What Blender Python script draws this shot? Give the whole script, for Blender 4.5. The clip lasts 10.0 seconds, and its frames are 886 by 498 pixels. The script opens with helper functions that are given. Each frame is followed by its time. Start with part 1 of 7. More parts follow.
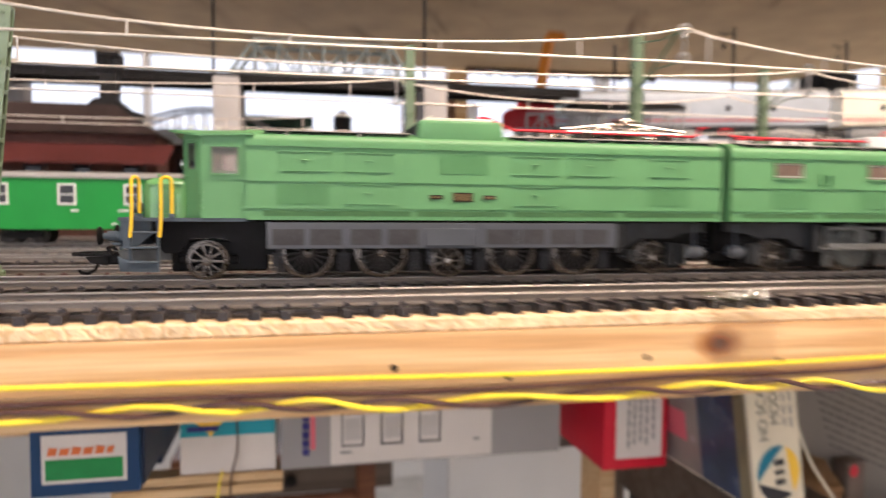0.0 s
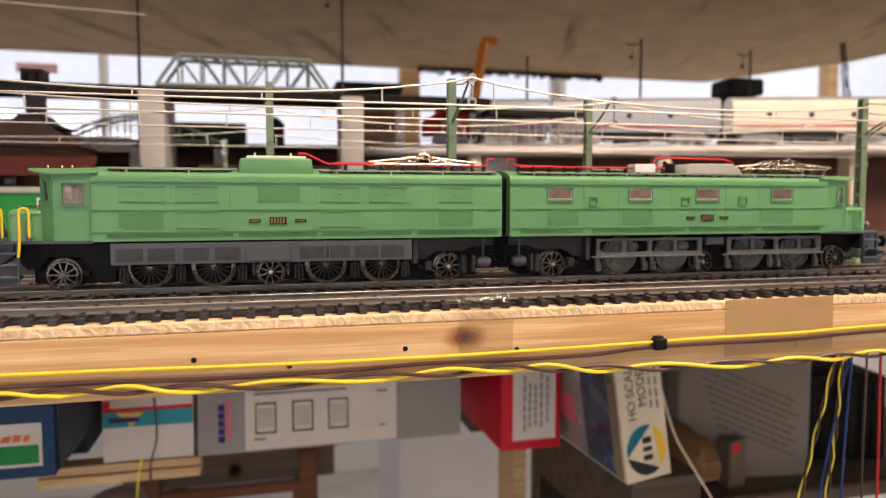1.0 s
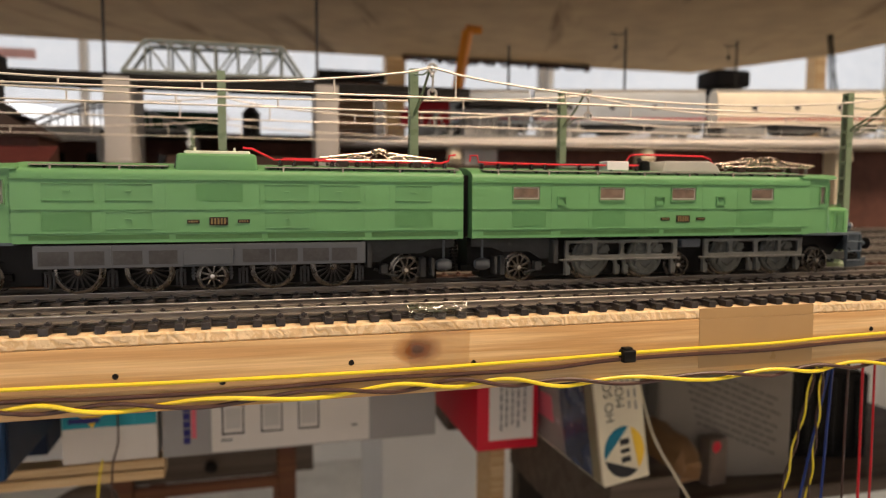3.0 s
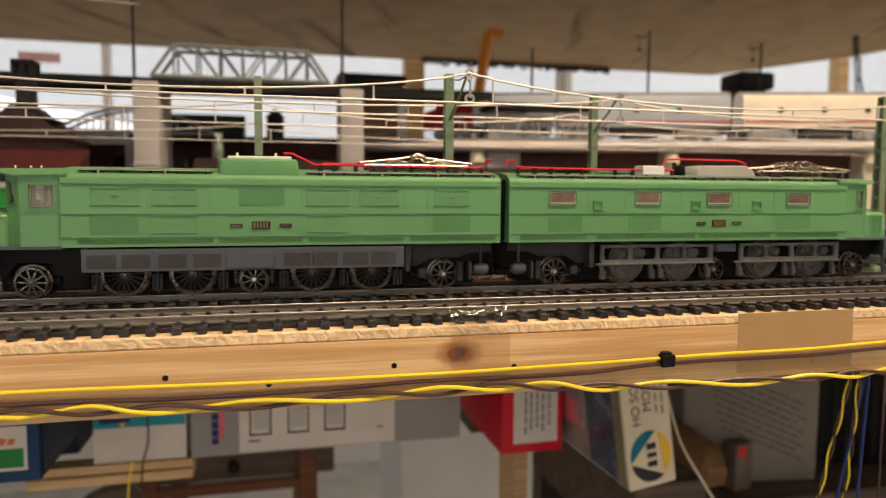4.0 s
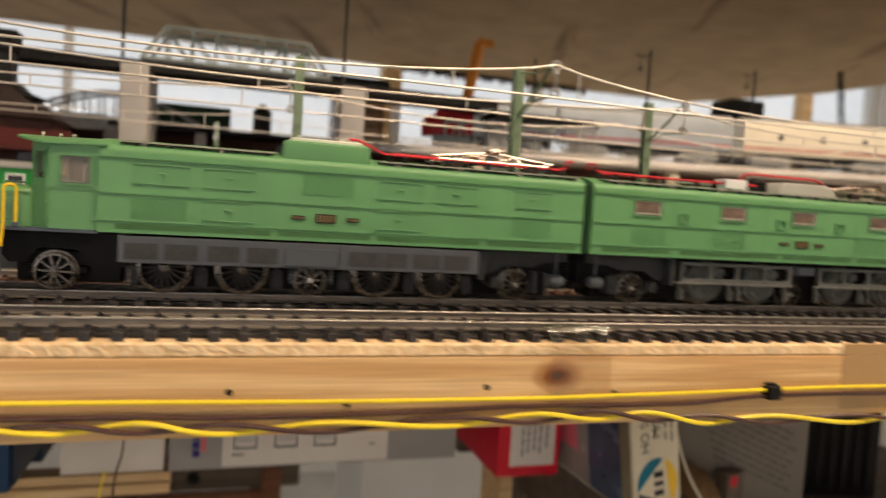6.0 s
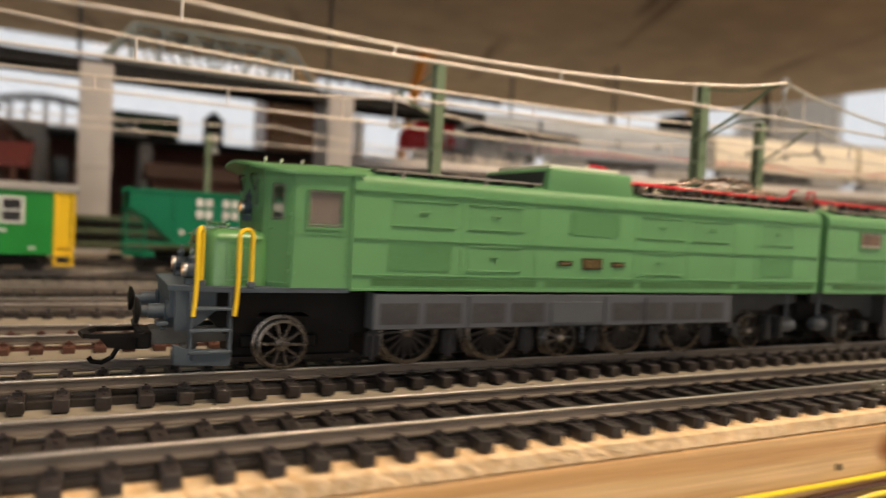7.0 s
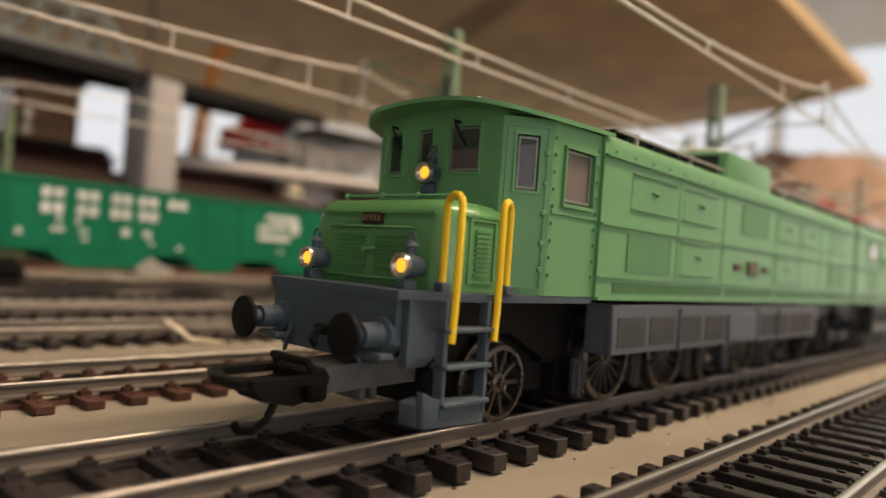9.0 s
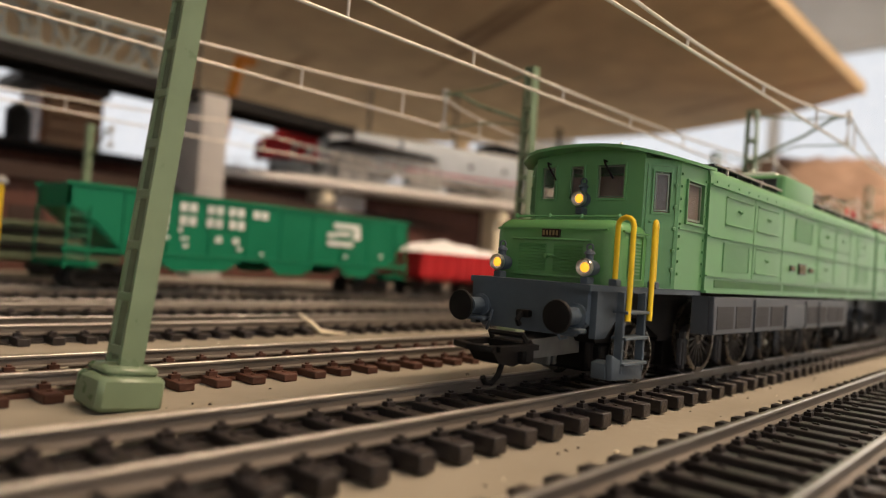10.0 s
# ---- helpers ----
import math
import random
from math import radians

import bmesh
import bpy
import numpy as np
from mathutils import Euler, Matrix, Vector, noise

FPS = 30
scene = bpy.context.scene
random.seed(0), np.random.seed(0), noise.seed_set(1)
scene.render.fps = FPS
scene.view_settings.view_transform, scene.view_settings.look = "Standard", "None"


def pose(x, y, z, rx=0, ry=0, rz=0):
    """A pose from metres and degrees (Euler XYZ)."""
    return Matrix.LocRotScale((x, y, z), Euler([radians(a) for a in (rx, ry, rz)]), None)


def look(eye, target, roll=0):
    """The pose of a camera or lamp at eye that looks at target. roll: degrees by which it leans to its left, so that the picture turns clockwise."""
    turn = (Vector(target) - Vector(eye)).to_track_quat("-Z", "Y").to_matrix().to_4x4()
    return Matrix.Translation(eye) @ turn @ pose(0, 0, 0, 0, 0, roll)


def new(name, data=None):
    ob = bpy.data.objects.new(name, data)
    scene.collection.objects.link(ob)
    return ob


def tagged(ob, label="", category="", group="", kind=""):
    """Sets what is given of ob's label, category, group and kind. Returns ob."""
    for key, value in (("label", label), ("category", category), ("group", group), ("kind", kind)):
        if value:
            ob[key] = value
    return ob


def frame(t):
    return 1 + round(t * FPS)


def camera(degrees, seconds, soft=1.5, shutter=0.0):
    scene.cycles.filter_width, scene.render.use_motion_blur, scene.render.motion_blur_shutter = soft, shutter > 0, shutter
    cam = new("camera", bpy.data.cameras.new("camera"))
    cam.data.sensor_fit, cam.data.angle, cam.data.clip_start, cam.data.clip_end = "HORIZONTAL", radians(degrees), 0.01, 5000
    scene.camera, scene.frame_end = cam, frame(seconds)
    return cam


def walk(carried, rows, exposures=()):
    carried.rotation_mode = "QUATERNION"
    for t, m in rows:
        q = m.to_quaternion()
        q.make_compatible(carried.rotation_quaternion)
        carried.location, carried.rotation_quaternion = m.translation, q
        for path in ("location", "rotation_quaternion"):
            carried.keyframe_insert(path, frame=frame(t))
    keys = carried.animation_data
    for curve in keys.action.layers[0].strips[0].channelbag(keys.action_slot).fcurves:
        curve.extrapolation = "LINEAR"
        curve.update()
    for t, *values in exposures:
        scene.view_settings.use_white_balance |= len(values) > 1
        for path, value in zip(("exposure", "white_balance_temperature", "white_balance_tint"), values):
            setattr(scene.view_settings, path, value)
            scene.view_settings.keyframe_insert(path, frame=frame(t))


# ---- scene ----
cam = camera(64.70, 10.0, soft=1.1, shutter=0.9)
PATH = [
    (0, pose(-0.1342, -0.2254, 0.0265, 86.72, -0.43, -12.04)),
    (0.2, pose(-0.1254, -0.2438, 0.0255, 86.69, 0.29, -12.56)),
    (0.5, pose(-0.1070, -0.2664, 0.0303, 86.47, 0.78, -14.36)),
    (1, pose(-0.0879, -0.2863, 0.0371, 86.14, 0.01, -14.17)),
    (1.5, pose(-0.1011, -0.2849, 0.0433, 85.83, -1.14, -15.03)),
    (2, pose(-0.0951, -0.2770, 0.0439, 85.49, -0.36, -16.02)),
    (2.2, pose(-0.0894, -0.2751, 0.0423, 85.56, -0.76, -15.78)),
    (3.3, pose(-0.0697, -0.2703, 0.0409, 85.21, -0.25, -14.74)),
    (3.5, pose(-0.0710, -0.2701, 0.0415, 85.29, -0.37, -14.54)),
    (4, pose(-0.0800, -0.2709, 0.0418, 85.43, -0.36, -13.74)),
    (4.5, pose(-0.0747, -0.2759, 0.0440, 85.57, -0.56, -12.60)),
    (5, pose(-0.0707, -0.2744, 0.0408, 85.60, -0.68, -11.95)),
    (5.2, pose(-0.0729, -0.2711, 0.0403, 85.52, -0.95, -11.71)),
    (6.3, pose(-0.1390, -0.2139, 0.0352, 87.66, -3.93, -19.34)),
    (6.5, pose(-0.1593, -0.2003, 0.0394, 89.36, -3.28, -20.53)),
    (6.7, pose(-0.1816, -0.1840, 0.0400, 89.13, -2.96, -23.84)),
    (7, pose(-0.1974, -0.1566, 0.0383, 87.88, -3.17, -27.00)),
    (7.5, pose(-0.2143, -0.1201, 0.0359, 89.01, -3.47, -34.94)),
    (8, pose(-0.2264, -0.0943, 0.0325, 89.62, -3.10, -39.38)),
    (8.5, pose(-0.2371, -0.0789, 0.0289, 90.19, -4.08, -43.90)),
    (9, pose(-0.2378, -0.0694, 0.0273, 90.83, -4.25, -47.43)),
    (9.5, pose(-0.2514, -0.0702, 0.0270, 90.89, -2.68, -49.10)),
    (9.6, pose(-0.2664, -0.0704, 0.0264, 90.92, -3.09, -48.52)),
    (9.8, pose(-0.2768, -0.0707, 0.0258, 91.01, -3.59, -48.09)),
    (9.9, pose(-0.2824, -0.0708, 0.0255, 91.06, -3.84, -47.87)),
    (10, pose(-0.2830, -0.0708, 0.0253, 91.12, -4.02, -47.81)),
]
walk(cam, PATH, exposures=[(0, 0.9, 5900, 18), (0.5, 0.7, 6050, 18), (1, 0.44, 6200, 19), (1.5, 0.27, 6300, 18), (2, 0.15, 6400, 17), (3.5, 0.08, 6700, 13), (5.2, 0.07, 6750, 13), (6.3, 0.1, 6600, 11), (7.5, 0.18, 6500, 13), (10, 0.24, 6500, 13)])
# the lens focuses on the locomotive's leading cab all along
cam.data.dof.use_dof = True
cam.data.dof.aperture_fstop = 14.0

# ---- world and light ----
world = bpy.data.worlds.new("room_air")
scene.world = world
world.use_nodes = True
world.node_tree.nodes["Background"].inputs[0].default_value = (0.9, 0.95, 1.0, 1)
world.node_tree.nodes["Background"].inputs[1].default_value = 0.05
scene.view_settings.exposure = 0.0


def area_lamp(name, eye, target, w, h, watts, col):
    data = bpy.data.lights.new(name, "AREA")
    data.shape, data.size, data.size_y, data.energy, data.color = "RECTANGLE", w, h, watts, col
    ob = new(name, data)
    ob.matrix_world = look(eye, target)
    return ob


# main warm light from an assumed overhead lamp that stays out of view
area_lamp("assumed_ceiling_light", (0.46, -0.50, 1.22), (0.46, -0.45, 0.0), 1.3, 0.18, 29.0, (1.0, 0.75, 0.51))
# added fill from behind the viewer for the boxes and the locomotive's front
area_lamp("assumed_rear_light", (-1.05, -2.12, 0.35), (-0.2, 0.0, 0.0), 2.4, 1.4, 6.5, (0.96, 0.97, 1.0))
area_lamp("window_daylight", (0.5, 2.42, 0.6), (0.4, 0.5, 0.1), 3.6, 1.0, 8.0, (1.0, 0.97, 0.93))
# assumed side light, warmed and carried low to brighten shelf underside and lower boxes
area_lamp("assumed_side_light", (3.08, 0.4, 0.1), (0.6, 0.4, 0.1), 3.0, 1.9, 17.0, (1.0, 0.86, 0.64))

# ---- materials ----
MM = 0.001
MATS = {}


def mat(name, col, rough=0.5, metal=0.0, var=0.12, scale=120.0, bump=0.0, bscale=900.0, rnd=0.0, spec=None, alpha=None, emit=None, stretch=None, col2=None, coat=0.0):
    """Painted or plain surface: base colour varied by a coarse and a fine noise, with a fine relief."""
    m = bpy.data.materials.new(name)
    m.use_nodes = True
    nt = m.node_tree
    b = nt.nodes["Principled BSDF"]
    b.inputs["Roughness"].default_value = rough
    b.inputs["Metallic"].default_value = metal
    b.inputs["Specular IOR Level"].default_value = spec if spec is not None else (0.2 if rough >= 0.4 else 0.45)
    b.inputs["Coat Weight"].default_value = coat
    tc = nt.nodes.new("ShaderNodeTexCoord")
    mp = nt.nodes.new("ShaderNodeMapping")
    mp.inputs["Scale"].default_value = stretch or (1, 1, 1)
    nt.links.new(tc.outputs["Object"], mp.inputs["Vector"])
    n1 = nt.nodes.new("ShaderNodeTexNoise")
    n1.inputs["Scale"].default_value = scale
    n1.inputs["Detail"].default_value = 5
    nt.links.new(mp.outputs[0], n1.inputs["Vector"])
    n2 = nt.nodes.new("ShaderNodeTexNoise")
    n2.inputs["Scale"].default_value = scale * 0.13
    n2.inputs["Detail"].default_value = 3
    nt.links.new(mp.outputs[0], n2.inputs["Vector"])
    add = nt.nodes.new("ShaderNodeMath")
    add.operation = "ADD"
    nt.links.new(n1.outputs["Fac"], add.inputs[0])
    nt.links.new(n2.outputs["Fac"], add.inputs[1])
    ramp = nt.nodes.new("ShaderNodeValToRGB")
    ramp.color_ramp.elements[0].position = 0.35
    ramp.color_ramp.elements[1].position = 0.65
    half = nt.nodes.new("ShaderNodeMath")
    half.operation = "MULTIPLY"
    half.inputs[1].default_value = 0.5
    nt.links.new(add.outputs[0], half.inputs[0])
    lo = [c * (1 - var) for c in col]
    hi = [min(1.0, c * (1 + var)) for c in (col2 or col)]
    ramp.color_ramp.elements[0].color = (*lo, 1)
    ramp.color_ramp.elements[1].color = (*hi, 1)
    nt.links.new(half.outputs[0], ramp.inputs[0])
    out = ramp.outputs[0]
    if rnd:
        oi = nt.nodes.new("ShaderNodeObjectInfo")
        hsv = nt.nodes.new("ShaderNodeHueSaturation")
        mr = nt.nodes.new("ShaderNodeMapRange")
        mr.inputs["To Min"].default_value, mr.inputs["To Max"].default_value = 1 - rnd, 1 + rnd
        nt.links.new(oi.outputs["Random"], mr.inputs["Value"])
        nt.links.new(mr.outputs[0], hsv.inputs["Value"])
        nt.links.new(out, hsv.inputs["Color"])
        out = hsv.outputs[0]
    nt.links.new(out, b.inputs["Base Color"])
    rr = nt.nodes.new("ShaderNodeMapRange")
    rr.inputs["To Min"].default_value, rr.inputs["To Max"].default_value = max(0.02, rough - 0.1), min(1, rough + 0.1)
    nt.links.new(n1.outputs["Fac"], rr.inputs["Value"])
    nt.links.new(rr.outputs[0], b.inputs["Roughness"])
    if bump:
        n3 = nt.nodes.new("ShaderNodeTexNoise")
        n3.inputs["Scale"].default_value = bscale
        n3.inputs["Detail"].default_value = 3
        nt.links.new(mp.outputs[0], n3.inputs["Vector"])
        bp = nt.nodes.new("ShaderNodeBump")
        bp.inputs["Strength"].default_value = bump
        bp.inputs["Distance"].default_value = 0.0004
        nt.links.new(n3.outputs["Fac"], bp.inputs["Height"])
        nt.links.new(bp.outputs[0], b.inputs["Normal"])
    if alpha is not None:
        b.inputs["Alpha"].default_value = alpha
    if emit:
        b.inputs["Emission Color"].default_value = (*emit[:3], 1)
        b.inputs["Emission Strength"].default_value = emit[3]
    MATS[name] = m
    return m


def glass(name, col, rough=0.05, trans=0.85):
    m = mat(name, col, rough, var=0.05)
    b = m.node_tree.nodes["Principled BSDF"]
    b.inputs["Transmission Weight"].default_value = trans
    b.inputs["IOR"].default_value = 1.3
    return m


def wood(name, light, dark, scale=1.0, rough=0.55):
    """Sawn softwood with the grain along x: stretched noise for the year rings, finer fibre, shallow relief."""
    m = bpy.data.materials.new(name)
    m.use_nodes = True
    nt = m.node_tree
    b = nt.nodes["Principled BSDF"]
    b.inputs["Roughness"].default_value = rough
    b.inputs["Specular IOR Level"].default_value = 0.25
    tc = nt.nodes.new("ShaderNodeTexCoord")
    mp = nt.nodes.new("ShaderNodeMapping")
    mp.inputs["Scale"].default_value = (4 * scale, 160 * scale, 160 * scale)
    nt.links.new(tc.outputs["Object"], mp.inputs["Vector"])
    n1 = nt.nodes.new("ShaderNodeTexNoise")
    n1.inputs["Scale"].default_value, n1.inputs["Detail"].default_value, n1.inputs["Distortion"].default_value = 1.6, 4, 0.6
    nt.links.new(mp.outputs[0], n1.inputs["Vector"])
    ramp = nt.nodes.new("ShaderNodeValToRGB")
    ramp.color_ramp.elements[0].position, ramp.color_ramp.elements[1].position = 0.40, 0.60
    ramp.color_ramp.elements[0].color, ramp.color_ramp.elements[1].color = (*dark, 1), (*light, 1)
    nt.links.new(n1.outputs["Fac"], ramp.inputs[0])
    n2 = nt.nodes.new("ShaderNodeTexNoise")
    n2.inputs["Scale"].default_value, n2.inputs["Detail"].default_value = 9, 3
    nt.links.new(mp.outputs[0], n2.inputs["Vector"])
    mx = nt.nodes.new("ShaderNodeMixRGB")
    mx.blend_type = "MULTIPLY"
    mx.inputs[0].default_value = 0.45
    nt.links.new(ramp.outputs[0], mx.inputs[1])
    nt.links.new(n2.outputs["Fac"], mx.inputs[2])
    nt.links.new(mx.outputs[0], b.inputs["Base Color"])
    bp = nt.nodes.new("ShaderNodeBump")
    bp.inputs["Strength"].default_value, bp.inputs["Distance"].default_value = 0.25, 0.0004
    nt.links.new(n2.outputs["Fac"], bp.inputs["Height"])
    nt.links.new(bp.outputs[0], b.inputs["Normal"])
    MATS[name] = m
    return m


GREEN = mat("reseda_green_paint", (0.112, 0.284, 0.118), 0.42, var=0.08, scale=60, bump=0.03, bscale=2500, spec=0.32)
GREEN_GLOSS = mat("glossy_reseda_green_paint", (0.098, 0.272, 0.092), 0.24, var=0.08, scale=60, bump=0.02, bscale=2500, spec=0.6)
CAST_GREY = mat("worn_cast_grey", (0.085, 0.089, 0.082), 0.45, var=0.4, scale=260, bump=0.4)
GREEN_DARK = mat("louvre_green_paint", (0.108, 0.274, 0.113), 0.45, var=0.08, scale=90)
VENT_GREEN = mat("darker_vent_green", (0.075, 0.18, 0.07), 0.55, var=0.15, scale=200)
GREEN_PALE = mat("pale_green_roof_paint", (0.68, 0.71, 0.60), 0.5, var=0.06, scale=60)
ROOF_GREY = mat("warm_grey_walkway_paint", (0.36, 0.33, 0.30), 0.55, var=0.15, scale=200)
RIM_TAN = mat("pale_window_rim", (0.36, 0.36, 0.30), 0.4, var=0.1, scale=200)
FRAME_GREY = mat("frame_grey_paint", (0.064, 0.084, 0.104), 0.42, var=0.18, scale=150, bump=0.12)
FRAME_LIGHT = mat("worn_grey_frame_paint", (0.12, 0.123, 0.117), 0.45, var=0.25, scale=250, bump=0.2)
FRAME_DARK = mat("grimy_black_grey_casting", (0.034, 0.036, 0.038), 0.5, var=0.25, scale=220, bump=0.3)
SKIRT_GREY = mat("skirt_grey_paint", (0.078, 0.088, 0.102), 0.5, var=0.12, scale=120)
MESH_DARK = mat("dark_grille", (0.05, 0.051, 0.055), 0.7, var=0.2, scale=900)
BLACK = mat("matt_black_plastic", (0.009, 0.0085, 0.0085), 0.5, var=0.3, scale=200, spec=0.12)
WHEEL = mat("burnished_wheel_steel", (0.12, 0.105, 0.09), 0.28, metal=0.75, var=0.3, scale=400)
WHEEL_DARK = mat("dark_spoke_plastic", (0.035, 0.032, 0.03), 0.55, var=0.2, scale=300)
STEEL = mat("bright_steel", (0.55, 0.53, 0.5), 0.3, metal=1.0, var=0.1, scale=300)
RAIL_SIDE = mat("dulled_grey_rail_web", (0.175, 0.155, 0.135), 0.42, metal=0.35, var=0.3, scale=120, stretch=(0.3, 1, 1))
RAIL = mat("nickel_silver_rail", (0.45, 0.425, 0.395), 0.3, metal=0.9, var=0.3, scale=90, stretch=(0.3, 1, 1))
TRACK_BED = mat("dark_track_bed", (0.034, 0.031, 0.029), 0.75, var=0.5, scale=350, bump=0.6, bscale=700)
TIE = mat("black_brown_sleeper_plastic", (0.027, 0.023, 0.023), 0.36, var=0.35, scale=500, bump=0.4, bscale=1500, rnd=0.3)
TIE_BROWN = mat("red_brown_sleeper_plastic", (0.075, 0.036, 0.026), 0.5, var=0.25, scale=500, bump=0.3, bscale=1500, rnd=0.25)
PLYWOOD = mat("pale_plywood", (0.27, 0.245, 0.198), 0.8, var=0.22, scale=40, bump=0.25, bscale=700, stretch=(0.5, 1, 1))
PINE = wood("pine_lath", (0.80, 0.57, 0.31), (0.60, 0.365, 0.16))
PINE_END = mat("rough_sawn_pine_edge", (0.74, 0.57, 0.36), 0.8, var=0.25, scale=260, bump=0.5, bscale=600)


def stain(name, inner, outer, centre, size):
    """A knot grown into the wood: colour and cover fade outwards from its heart, broken by grain."""
    m = bpy.data.materials.new(name)
    m.use_nodes = True
    nt = m.node_tree
    b = nt.nodes["Principled BSDF"]
    b.inputs["Roughness"].default_value = 0.6
    b.inputs["Specular IOR Level"].default_value = 0.05
    tc = nt.nodes.new("ShaderNodeTexCoord")
    mp = nt.nodes.new("ShaderNodeMapping")
    mp.vector_type = "TEXTURE"
    mp.inputs["Location"].default_value = [c * MM for c in centre]
    mp.inputs["Scale"].default_value = [c * MM for c in size]
    nt.links.new(tc.outputs["Object"], mp.inputs["Vector"])
    n = nt.nodes.new("ShaderNodeTexNoise")
    n.inputs["Scale"].default_value = 1.7
    n.inputs["Detail"].default_value = 5
    nt.links.new(mp.outputs[0], n.inputs["Vector"])
    mix = nt.nodes.new("ShaderNodeMix")
    mix.data_type = "VECTOR"
    mix.inputs["Factor"].default_value = 0.3
    nt.links.new(mp.outputs[0], mix.inputs["A"])
    nt.links.new(n.outputs["Color"], mix.inputs["B"])
    off = nt.nodes.new("ShaderNodeVectorMath")
    off.operation = "SUBTRACT"
    off.inputs[1].default_value = (0.15, 0.15, 0.15)
    nt.links.new(mix.outputs["Result"], off.inputs[0])
    ln = nt.nodes.new("ShaderNodeVectorMath")
    ln.operation = "LENGTH"
    nt.links.new(off.outputs[0], ln.inputs[0])
    for sock, stops in (("Base Color", ((0.12, inner), (0.4, outer))), ("Alpha", ((0.2, (0.85,) * 3), (0.66, (0.0,) * 3)))):
        r = nt.nodes.new("ShaderNodeValToRGB")
        for e, (p, c) in zip(r.color_ramp.elements, stops):
            e.position, e.color = p, (*c, 1)
        nt.links.new(ln.outputs["Value"], r.inputs[0])
        nt.links.new(r.outputs[0], b.inputs[sock])
    return m


KNOT = stain("pine_knot", (0.10, 0.026, 0.010), (0.42, 0.17, 0.05), (-22.5, -58.9, -8.9), (9.5, 9.5, 5.6))
TAPE_BROWN = mat("brown_packing_tape", (0.37, 0.235, 0.105), 0.3, var=0.06, scale=60)


def film_tape(name, share, rough, bump, bscale):
    """Clear film: most light passes, a share is mirrored off its creases."""
    m = bpy.data.materials.new(name)
    m.use_nodes = True
    nt = m.node_tree
    nt.nodes.remove(nt.nodes["Principled BSDF"])
    tr, gl, mx = nt.nodes.new("ShaderNodeBsdfTransparent"), nt.nodes.new("ShaderNodeBsdfGlossy"), nt.nodes.new("ShaderNodeMixShader")
    tr.inputs[0].default_value = (0.97, 0.95, 0.91, 1)
    gl.inputs["Roughness"].default_value = rough
    mx.inputs[0].default_value = share
    n = nt.nodes.new("ShaderNodeTexNoise")
    n.inputs["Scale"].default_value = bscale
    n.inputs["Detail"].default_value = 3
    tc = nt.nodes.new("ShaderNodeTexCoord")
    nt.links.new(tc.outputs["Object"], n.inputs["Vector"])
    bp = nt.nodes.new("ShaderNodeBump")
    bp.inputs["Strength"].default_value = bump
    bp.inputs["Distance"].default_value = 0.001
    nt.links.new(n.outputs["Fac"], bp.inputs["Height"])
    nt.links.new(bp.outputs[0], gl.inputs["Normal"])
    nt.links.new(tr.outputs[0], mx.inputs[1])
    nt.links.new(gl.outputs[0], mx.inputs[2])
    nt.links.new(mx.outputs[0], nt.nodes["Material Output"].inputs["Surface"])
    return m


TAPE_CLEAR = film_tape("clear_sticky_tape", 0.06, 0.15, 0.4, 200)
TAPE_SHINE = film_tape("crumpled_clear_tape", 0.22, 0.12, 0.8, 500)
YELLOW = mat("yellow_insulated_wire", (0.80, 0.64, 0.03), 0.32, var=0.08, scale=150)
BROWN_WIRE = mat("brown_insulated_wire", (0.062, 0.026, 0.02), 0.36, var=0.12, scale=150)
BLUE_WIRE = mat("blue_insulated_wire", (0.02, 0.045, 0.20), 0.4, var=0.1, scale=150)
RED_WIRE = mat("red_insulated_wire", (0.55, 0.02, 0.03), 0.4, var=0.1, scale=150)
YELLOW_PAINT = mat("yellow_handrail_paint", (0.78, 0.53, 0.02), 0.4, var=0.06, scale=300)
RED_LINE = mat("red_roof_line", (0.62, 0.03, 0.045), 0.4, var=0.1, scale=300)
CAT_WIRE = mat("copper_beige_catenary_wire", (0.64, 0.60, 0.54), 0.4, metal=0.25, var=0.1, scale=200)
PANTO = mat("dull_bronze_pantograph", (0.40, 0.33, 0.29), 0.26, metal=0.9, var=0.25, scale=400)
# paints shade inside the mast channels; also the slatted wagon's own dark green
MAST_DARK = mat("darker_mast_green", (0.10, 0.125, 0.08), 0.7, var=0.25, scale=300)
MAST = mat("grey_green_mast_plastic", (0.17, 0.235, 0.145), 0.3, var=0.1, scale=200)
CONCRETE = mat("grey_concrete_paint", (0.40, 0.39, 0.38), 0.85, var=0.12, scale=45, bump=0.3, bscale=500)
BRICK_BROWN = mat("dark_red_brown_wall", (0.095, 0.045, 0.036), 0.8, var=0.25, scale=120, bump=0.3, bscale=900)
ROOF_DARK = mat("dark_brown_roof", (0.045, 0.03, 0.026), 0.75, var=0.25, scale=150, bump=0.3)
BLACK_DECK = mat("black_girder", (0.014, 0.013, 0.013), 0.6, var=0.3, scale=90)
BN_GREEN = mat("cascade_green_wagon_paint", (0.006, 0.165, 0.083), 0.45, var=0.1, scale=60)
CAB_GREEN = mat("bright_green_caboose_paint", (0.015, 0.24, 0.04), 0.45, var=0.1, scale=60)
WHITE = mat("white_lettering", (0.62, 0.66, 0.64), 0.5, var=0.15, scale=300)
WHITE_WALL = mat("white_wall_paint", (0.74, 0.73, 0.71), 0.85, var=0.05, scale=9, bump=0.1, bscale=200)
RED_PAINT = mat("red_wagon_paint", (0.42, 0.02, 0.025), 0.45, var=0.12, scale=80)
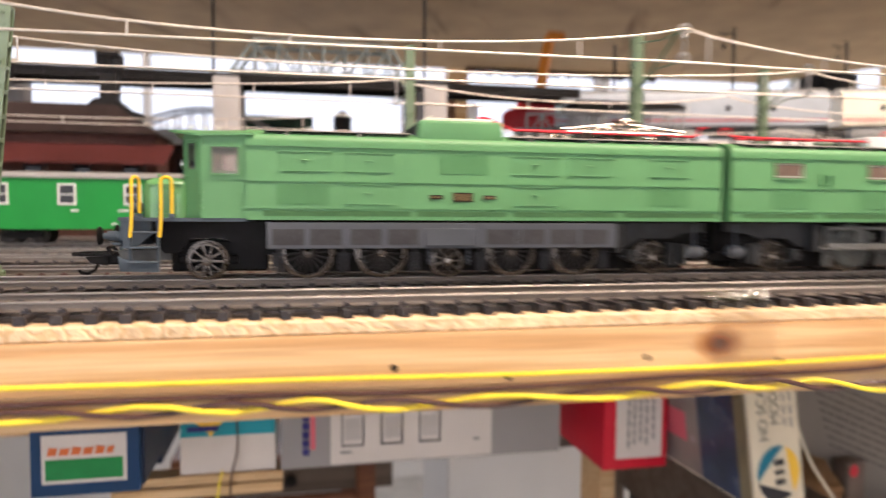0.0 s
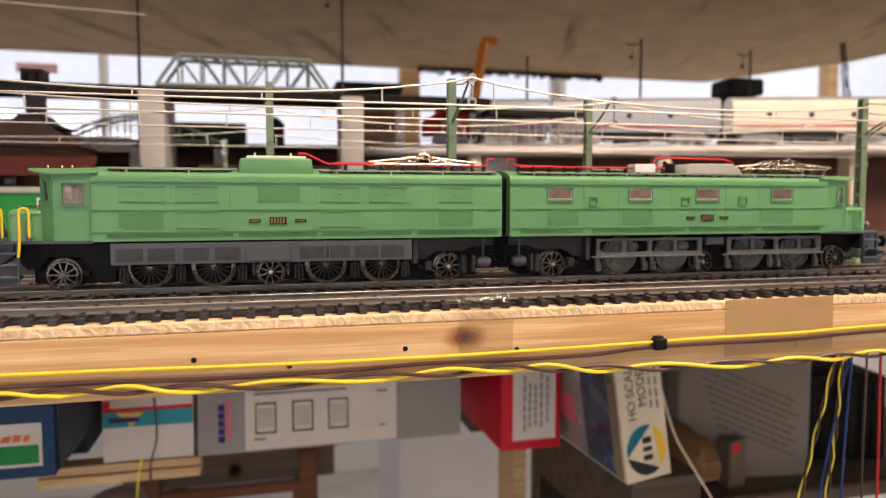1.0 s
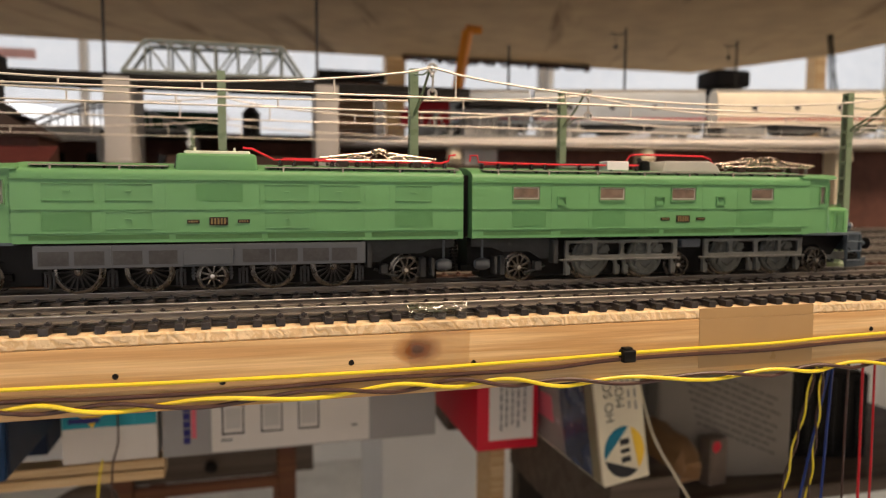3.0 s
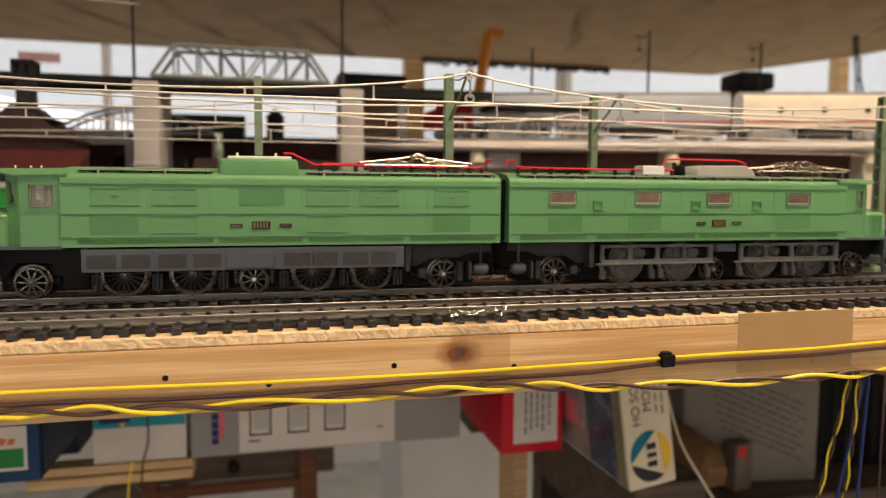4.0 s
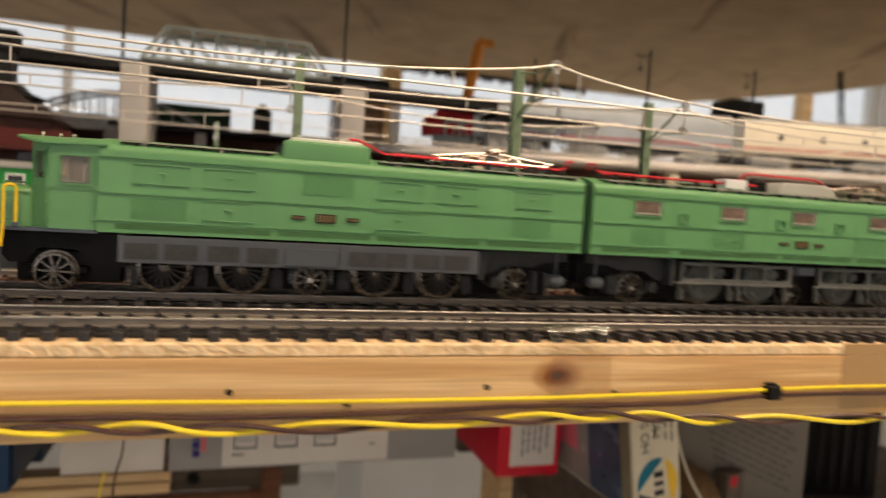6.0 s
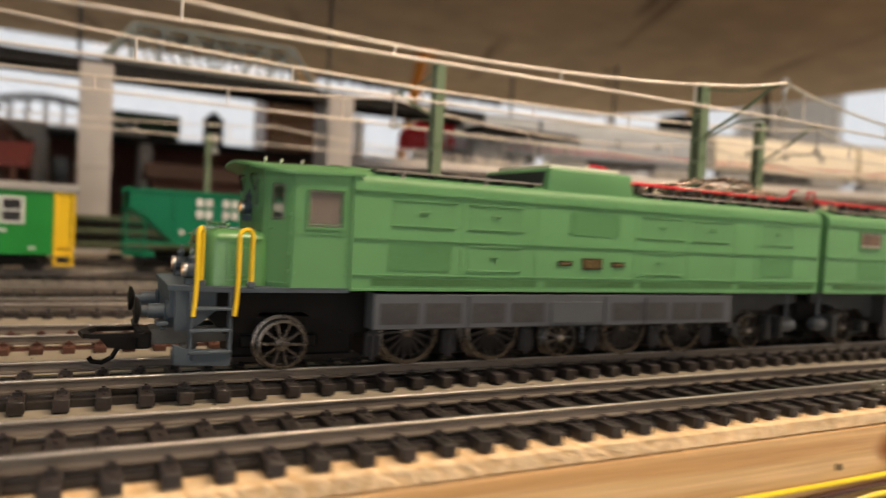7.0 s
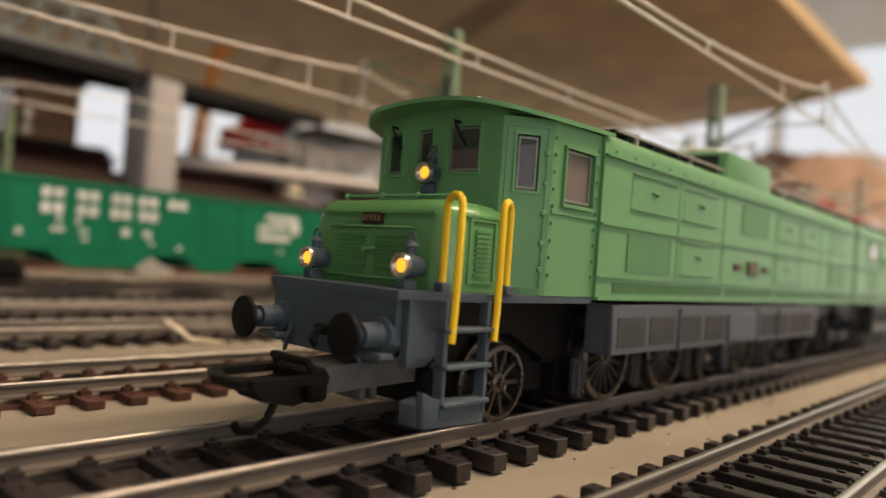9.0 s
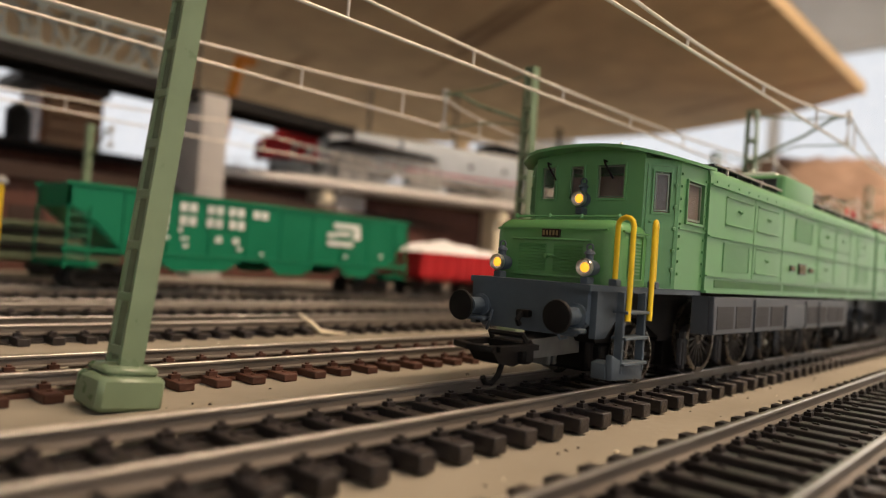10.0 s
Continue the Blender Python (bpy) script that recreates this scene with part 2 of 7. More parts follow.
SILVER = mat("silver_car_paint", (0.40, 0.45, 0.50), 0.4, metal=0.15, var=0.1, scale=60)
CREAM = mat("cream_car_paint", (0.82, 0.77, 0.64), 0.4, metal=0.15, var=0.06, scale=60)
ORANGE = mat("orange_crane_paint", (0.68, 0.24, 0.03), 0.45, var=0.1, scale=80)
TRUSS_GREY = mat("dull_grey_truss_plastic", (0.22, 0.25, 0.24), 0.7, var=0.12, scale=120)
GREY_GIRDER = mat("grey_girder_plastic", (0.30, 0.31, 0.31), 0.6, var=0.12, scale=120)
STREAK = 248.0
DECK_UNDER = mat("raw_hardboard_underside", (0.465, 0.328, 0.184), 0.85, var=0.18, scale=14, bump=0.2, bscale=300)
nt_ = DECK_UNDER.node_tree
tc_, mp_, ns_, rp_, mx_ = (nt_.nodes.new(k) for k in ("ShaderNodeTexCoord", "ShaderNodeMapping", "ShaderNodeTexNoise", "ShaderNodeValToRGB", "ShaderNodeMixRGB"))
mp_.vector_type = "TEXTURE"
mp_.inputs["Rotation"].default_value, mp_.inputs["Scale"].default_value = (0, 0, radians(STREAK)), (0.9, 0.085, 1.0)
ns_.inputs["Scale"].default_value, ns_.inputs["Detail"].default_value, ns_.inputs["Distortion"].default_value = 1.3, 4, 0.5
rp_.color_ramp.elements[0].position, rp_.color_ramp.elements[1].position = 0.27, 0.40
rp_.color_ramp.elements[0].color, rp_.color_ramp.elements[1].color = (0.42, 0.36, 0.32, 1), (1, 1, 1, 1)
mx_.blend_type = "MULTIPLY"
mx_.inputs[0].default_value = 1.0
bs_ = nt_.nodes["Principled BSDF"]
src_ = bs_.inputs["Base Color"].links[0].from_socket
nt_.links.new(tc_.outputs["Object"], mp_.inputs["Vector"])
nt_.links.new(mp_.outputs[0], ns_.inputs["Vector"])
nt_.links.new(ns_.outputs["Fac"], rp_.inputs[0])
nt_.links.new(src_, mx_.inputs[1])
nt_.links.new(rp_.outputs[0], mx_.inputs[2])
nt_.links.new(mx_.outputs[0], bs_.inputs["Base Color"])
DECK_EDGE = mat("sawn_board_edge", (0.52, 0.38, 0.22), 0.75, var=0.15, scale=60, bump=0.3)
CARD_BLUE = mat("blue_carton", (0.012, 0.045, 0.12), 0.45, var=0.1, scale=30)
CARD_BLUE_DARK = mat("navy_carton", (0.012, 0.022, 0.05), 0.5, var=0.12, scale=30)
CARD_WHITE = mat("white_carton", (0.62, 0.58, 0.54), 0.5, var=0.05, scale=30)
CARD_GREY = mat("grey_carton", (0.28, 0.27, 0.27), 0.55, var=0.06, scale=30)
CARD_CREAM = mat("cream_carton", (0.66, 0.60, 0.46), 0.55, var=0.07, scale=40)
CARD_RED = mat("red_carton", (0.52, 0.012, 0.03), 0.45, var=0.08, scale=30)
CARD_TEAL = mat("teal_print", (0.02, 0.28, 0.36), 0.5, var=0.06, scale=60)
PRINT_BLACK = mat("black_print", (0.03, 0.03, 0.035), 0.6, var=0.1, scale=100)
PRINT_NAVY = mat("navy_print", (0.03, 0.03, 0.16), 0.6, var=0.1, scale=100)
PRINT_PINK = mat("pink_print", (0.6, 0.12, 0.16), 0.6, var=0.1, scale=100)
PRINT_ORANGE = mat("orange_print", (0.62, 0.16, 0.05), 0.6, var=0.1, scale=100)
PRINT_GREEN = mat("green_print", (0.02, 0.22, 0.06), 0.6, var=0.1, scale=100)
PRINT_YELLOW = mat("yellow_print", (0.78, 0.50, 0.05), 0.6, var=0.1, scale=100)
PRINT_BLUE = mat("petrol_print", (0.01, 0.16, 0.25), 0.6, var=0.1, scale=100)
PRINT_GREY = mat("grey_print", (0.2, 0.2, 0.2), 0.6, var=0.1, scale=100)
BRASS = mat("tarnished_gold_lettering", (0.20, 0.145, 0.065), 0.4, metal=0.3, var=0.15, scale=900)
PLATE_DARK = mat("dark_number_plate", (0.022, 0.014, 0.009), 0.4, var=0.1, scale=500)
CHESTNUT = wood("chestnut_furniture_wood", (0.22, 0.085, 0.035), (0.13, 0.045, 0.02), 0.3, 0.45)
WALNUT = wood("grey_brown_drawer_wood", (0.13, 0.10, 0.075), (0.085, 0.06, 0.045), 0.3, 0.5)
LATH_BROWN = wood("light_brown_slat_wood", (0.40, 0.26, 0.16), (0.28, 0.17, 0.10), 0.3, 0.5)
LAMP_GLOW = mat("lit_amber_lens", (0.9, 0.5, 0.1), 0.15, var=0.02, emit=(1.0, 0.40, 0.02, 1.15))
CHROME = mat("bright_lamp_reflector", (0.85, 0.82, 0.74), 0.12, metal=1.0, var=0.05, scale=300)
DAYLIGHT = mat("bright_sky", (0.06, 0.06, 0.06), 0.9, var=0.0, emit=(0.95, 0.98, 1.0, 0.72))
DAYLIGHT_WARM = mat("pale_sky", (1, 1, 1), 0.9, var=0.0, emit=(0.95, 0.97, 1.0, 0.6))
GLASS = glass("clear_window_glass", (0.96, 0.98, 1.0), 0.02, 1.0)
GLASS_BROWN = mat("brown_cab_interior_glass", (0.155, 0.105, 0.078), 0.08, var=0.45, scale=220, coat=0.6)
RIM_DARK = mat("dull_green_grey_rim", (0.17, 0.21, 0.15), 0.3, var=0.1, scale=200)
CAB_GLASS = glass("clear_cab_glass", (0.88, 0.90, 0.88), 0.03, 1.0)
# tinted pane; its pinkish cover puts reflected room light into the colour
REFLECTION_GLASS = mat("tinted_glass_pink_reflection", (0.40, 0.335, 0.295), 0.12, var=0.4, scale=160, alpha=0.24, coat=0.4)
GLASS_DARK = mat("dark_window_glass", (0.012, 0.011, 0.01), 0.08, var=0.2, scale=100, spec=0.3)
FLOOR_GREY = mat("pale_terrazzo_floor", (0.56, 0.55, 0.52), 0.5, var=0.16, scale=60)
INS_BROWN = mat("black_brown_insulator", (0.03, 0.018, 0.014), 0.25, var=0.1, scale=300)
LOAD_WHITE = mat("white_load", (0.75, 0.75, 0.76), 0.7, var=0.1, scale=80)


def saw_marks(m, scale, turn, depth, dark):
    """Slanting saw marks over a wood material, in colour and relief."""
    nt = m.node_tree
    b = nt.nodes["Principled BSDF"]
    tc, mp, wv, rp, mx, bp = (nt.nodes.new("ShaderNode" + k) for k in ("TexCoord", "Mapping", "TexWave", "ValToRGB", "MixRGB", "Bump"))
    mp.inputs["Rotation"].default_value = (0, radians(turn), 0)
    wv.inputs["Scale"].default_value, wv.inputs["Distortion"].default_value, wv.inputs["Detail"].default_value, wv.inputs["Detail Scale"].default_value = scale, 16.0, 4, 2.2
    rp.color_ramp.elements[0].color, rp.color_ramp.elements[1].color = (*dark, 1), (1, 1, 1, 1)
    rp.color_ramp.elements[0].position, rp.color_ramp.elements[1].position = 0.1, 0.55
    mx.blend_type = "MULTIPLY"
    mx.inputs[0].default_value = 1.0
    src = b.inputs["Base Color"].links[0].from_socket
    nt.links.new(tc.outputs["Object"], mp.inputs["Vector"])
    nt.links.new(mp.outputs[0], wv.inputs["Vector"])
    nt.links.new(wv.outputs["Fac"], rp.inputs[0])
    nt.links.new(src, mx.inputs[1])
    nt.links.new(rp.outputs[0], mx.inputs[2])
    nt.links.new(mx.outputs[0], b.inputs["Base Color"])
    bp.inputs["Strength"].default_value, bp.inputs["Distance"].default_value = depth, 0.0005
    nt.links.new(wv.outputs["Fac"], bp.inputs["Height"])
    nt.links.new(bp.outputs[0], b.inputs["Normal"])


saw_marks(PINE_END, 70, 32, 0.4, (0.88, 0.80, 0.70))

# ---- building helpers (millimetres in, metres out) ----
def box(bm, x0, x1, y0, y1, z0, z1, bev=0.0, seg=1):
    b = bmesh.new() if bev else bm
    v = [b.verts.new((x, y, z)) for x in (x0, x1) for y in (y0, y1) for z in (z0, z1)]
    for q in ((0, 1, 3, 2), (4, 6, 7, 5), (0, 4, 5, 1), (2, 3, 7, 6), (0, 2, 6, 4), (1, 5, 7, 3)):
        b.faces.new([v[i] for i in q])
    if bev:
        bmesh.ops.bevel(b, geom=b.edges[:], offset=bev, segments=seg, affect="EDGES", profile=0.5)
        me = bpy.data.meshes.new("tmp")
        b.to_mesh(me)
        b.free()
        bm.from_mesh(me)
        bpy.data.meshes.remove(me)
    return bm


def prism(bm, pts, axis, a, b):
    """A polygon pulled along an axis. pts are the two other coordinates in cyclic x, y, z order without the axis."""
    def put(p, q, t):
        return {"x": (t, p, q), "y": (p, t, q), "z": (p, q, t)}[axis]
    lo = [bm.verts.new(put(p, q, a)) for p, q in pts]
    hi = [bm.verts.new(put(p, q, b)) for p, q in pts]
    n = len(pts)
    bm.faces.new(lo)
    bm.faces.new(hi)
    for i in range(n):
        bm.faces.new((lo[i], lo[(i + 1) % n], hi[(i + 1) % n], hi[i]))
    return bm


def tube(bm, pts, r, seg=8, cap=True):
    """A round bar through the points."""
    P = [Vector(p) for p in pts]
    rings, s = [], None
    for i, p in enumerate(P):
        d = (P[min(i + 1, len(P) - 1)] - P[max(i - 1, 0)]).normalized()
        up = Vector((0, 0, 1)) if abs(d.z) < 0.95 else Vector((0, 1, 0))
        s = (s - d * s.dot(d)).normalized() if s else d.cross(up).normalized()
        u = s.cross(d)
        rr = r[i] if isinstance(r, (list, tuple)) else r
        rings.append([bm.verts.new(p + (s * math.cos(k * 2 * math.pi / seg) + u * math.sin(k * 2 * math.pi / seg)) * rr) for k in range(seg)])
    for a, b in zip(rings, rings[1:]):
        for k in range(seg):
            bm.faces.new((a[k], a[(k + 1) % seg], b[(k + 1) % seg], b[k]))
    if cap:
        bm.faces.new(rings[0])
        bm.faces.new(rings[-1])
    return bm


def lathe(bm, prof, centre, axis="y", seg=28):
    """A profile of (radius, height along the axis) turned round an axis through the centre; open profiles only."""
    cx, cy, cz = centre
    rings = []
    for r, h in prof:
        ring = []
        for k in range(seg):
            a = k * 2 * math.pi / seg
            c, s = r * math.cos(a), r * math.sin(a)
            ring.append(bm.verts.new({"y": (cx + c, cy + h, cz + s), "x": (cx + h, cy + c, cz + s), "z": (cx + c, cy + s, cz + h)}[axis]))
        rings.append(ring)
    for a, b in zip(rings, rings[1:]):
        for k in range(seg):
            bm.faces.new((a[k], a[(k + 1) % seg], b[(k + 1) % seg], b[k]))
    if prof[0][0] > 0.001:
        bm.faces.new(rings[0])
    if prof[-1][0] > 0.001:
        bm.faces.new(rings[-1])
    return bm


def ring(bm, prof, centre, axis="y", seg=28):
    """A closed profile turned round an axis: tyres and bezels."""
    cx, cy, cz = centre
    rings = []
    for r, h in prof:
        row = []
        for k in range(seg):
            a = k * 2 * math.pi / seg
            c, s = r * math.cos(a), r * math.sin(a)
            row.append(bm.verts.new({"y": (cx + c, cy + h, cz + s), "x": (cx + h, cy + c, cz + s), "z": (cx + c, cy + s, cz + h)}[axis]))
        rings.append(row)
    n = len(rings)
    for i in range(n):
        a, b = rings[i], rings[(i + 1) % n]
        for k in range(seg):
            bm.faces.new((a[k], a[(k + 1) % seg], b[(k + 1) % seg], b[k]))
    return bm


def mesh_of(name, bm, angle=38):
    bmesh.ops.recalc_face_normals(bm, faces=bm.faces[:])
    for v in bm.verts:
        v.co *= MM
    me = bpy.data.meshes.new(name)
    bm.to_mesh(me)
    bm.free()
    for p in me.polygons:
        p.use_smooth = True
    me.set_sharp_from_angle(angle=radians(angle))
    return me


def part(name, bm, material, parent=None, label="", flip=None, angle=38):
    """Links a bmesh as one mesh object under a thing or a part. flip: turned half round about a vertical axis at x = flip / 2."""
    if flip is not None:
        for v in bm.verts:
            v.co.x, v.co.y = flip - v.co.x, -v.co.y
    me = mesh_of(name, bm, angle)
    me.materials.append(material)
    ob = new(name, me)
    if parent:
        ob.parent = parent
    if label:
        ob["label"] = label
    return ob


def thing(name, label, category, group="", at=(0, 0, 0), turn=0.0):
    ob = new(name)
    ob.empty_display_size = 0.01
    ob.matrix_world = pose(at[0] * MM, at[1] * MM, at[2] * MM, 0, 0, turn)
    return tagged(ob, label, category, group)


def setting(name, bm, material, label, category):
    return tagged(part(name, bm, material), label, category, "", "structure")


def writing(name, text, size, material, parent, at, rot, label=""):
    """Letters in the built-in font as a thin mesh part; at in mm, rot in degrees."""
    cu = bpy.data.curves.new(name, "FONT")
    cu.body, cu.size, cu.extrude, cu.align_x = text, size * MM, 0.00005, "LEFT"
    tmp = bpy.data.objects.new(name, cu)
    scene.collection.objects.link(tmp)
    bpy.context.view_layer.update()
    me = bpy.data.meshes.new_from_object(tmp)
    bpy.data.objects.remove(tmp)
    me.materials.append(material)
    ob = new(name, me)
    ob.parent = parent
    ob.matrix_basis = pose(at[0] * MM, at[1] * MM, at[2] * MM, *rot)
    if label:
        ob["label"] = label
    return ob

# ---- the room and the layout board ----
bm = bmesh.new(); box(bm, -2600, 3200, -2200, 2700, -1100, -1050)
setting("floor", bm, FLOOR_GREY, "grey worn floor of the hobby room", "floor")
bm = bmesh.new(); box(bm, -2600, 3200, -2200, 2700, 1400, 1450)
setting("ceiling", bm, WHITE_WALL, "white painted room ceiling", "ceiling")
# unseen rear wall; its window is added to go with the fill light
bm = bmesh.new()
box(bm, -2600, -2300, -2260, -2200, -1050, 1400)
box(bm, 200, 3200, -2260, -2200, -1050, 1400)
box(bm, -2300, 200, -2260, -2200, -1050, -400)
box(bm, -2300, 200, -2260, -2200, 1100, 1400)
setting("wall_south", bm, WHITE_WALL, "white painted wall with an assumed, unseen window behind the viewer", "wall")
w = tagged(thing("window_4", "assumed, unseen white framed window behind the viewer", "window", at=(-2300, -2230, -400)), kind="structure")
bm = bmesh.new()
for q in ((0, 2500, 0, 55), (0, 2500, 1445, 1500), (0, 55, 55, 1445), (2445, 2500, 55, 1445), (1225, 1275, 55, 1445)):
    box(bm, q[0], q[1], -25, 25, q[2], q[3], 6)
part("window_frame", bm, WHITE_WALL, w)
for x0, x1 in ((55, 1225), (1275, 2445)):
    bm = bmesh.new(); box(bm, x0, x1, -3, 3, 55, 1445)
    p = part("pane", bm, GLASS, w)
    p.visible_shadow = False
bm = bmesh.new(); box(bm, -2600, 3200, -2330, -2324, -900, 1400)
setting("backdrop_south", bm, DAYLIGHT_WARM, "pale glowing sky outside the assumed rear window", "sky")
bm = bmesh.new(); box(bm, -2660, -2600, -2200, 2700, -1050, 1400)
setting("wall_west", bm, WHITE_WALL, "white painted side wall", "wall")
bm = bmesh.new()
box(bm, 3200, 3260, -2200, -1300, -1050, 1400)
box(bm, 3200, 3260, 2200, 2700, -1050, 1400)
box(bm, 3200, 3260, -1300, 2200, -1050, -950)
box(bm, 3200, 3260, -1300, 2200, 1150, 1400)
setting("wall_east", bm, WHITE_WALL, "white painted side wall with an assumed wide window", "wall")
bm = bmesh.new()
WINS = [(-2450, 1130), (1150, 3000)]
edges = [-2600] + [e for w in WINS for e in w] + [3200]
for a, b in zip(edges[::2], edges[1::2]):
    box(bm, a, b, 2500, 2620, -1050, 1400)
for a, b in WINS:
    box(bm, a, b, 2500, 2620, -1050, 60)
    box(bm, a, b, 2500, 2620, 1150, 1400)
setting("wall_north", bm, WHITE_WALL, "white painted wall with two wide bright windows", "wall")
for i, (a, b) in enumerate(WINS):
    w = tagged(thing(f"window_{i + 1}", "white framed window full of bright daylight", "window", at=(a, 2560, 60)), kind="structure")
    bm = bmesh.new()
    W, H = b - a, 1090
    for q in ((0, W, 0, 40), (0, W, H - 40, H), (0, 22, 40, H - 40), (W - 22, W, 40, H - 40), (W / 2 - 14, W / 2 + 14, 40, H - 40)):
        box(bm, q[0], q[1], -25, 25, q[2], q[3], 6)
    part("window_frame", bm, WHITE_WALL, w)
    bm = bmesh.new(); box(bm, -30, W + 30, -190, -60, -28, 0, 5)
    part("window_sill", bm, WHITE_WALL, w)
    for x0, x1 in ((22, W / 2 - 14), (W / 2 + 14, W - 22)):
        bm = bmesh.new(); box(bm, x0, x1, -3, 3, 40, H - 40)
        p = part("pane", bm, GLASS, w)
        p.visible_shadow = False
# assumed side window, lengthened almost to the floor so light gets below the board
w = tagged(thing("window_3", "assumed wide white framed side window full of daylight", "window", at=(3230, -1300, -950)), kind="structure")
bm = bmesh.new()
for q in ((0, 3500, 0, 55), (0, 3500, 2045, 2100), (0, 55, 55, 2045), (3445, 3500, 55, 2045), (1140, 1190, 55, 2045), (2310, 2360, 55, 2045)):
    box(bm, -25, 25, q[0], q[1], q[2], q[3], 6)
part("window_frame", bm, WHITE_WALL, w)
for y0, y1 in ((55, 1140), (1190, 2310), (2360, 3445)):
    bm = bmesh.new(); box(bm, -3, 3, y0, y1, 55, 2045)
    p = part("pane", bm, GLASS, w)
    p.visible_shadow = False
bm = bmesh.new(); box(bm, 3320, 3326, -2200, 2700, -1050, 1400)
setting("backdrop_east", bm, DAYLIGHT, "bright overcast sky outside the assumed side window", "sky")
bm = bmesh.new(); box(bm, -2600, 3200, 2690, 2696, -200, 1400)
setting("backdrop", bm, DAYLIGHT, "bright overcast sky outside the windows", "sky")

# assumed long ceiling lamp over the front edge, always out of view
lf = thing("assumed_ceiling_lamp", "assumed long white ceiling lamp, out of view over the layout's front", "ceiling lamp", at=(240, -500, 1230))
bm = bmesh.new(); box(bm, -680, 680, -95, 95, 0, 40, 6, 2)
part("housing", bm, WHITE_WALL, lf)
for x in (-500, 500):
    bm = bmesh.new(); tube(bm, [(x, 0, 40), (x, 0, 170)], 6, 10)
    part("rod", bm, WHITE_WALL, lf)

# layout board: a plywood sheet on a pine lath
bm = bmesh.new(); box(bm, -1600, 1600, -50, 1010, -8, 0)
setting("layout_board", bm, PLYWOOD, "pale bare plywood sheet carrying the model tracks", "baseboard")
bm = bmesh.new(); box(bm, -1600, 1600, -58.5, -50, -3.6, -0.1, 0.5)
setting("board_edge_trim", bm, PINE_END, "rough sawn pale edge strip of the board", "trim")
bm = bmesh.new(); box(bm, -1600, 1600, -58.9, -38, -23.2, -3.7, 0.6, 2)
setting("front_lath_trim", bm, PINE, "pine lath with knots along the board's front", "trim")
bm = bmesh.new()
for x in (-700, 420, 1150):
    box(bm, x, x + 44, -37, 800, -62, -8.5, 1)
setting("board_joist_trim", bm, PINE, "pine joists under the layout board", "trim")

# the upper shelf board over the layout
bm = bmesh.new()
prism(bm, [(-1600, 255), (1268, 255), (1390, 430), (1505, 770), (1450, 1310), (1260, 1690), (-1600, 1700)], "z", 414, 432)
setting("upper_shelf_board", bm, DECK_UNDER, "raw brown hardboard shelf hanging over the layout", "shelf")
bm = bmesh.new(); box(bm, -1600, 1266, 250, 254, 410, 434, 1)
setting("shelf_edge_trim", bm, DECK_EDGE, "pale sawn edge of the upper shelf", "trim")

# ---- tracks ----
RZ = 5.2
XA, XB, PITCH = -640, 1100, 7.15


def sleeper_mesh(name, half, z0, z1, w, material, rail_y):
    bm = bmesh.new()
    box(bm, -w / 2, w / 2, -half, half, z0, z1, 0.18)
    for s in (-1, 1):
        for e in (-1, 1):
            y = s * rail_y + e * 1.75
            box(bm, -0.85, 0.85, y - 0.62, y + 0.62, z1, z1 + 0.75)
            box(bm, -0.35, 0.35, y - 0.3, y + 0.3, z1 + 0.75, z1 + 1.15)
    for s in (-1, 1):
        box(bm, -0.25, 0.25, s * 3.6 - 0.55, s * 3.6 + 0.55, z1, z1 + 0.3)
        box(bm, -0.3, 0.3, s * (half - 2.4) - 0.3, s * (half - 2.4) + 0.3, z1, z1 + 0.22)
    me = mesh_of(name, bm)
    me.materials.append(material)
    return me


def rail_bm(y, top, x0, x1):
    h = 2.35
    prof = [(-1.0, -h), (1.0, -h), (1.0, -h + 0.3), (0.25, -h + 0.55), (0.25, -0.75), (0.5, -0.58), (0.5, -0.24), (0.46, -0.11), (0.36, -0.03), (0.22, 0), (-0.22, 0), (-0.36, -0.03), (-0.46, -0.11), (-0.5, -0.24), (-0.5, -0.58), (-0.25, -0.75), (-0.25, -h + 0.55), (-1.0, -h + 0.3)]
    bm = bmesh.new()
    prism(bm, [(y + p, top + q) for p, q in prof], "x", x0, x1)
    return bm


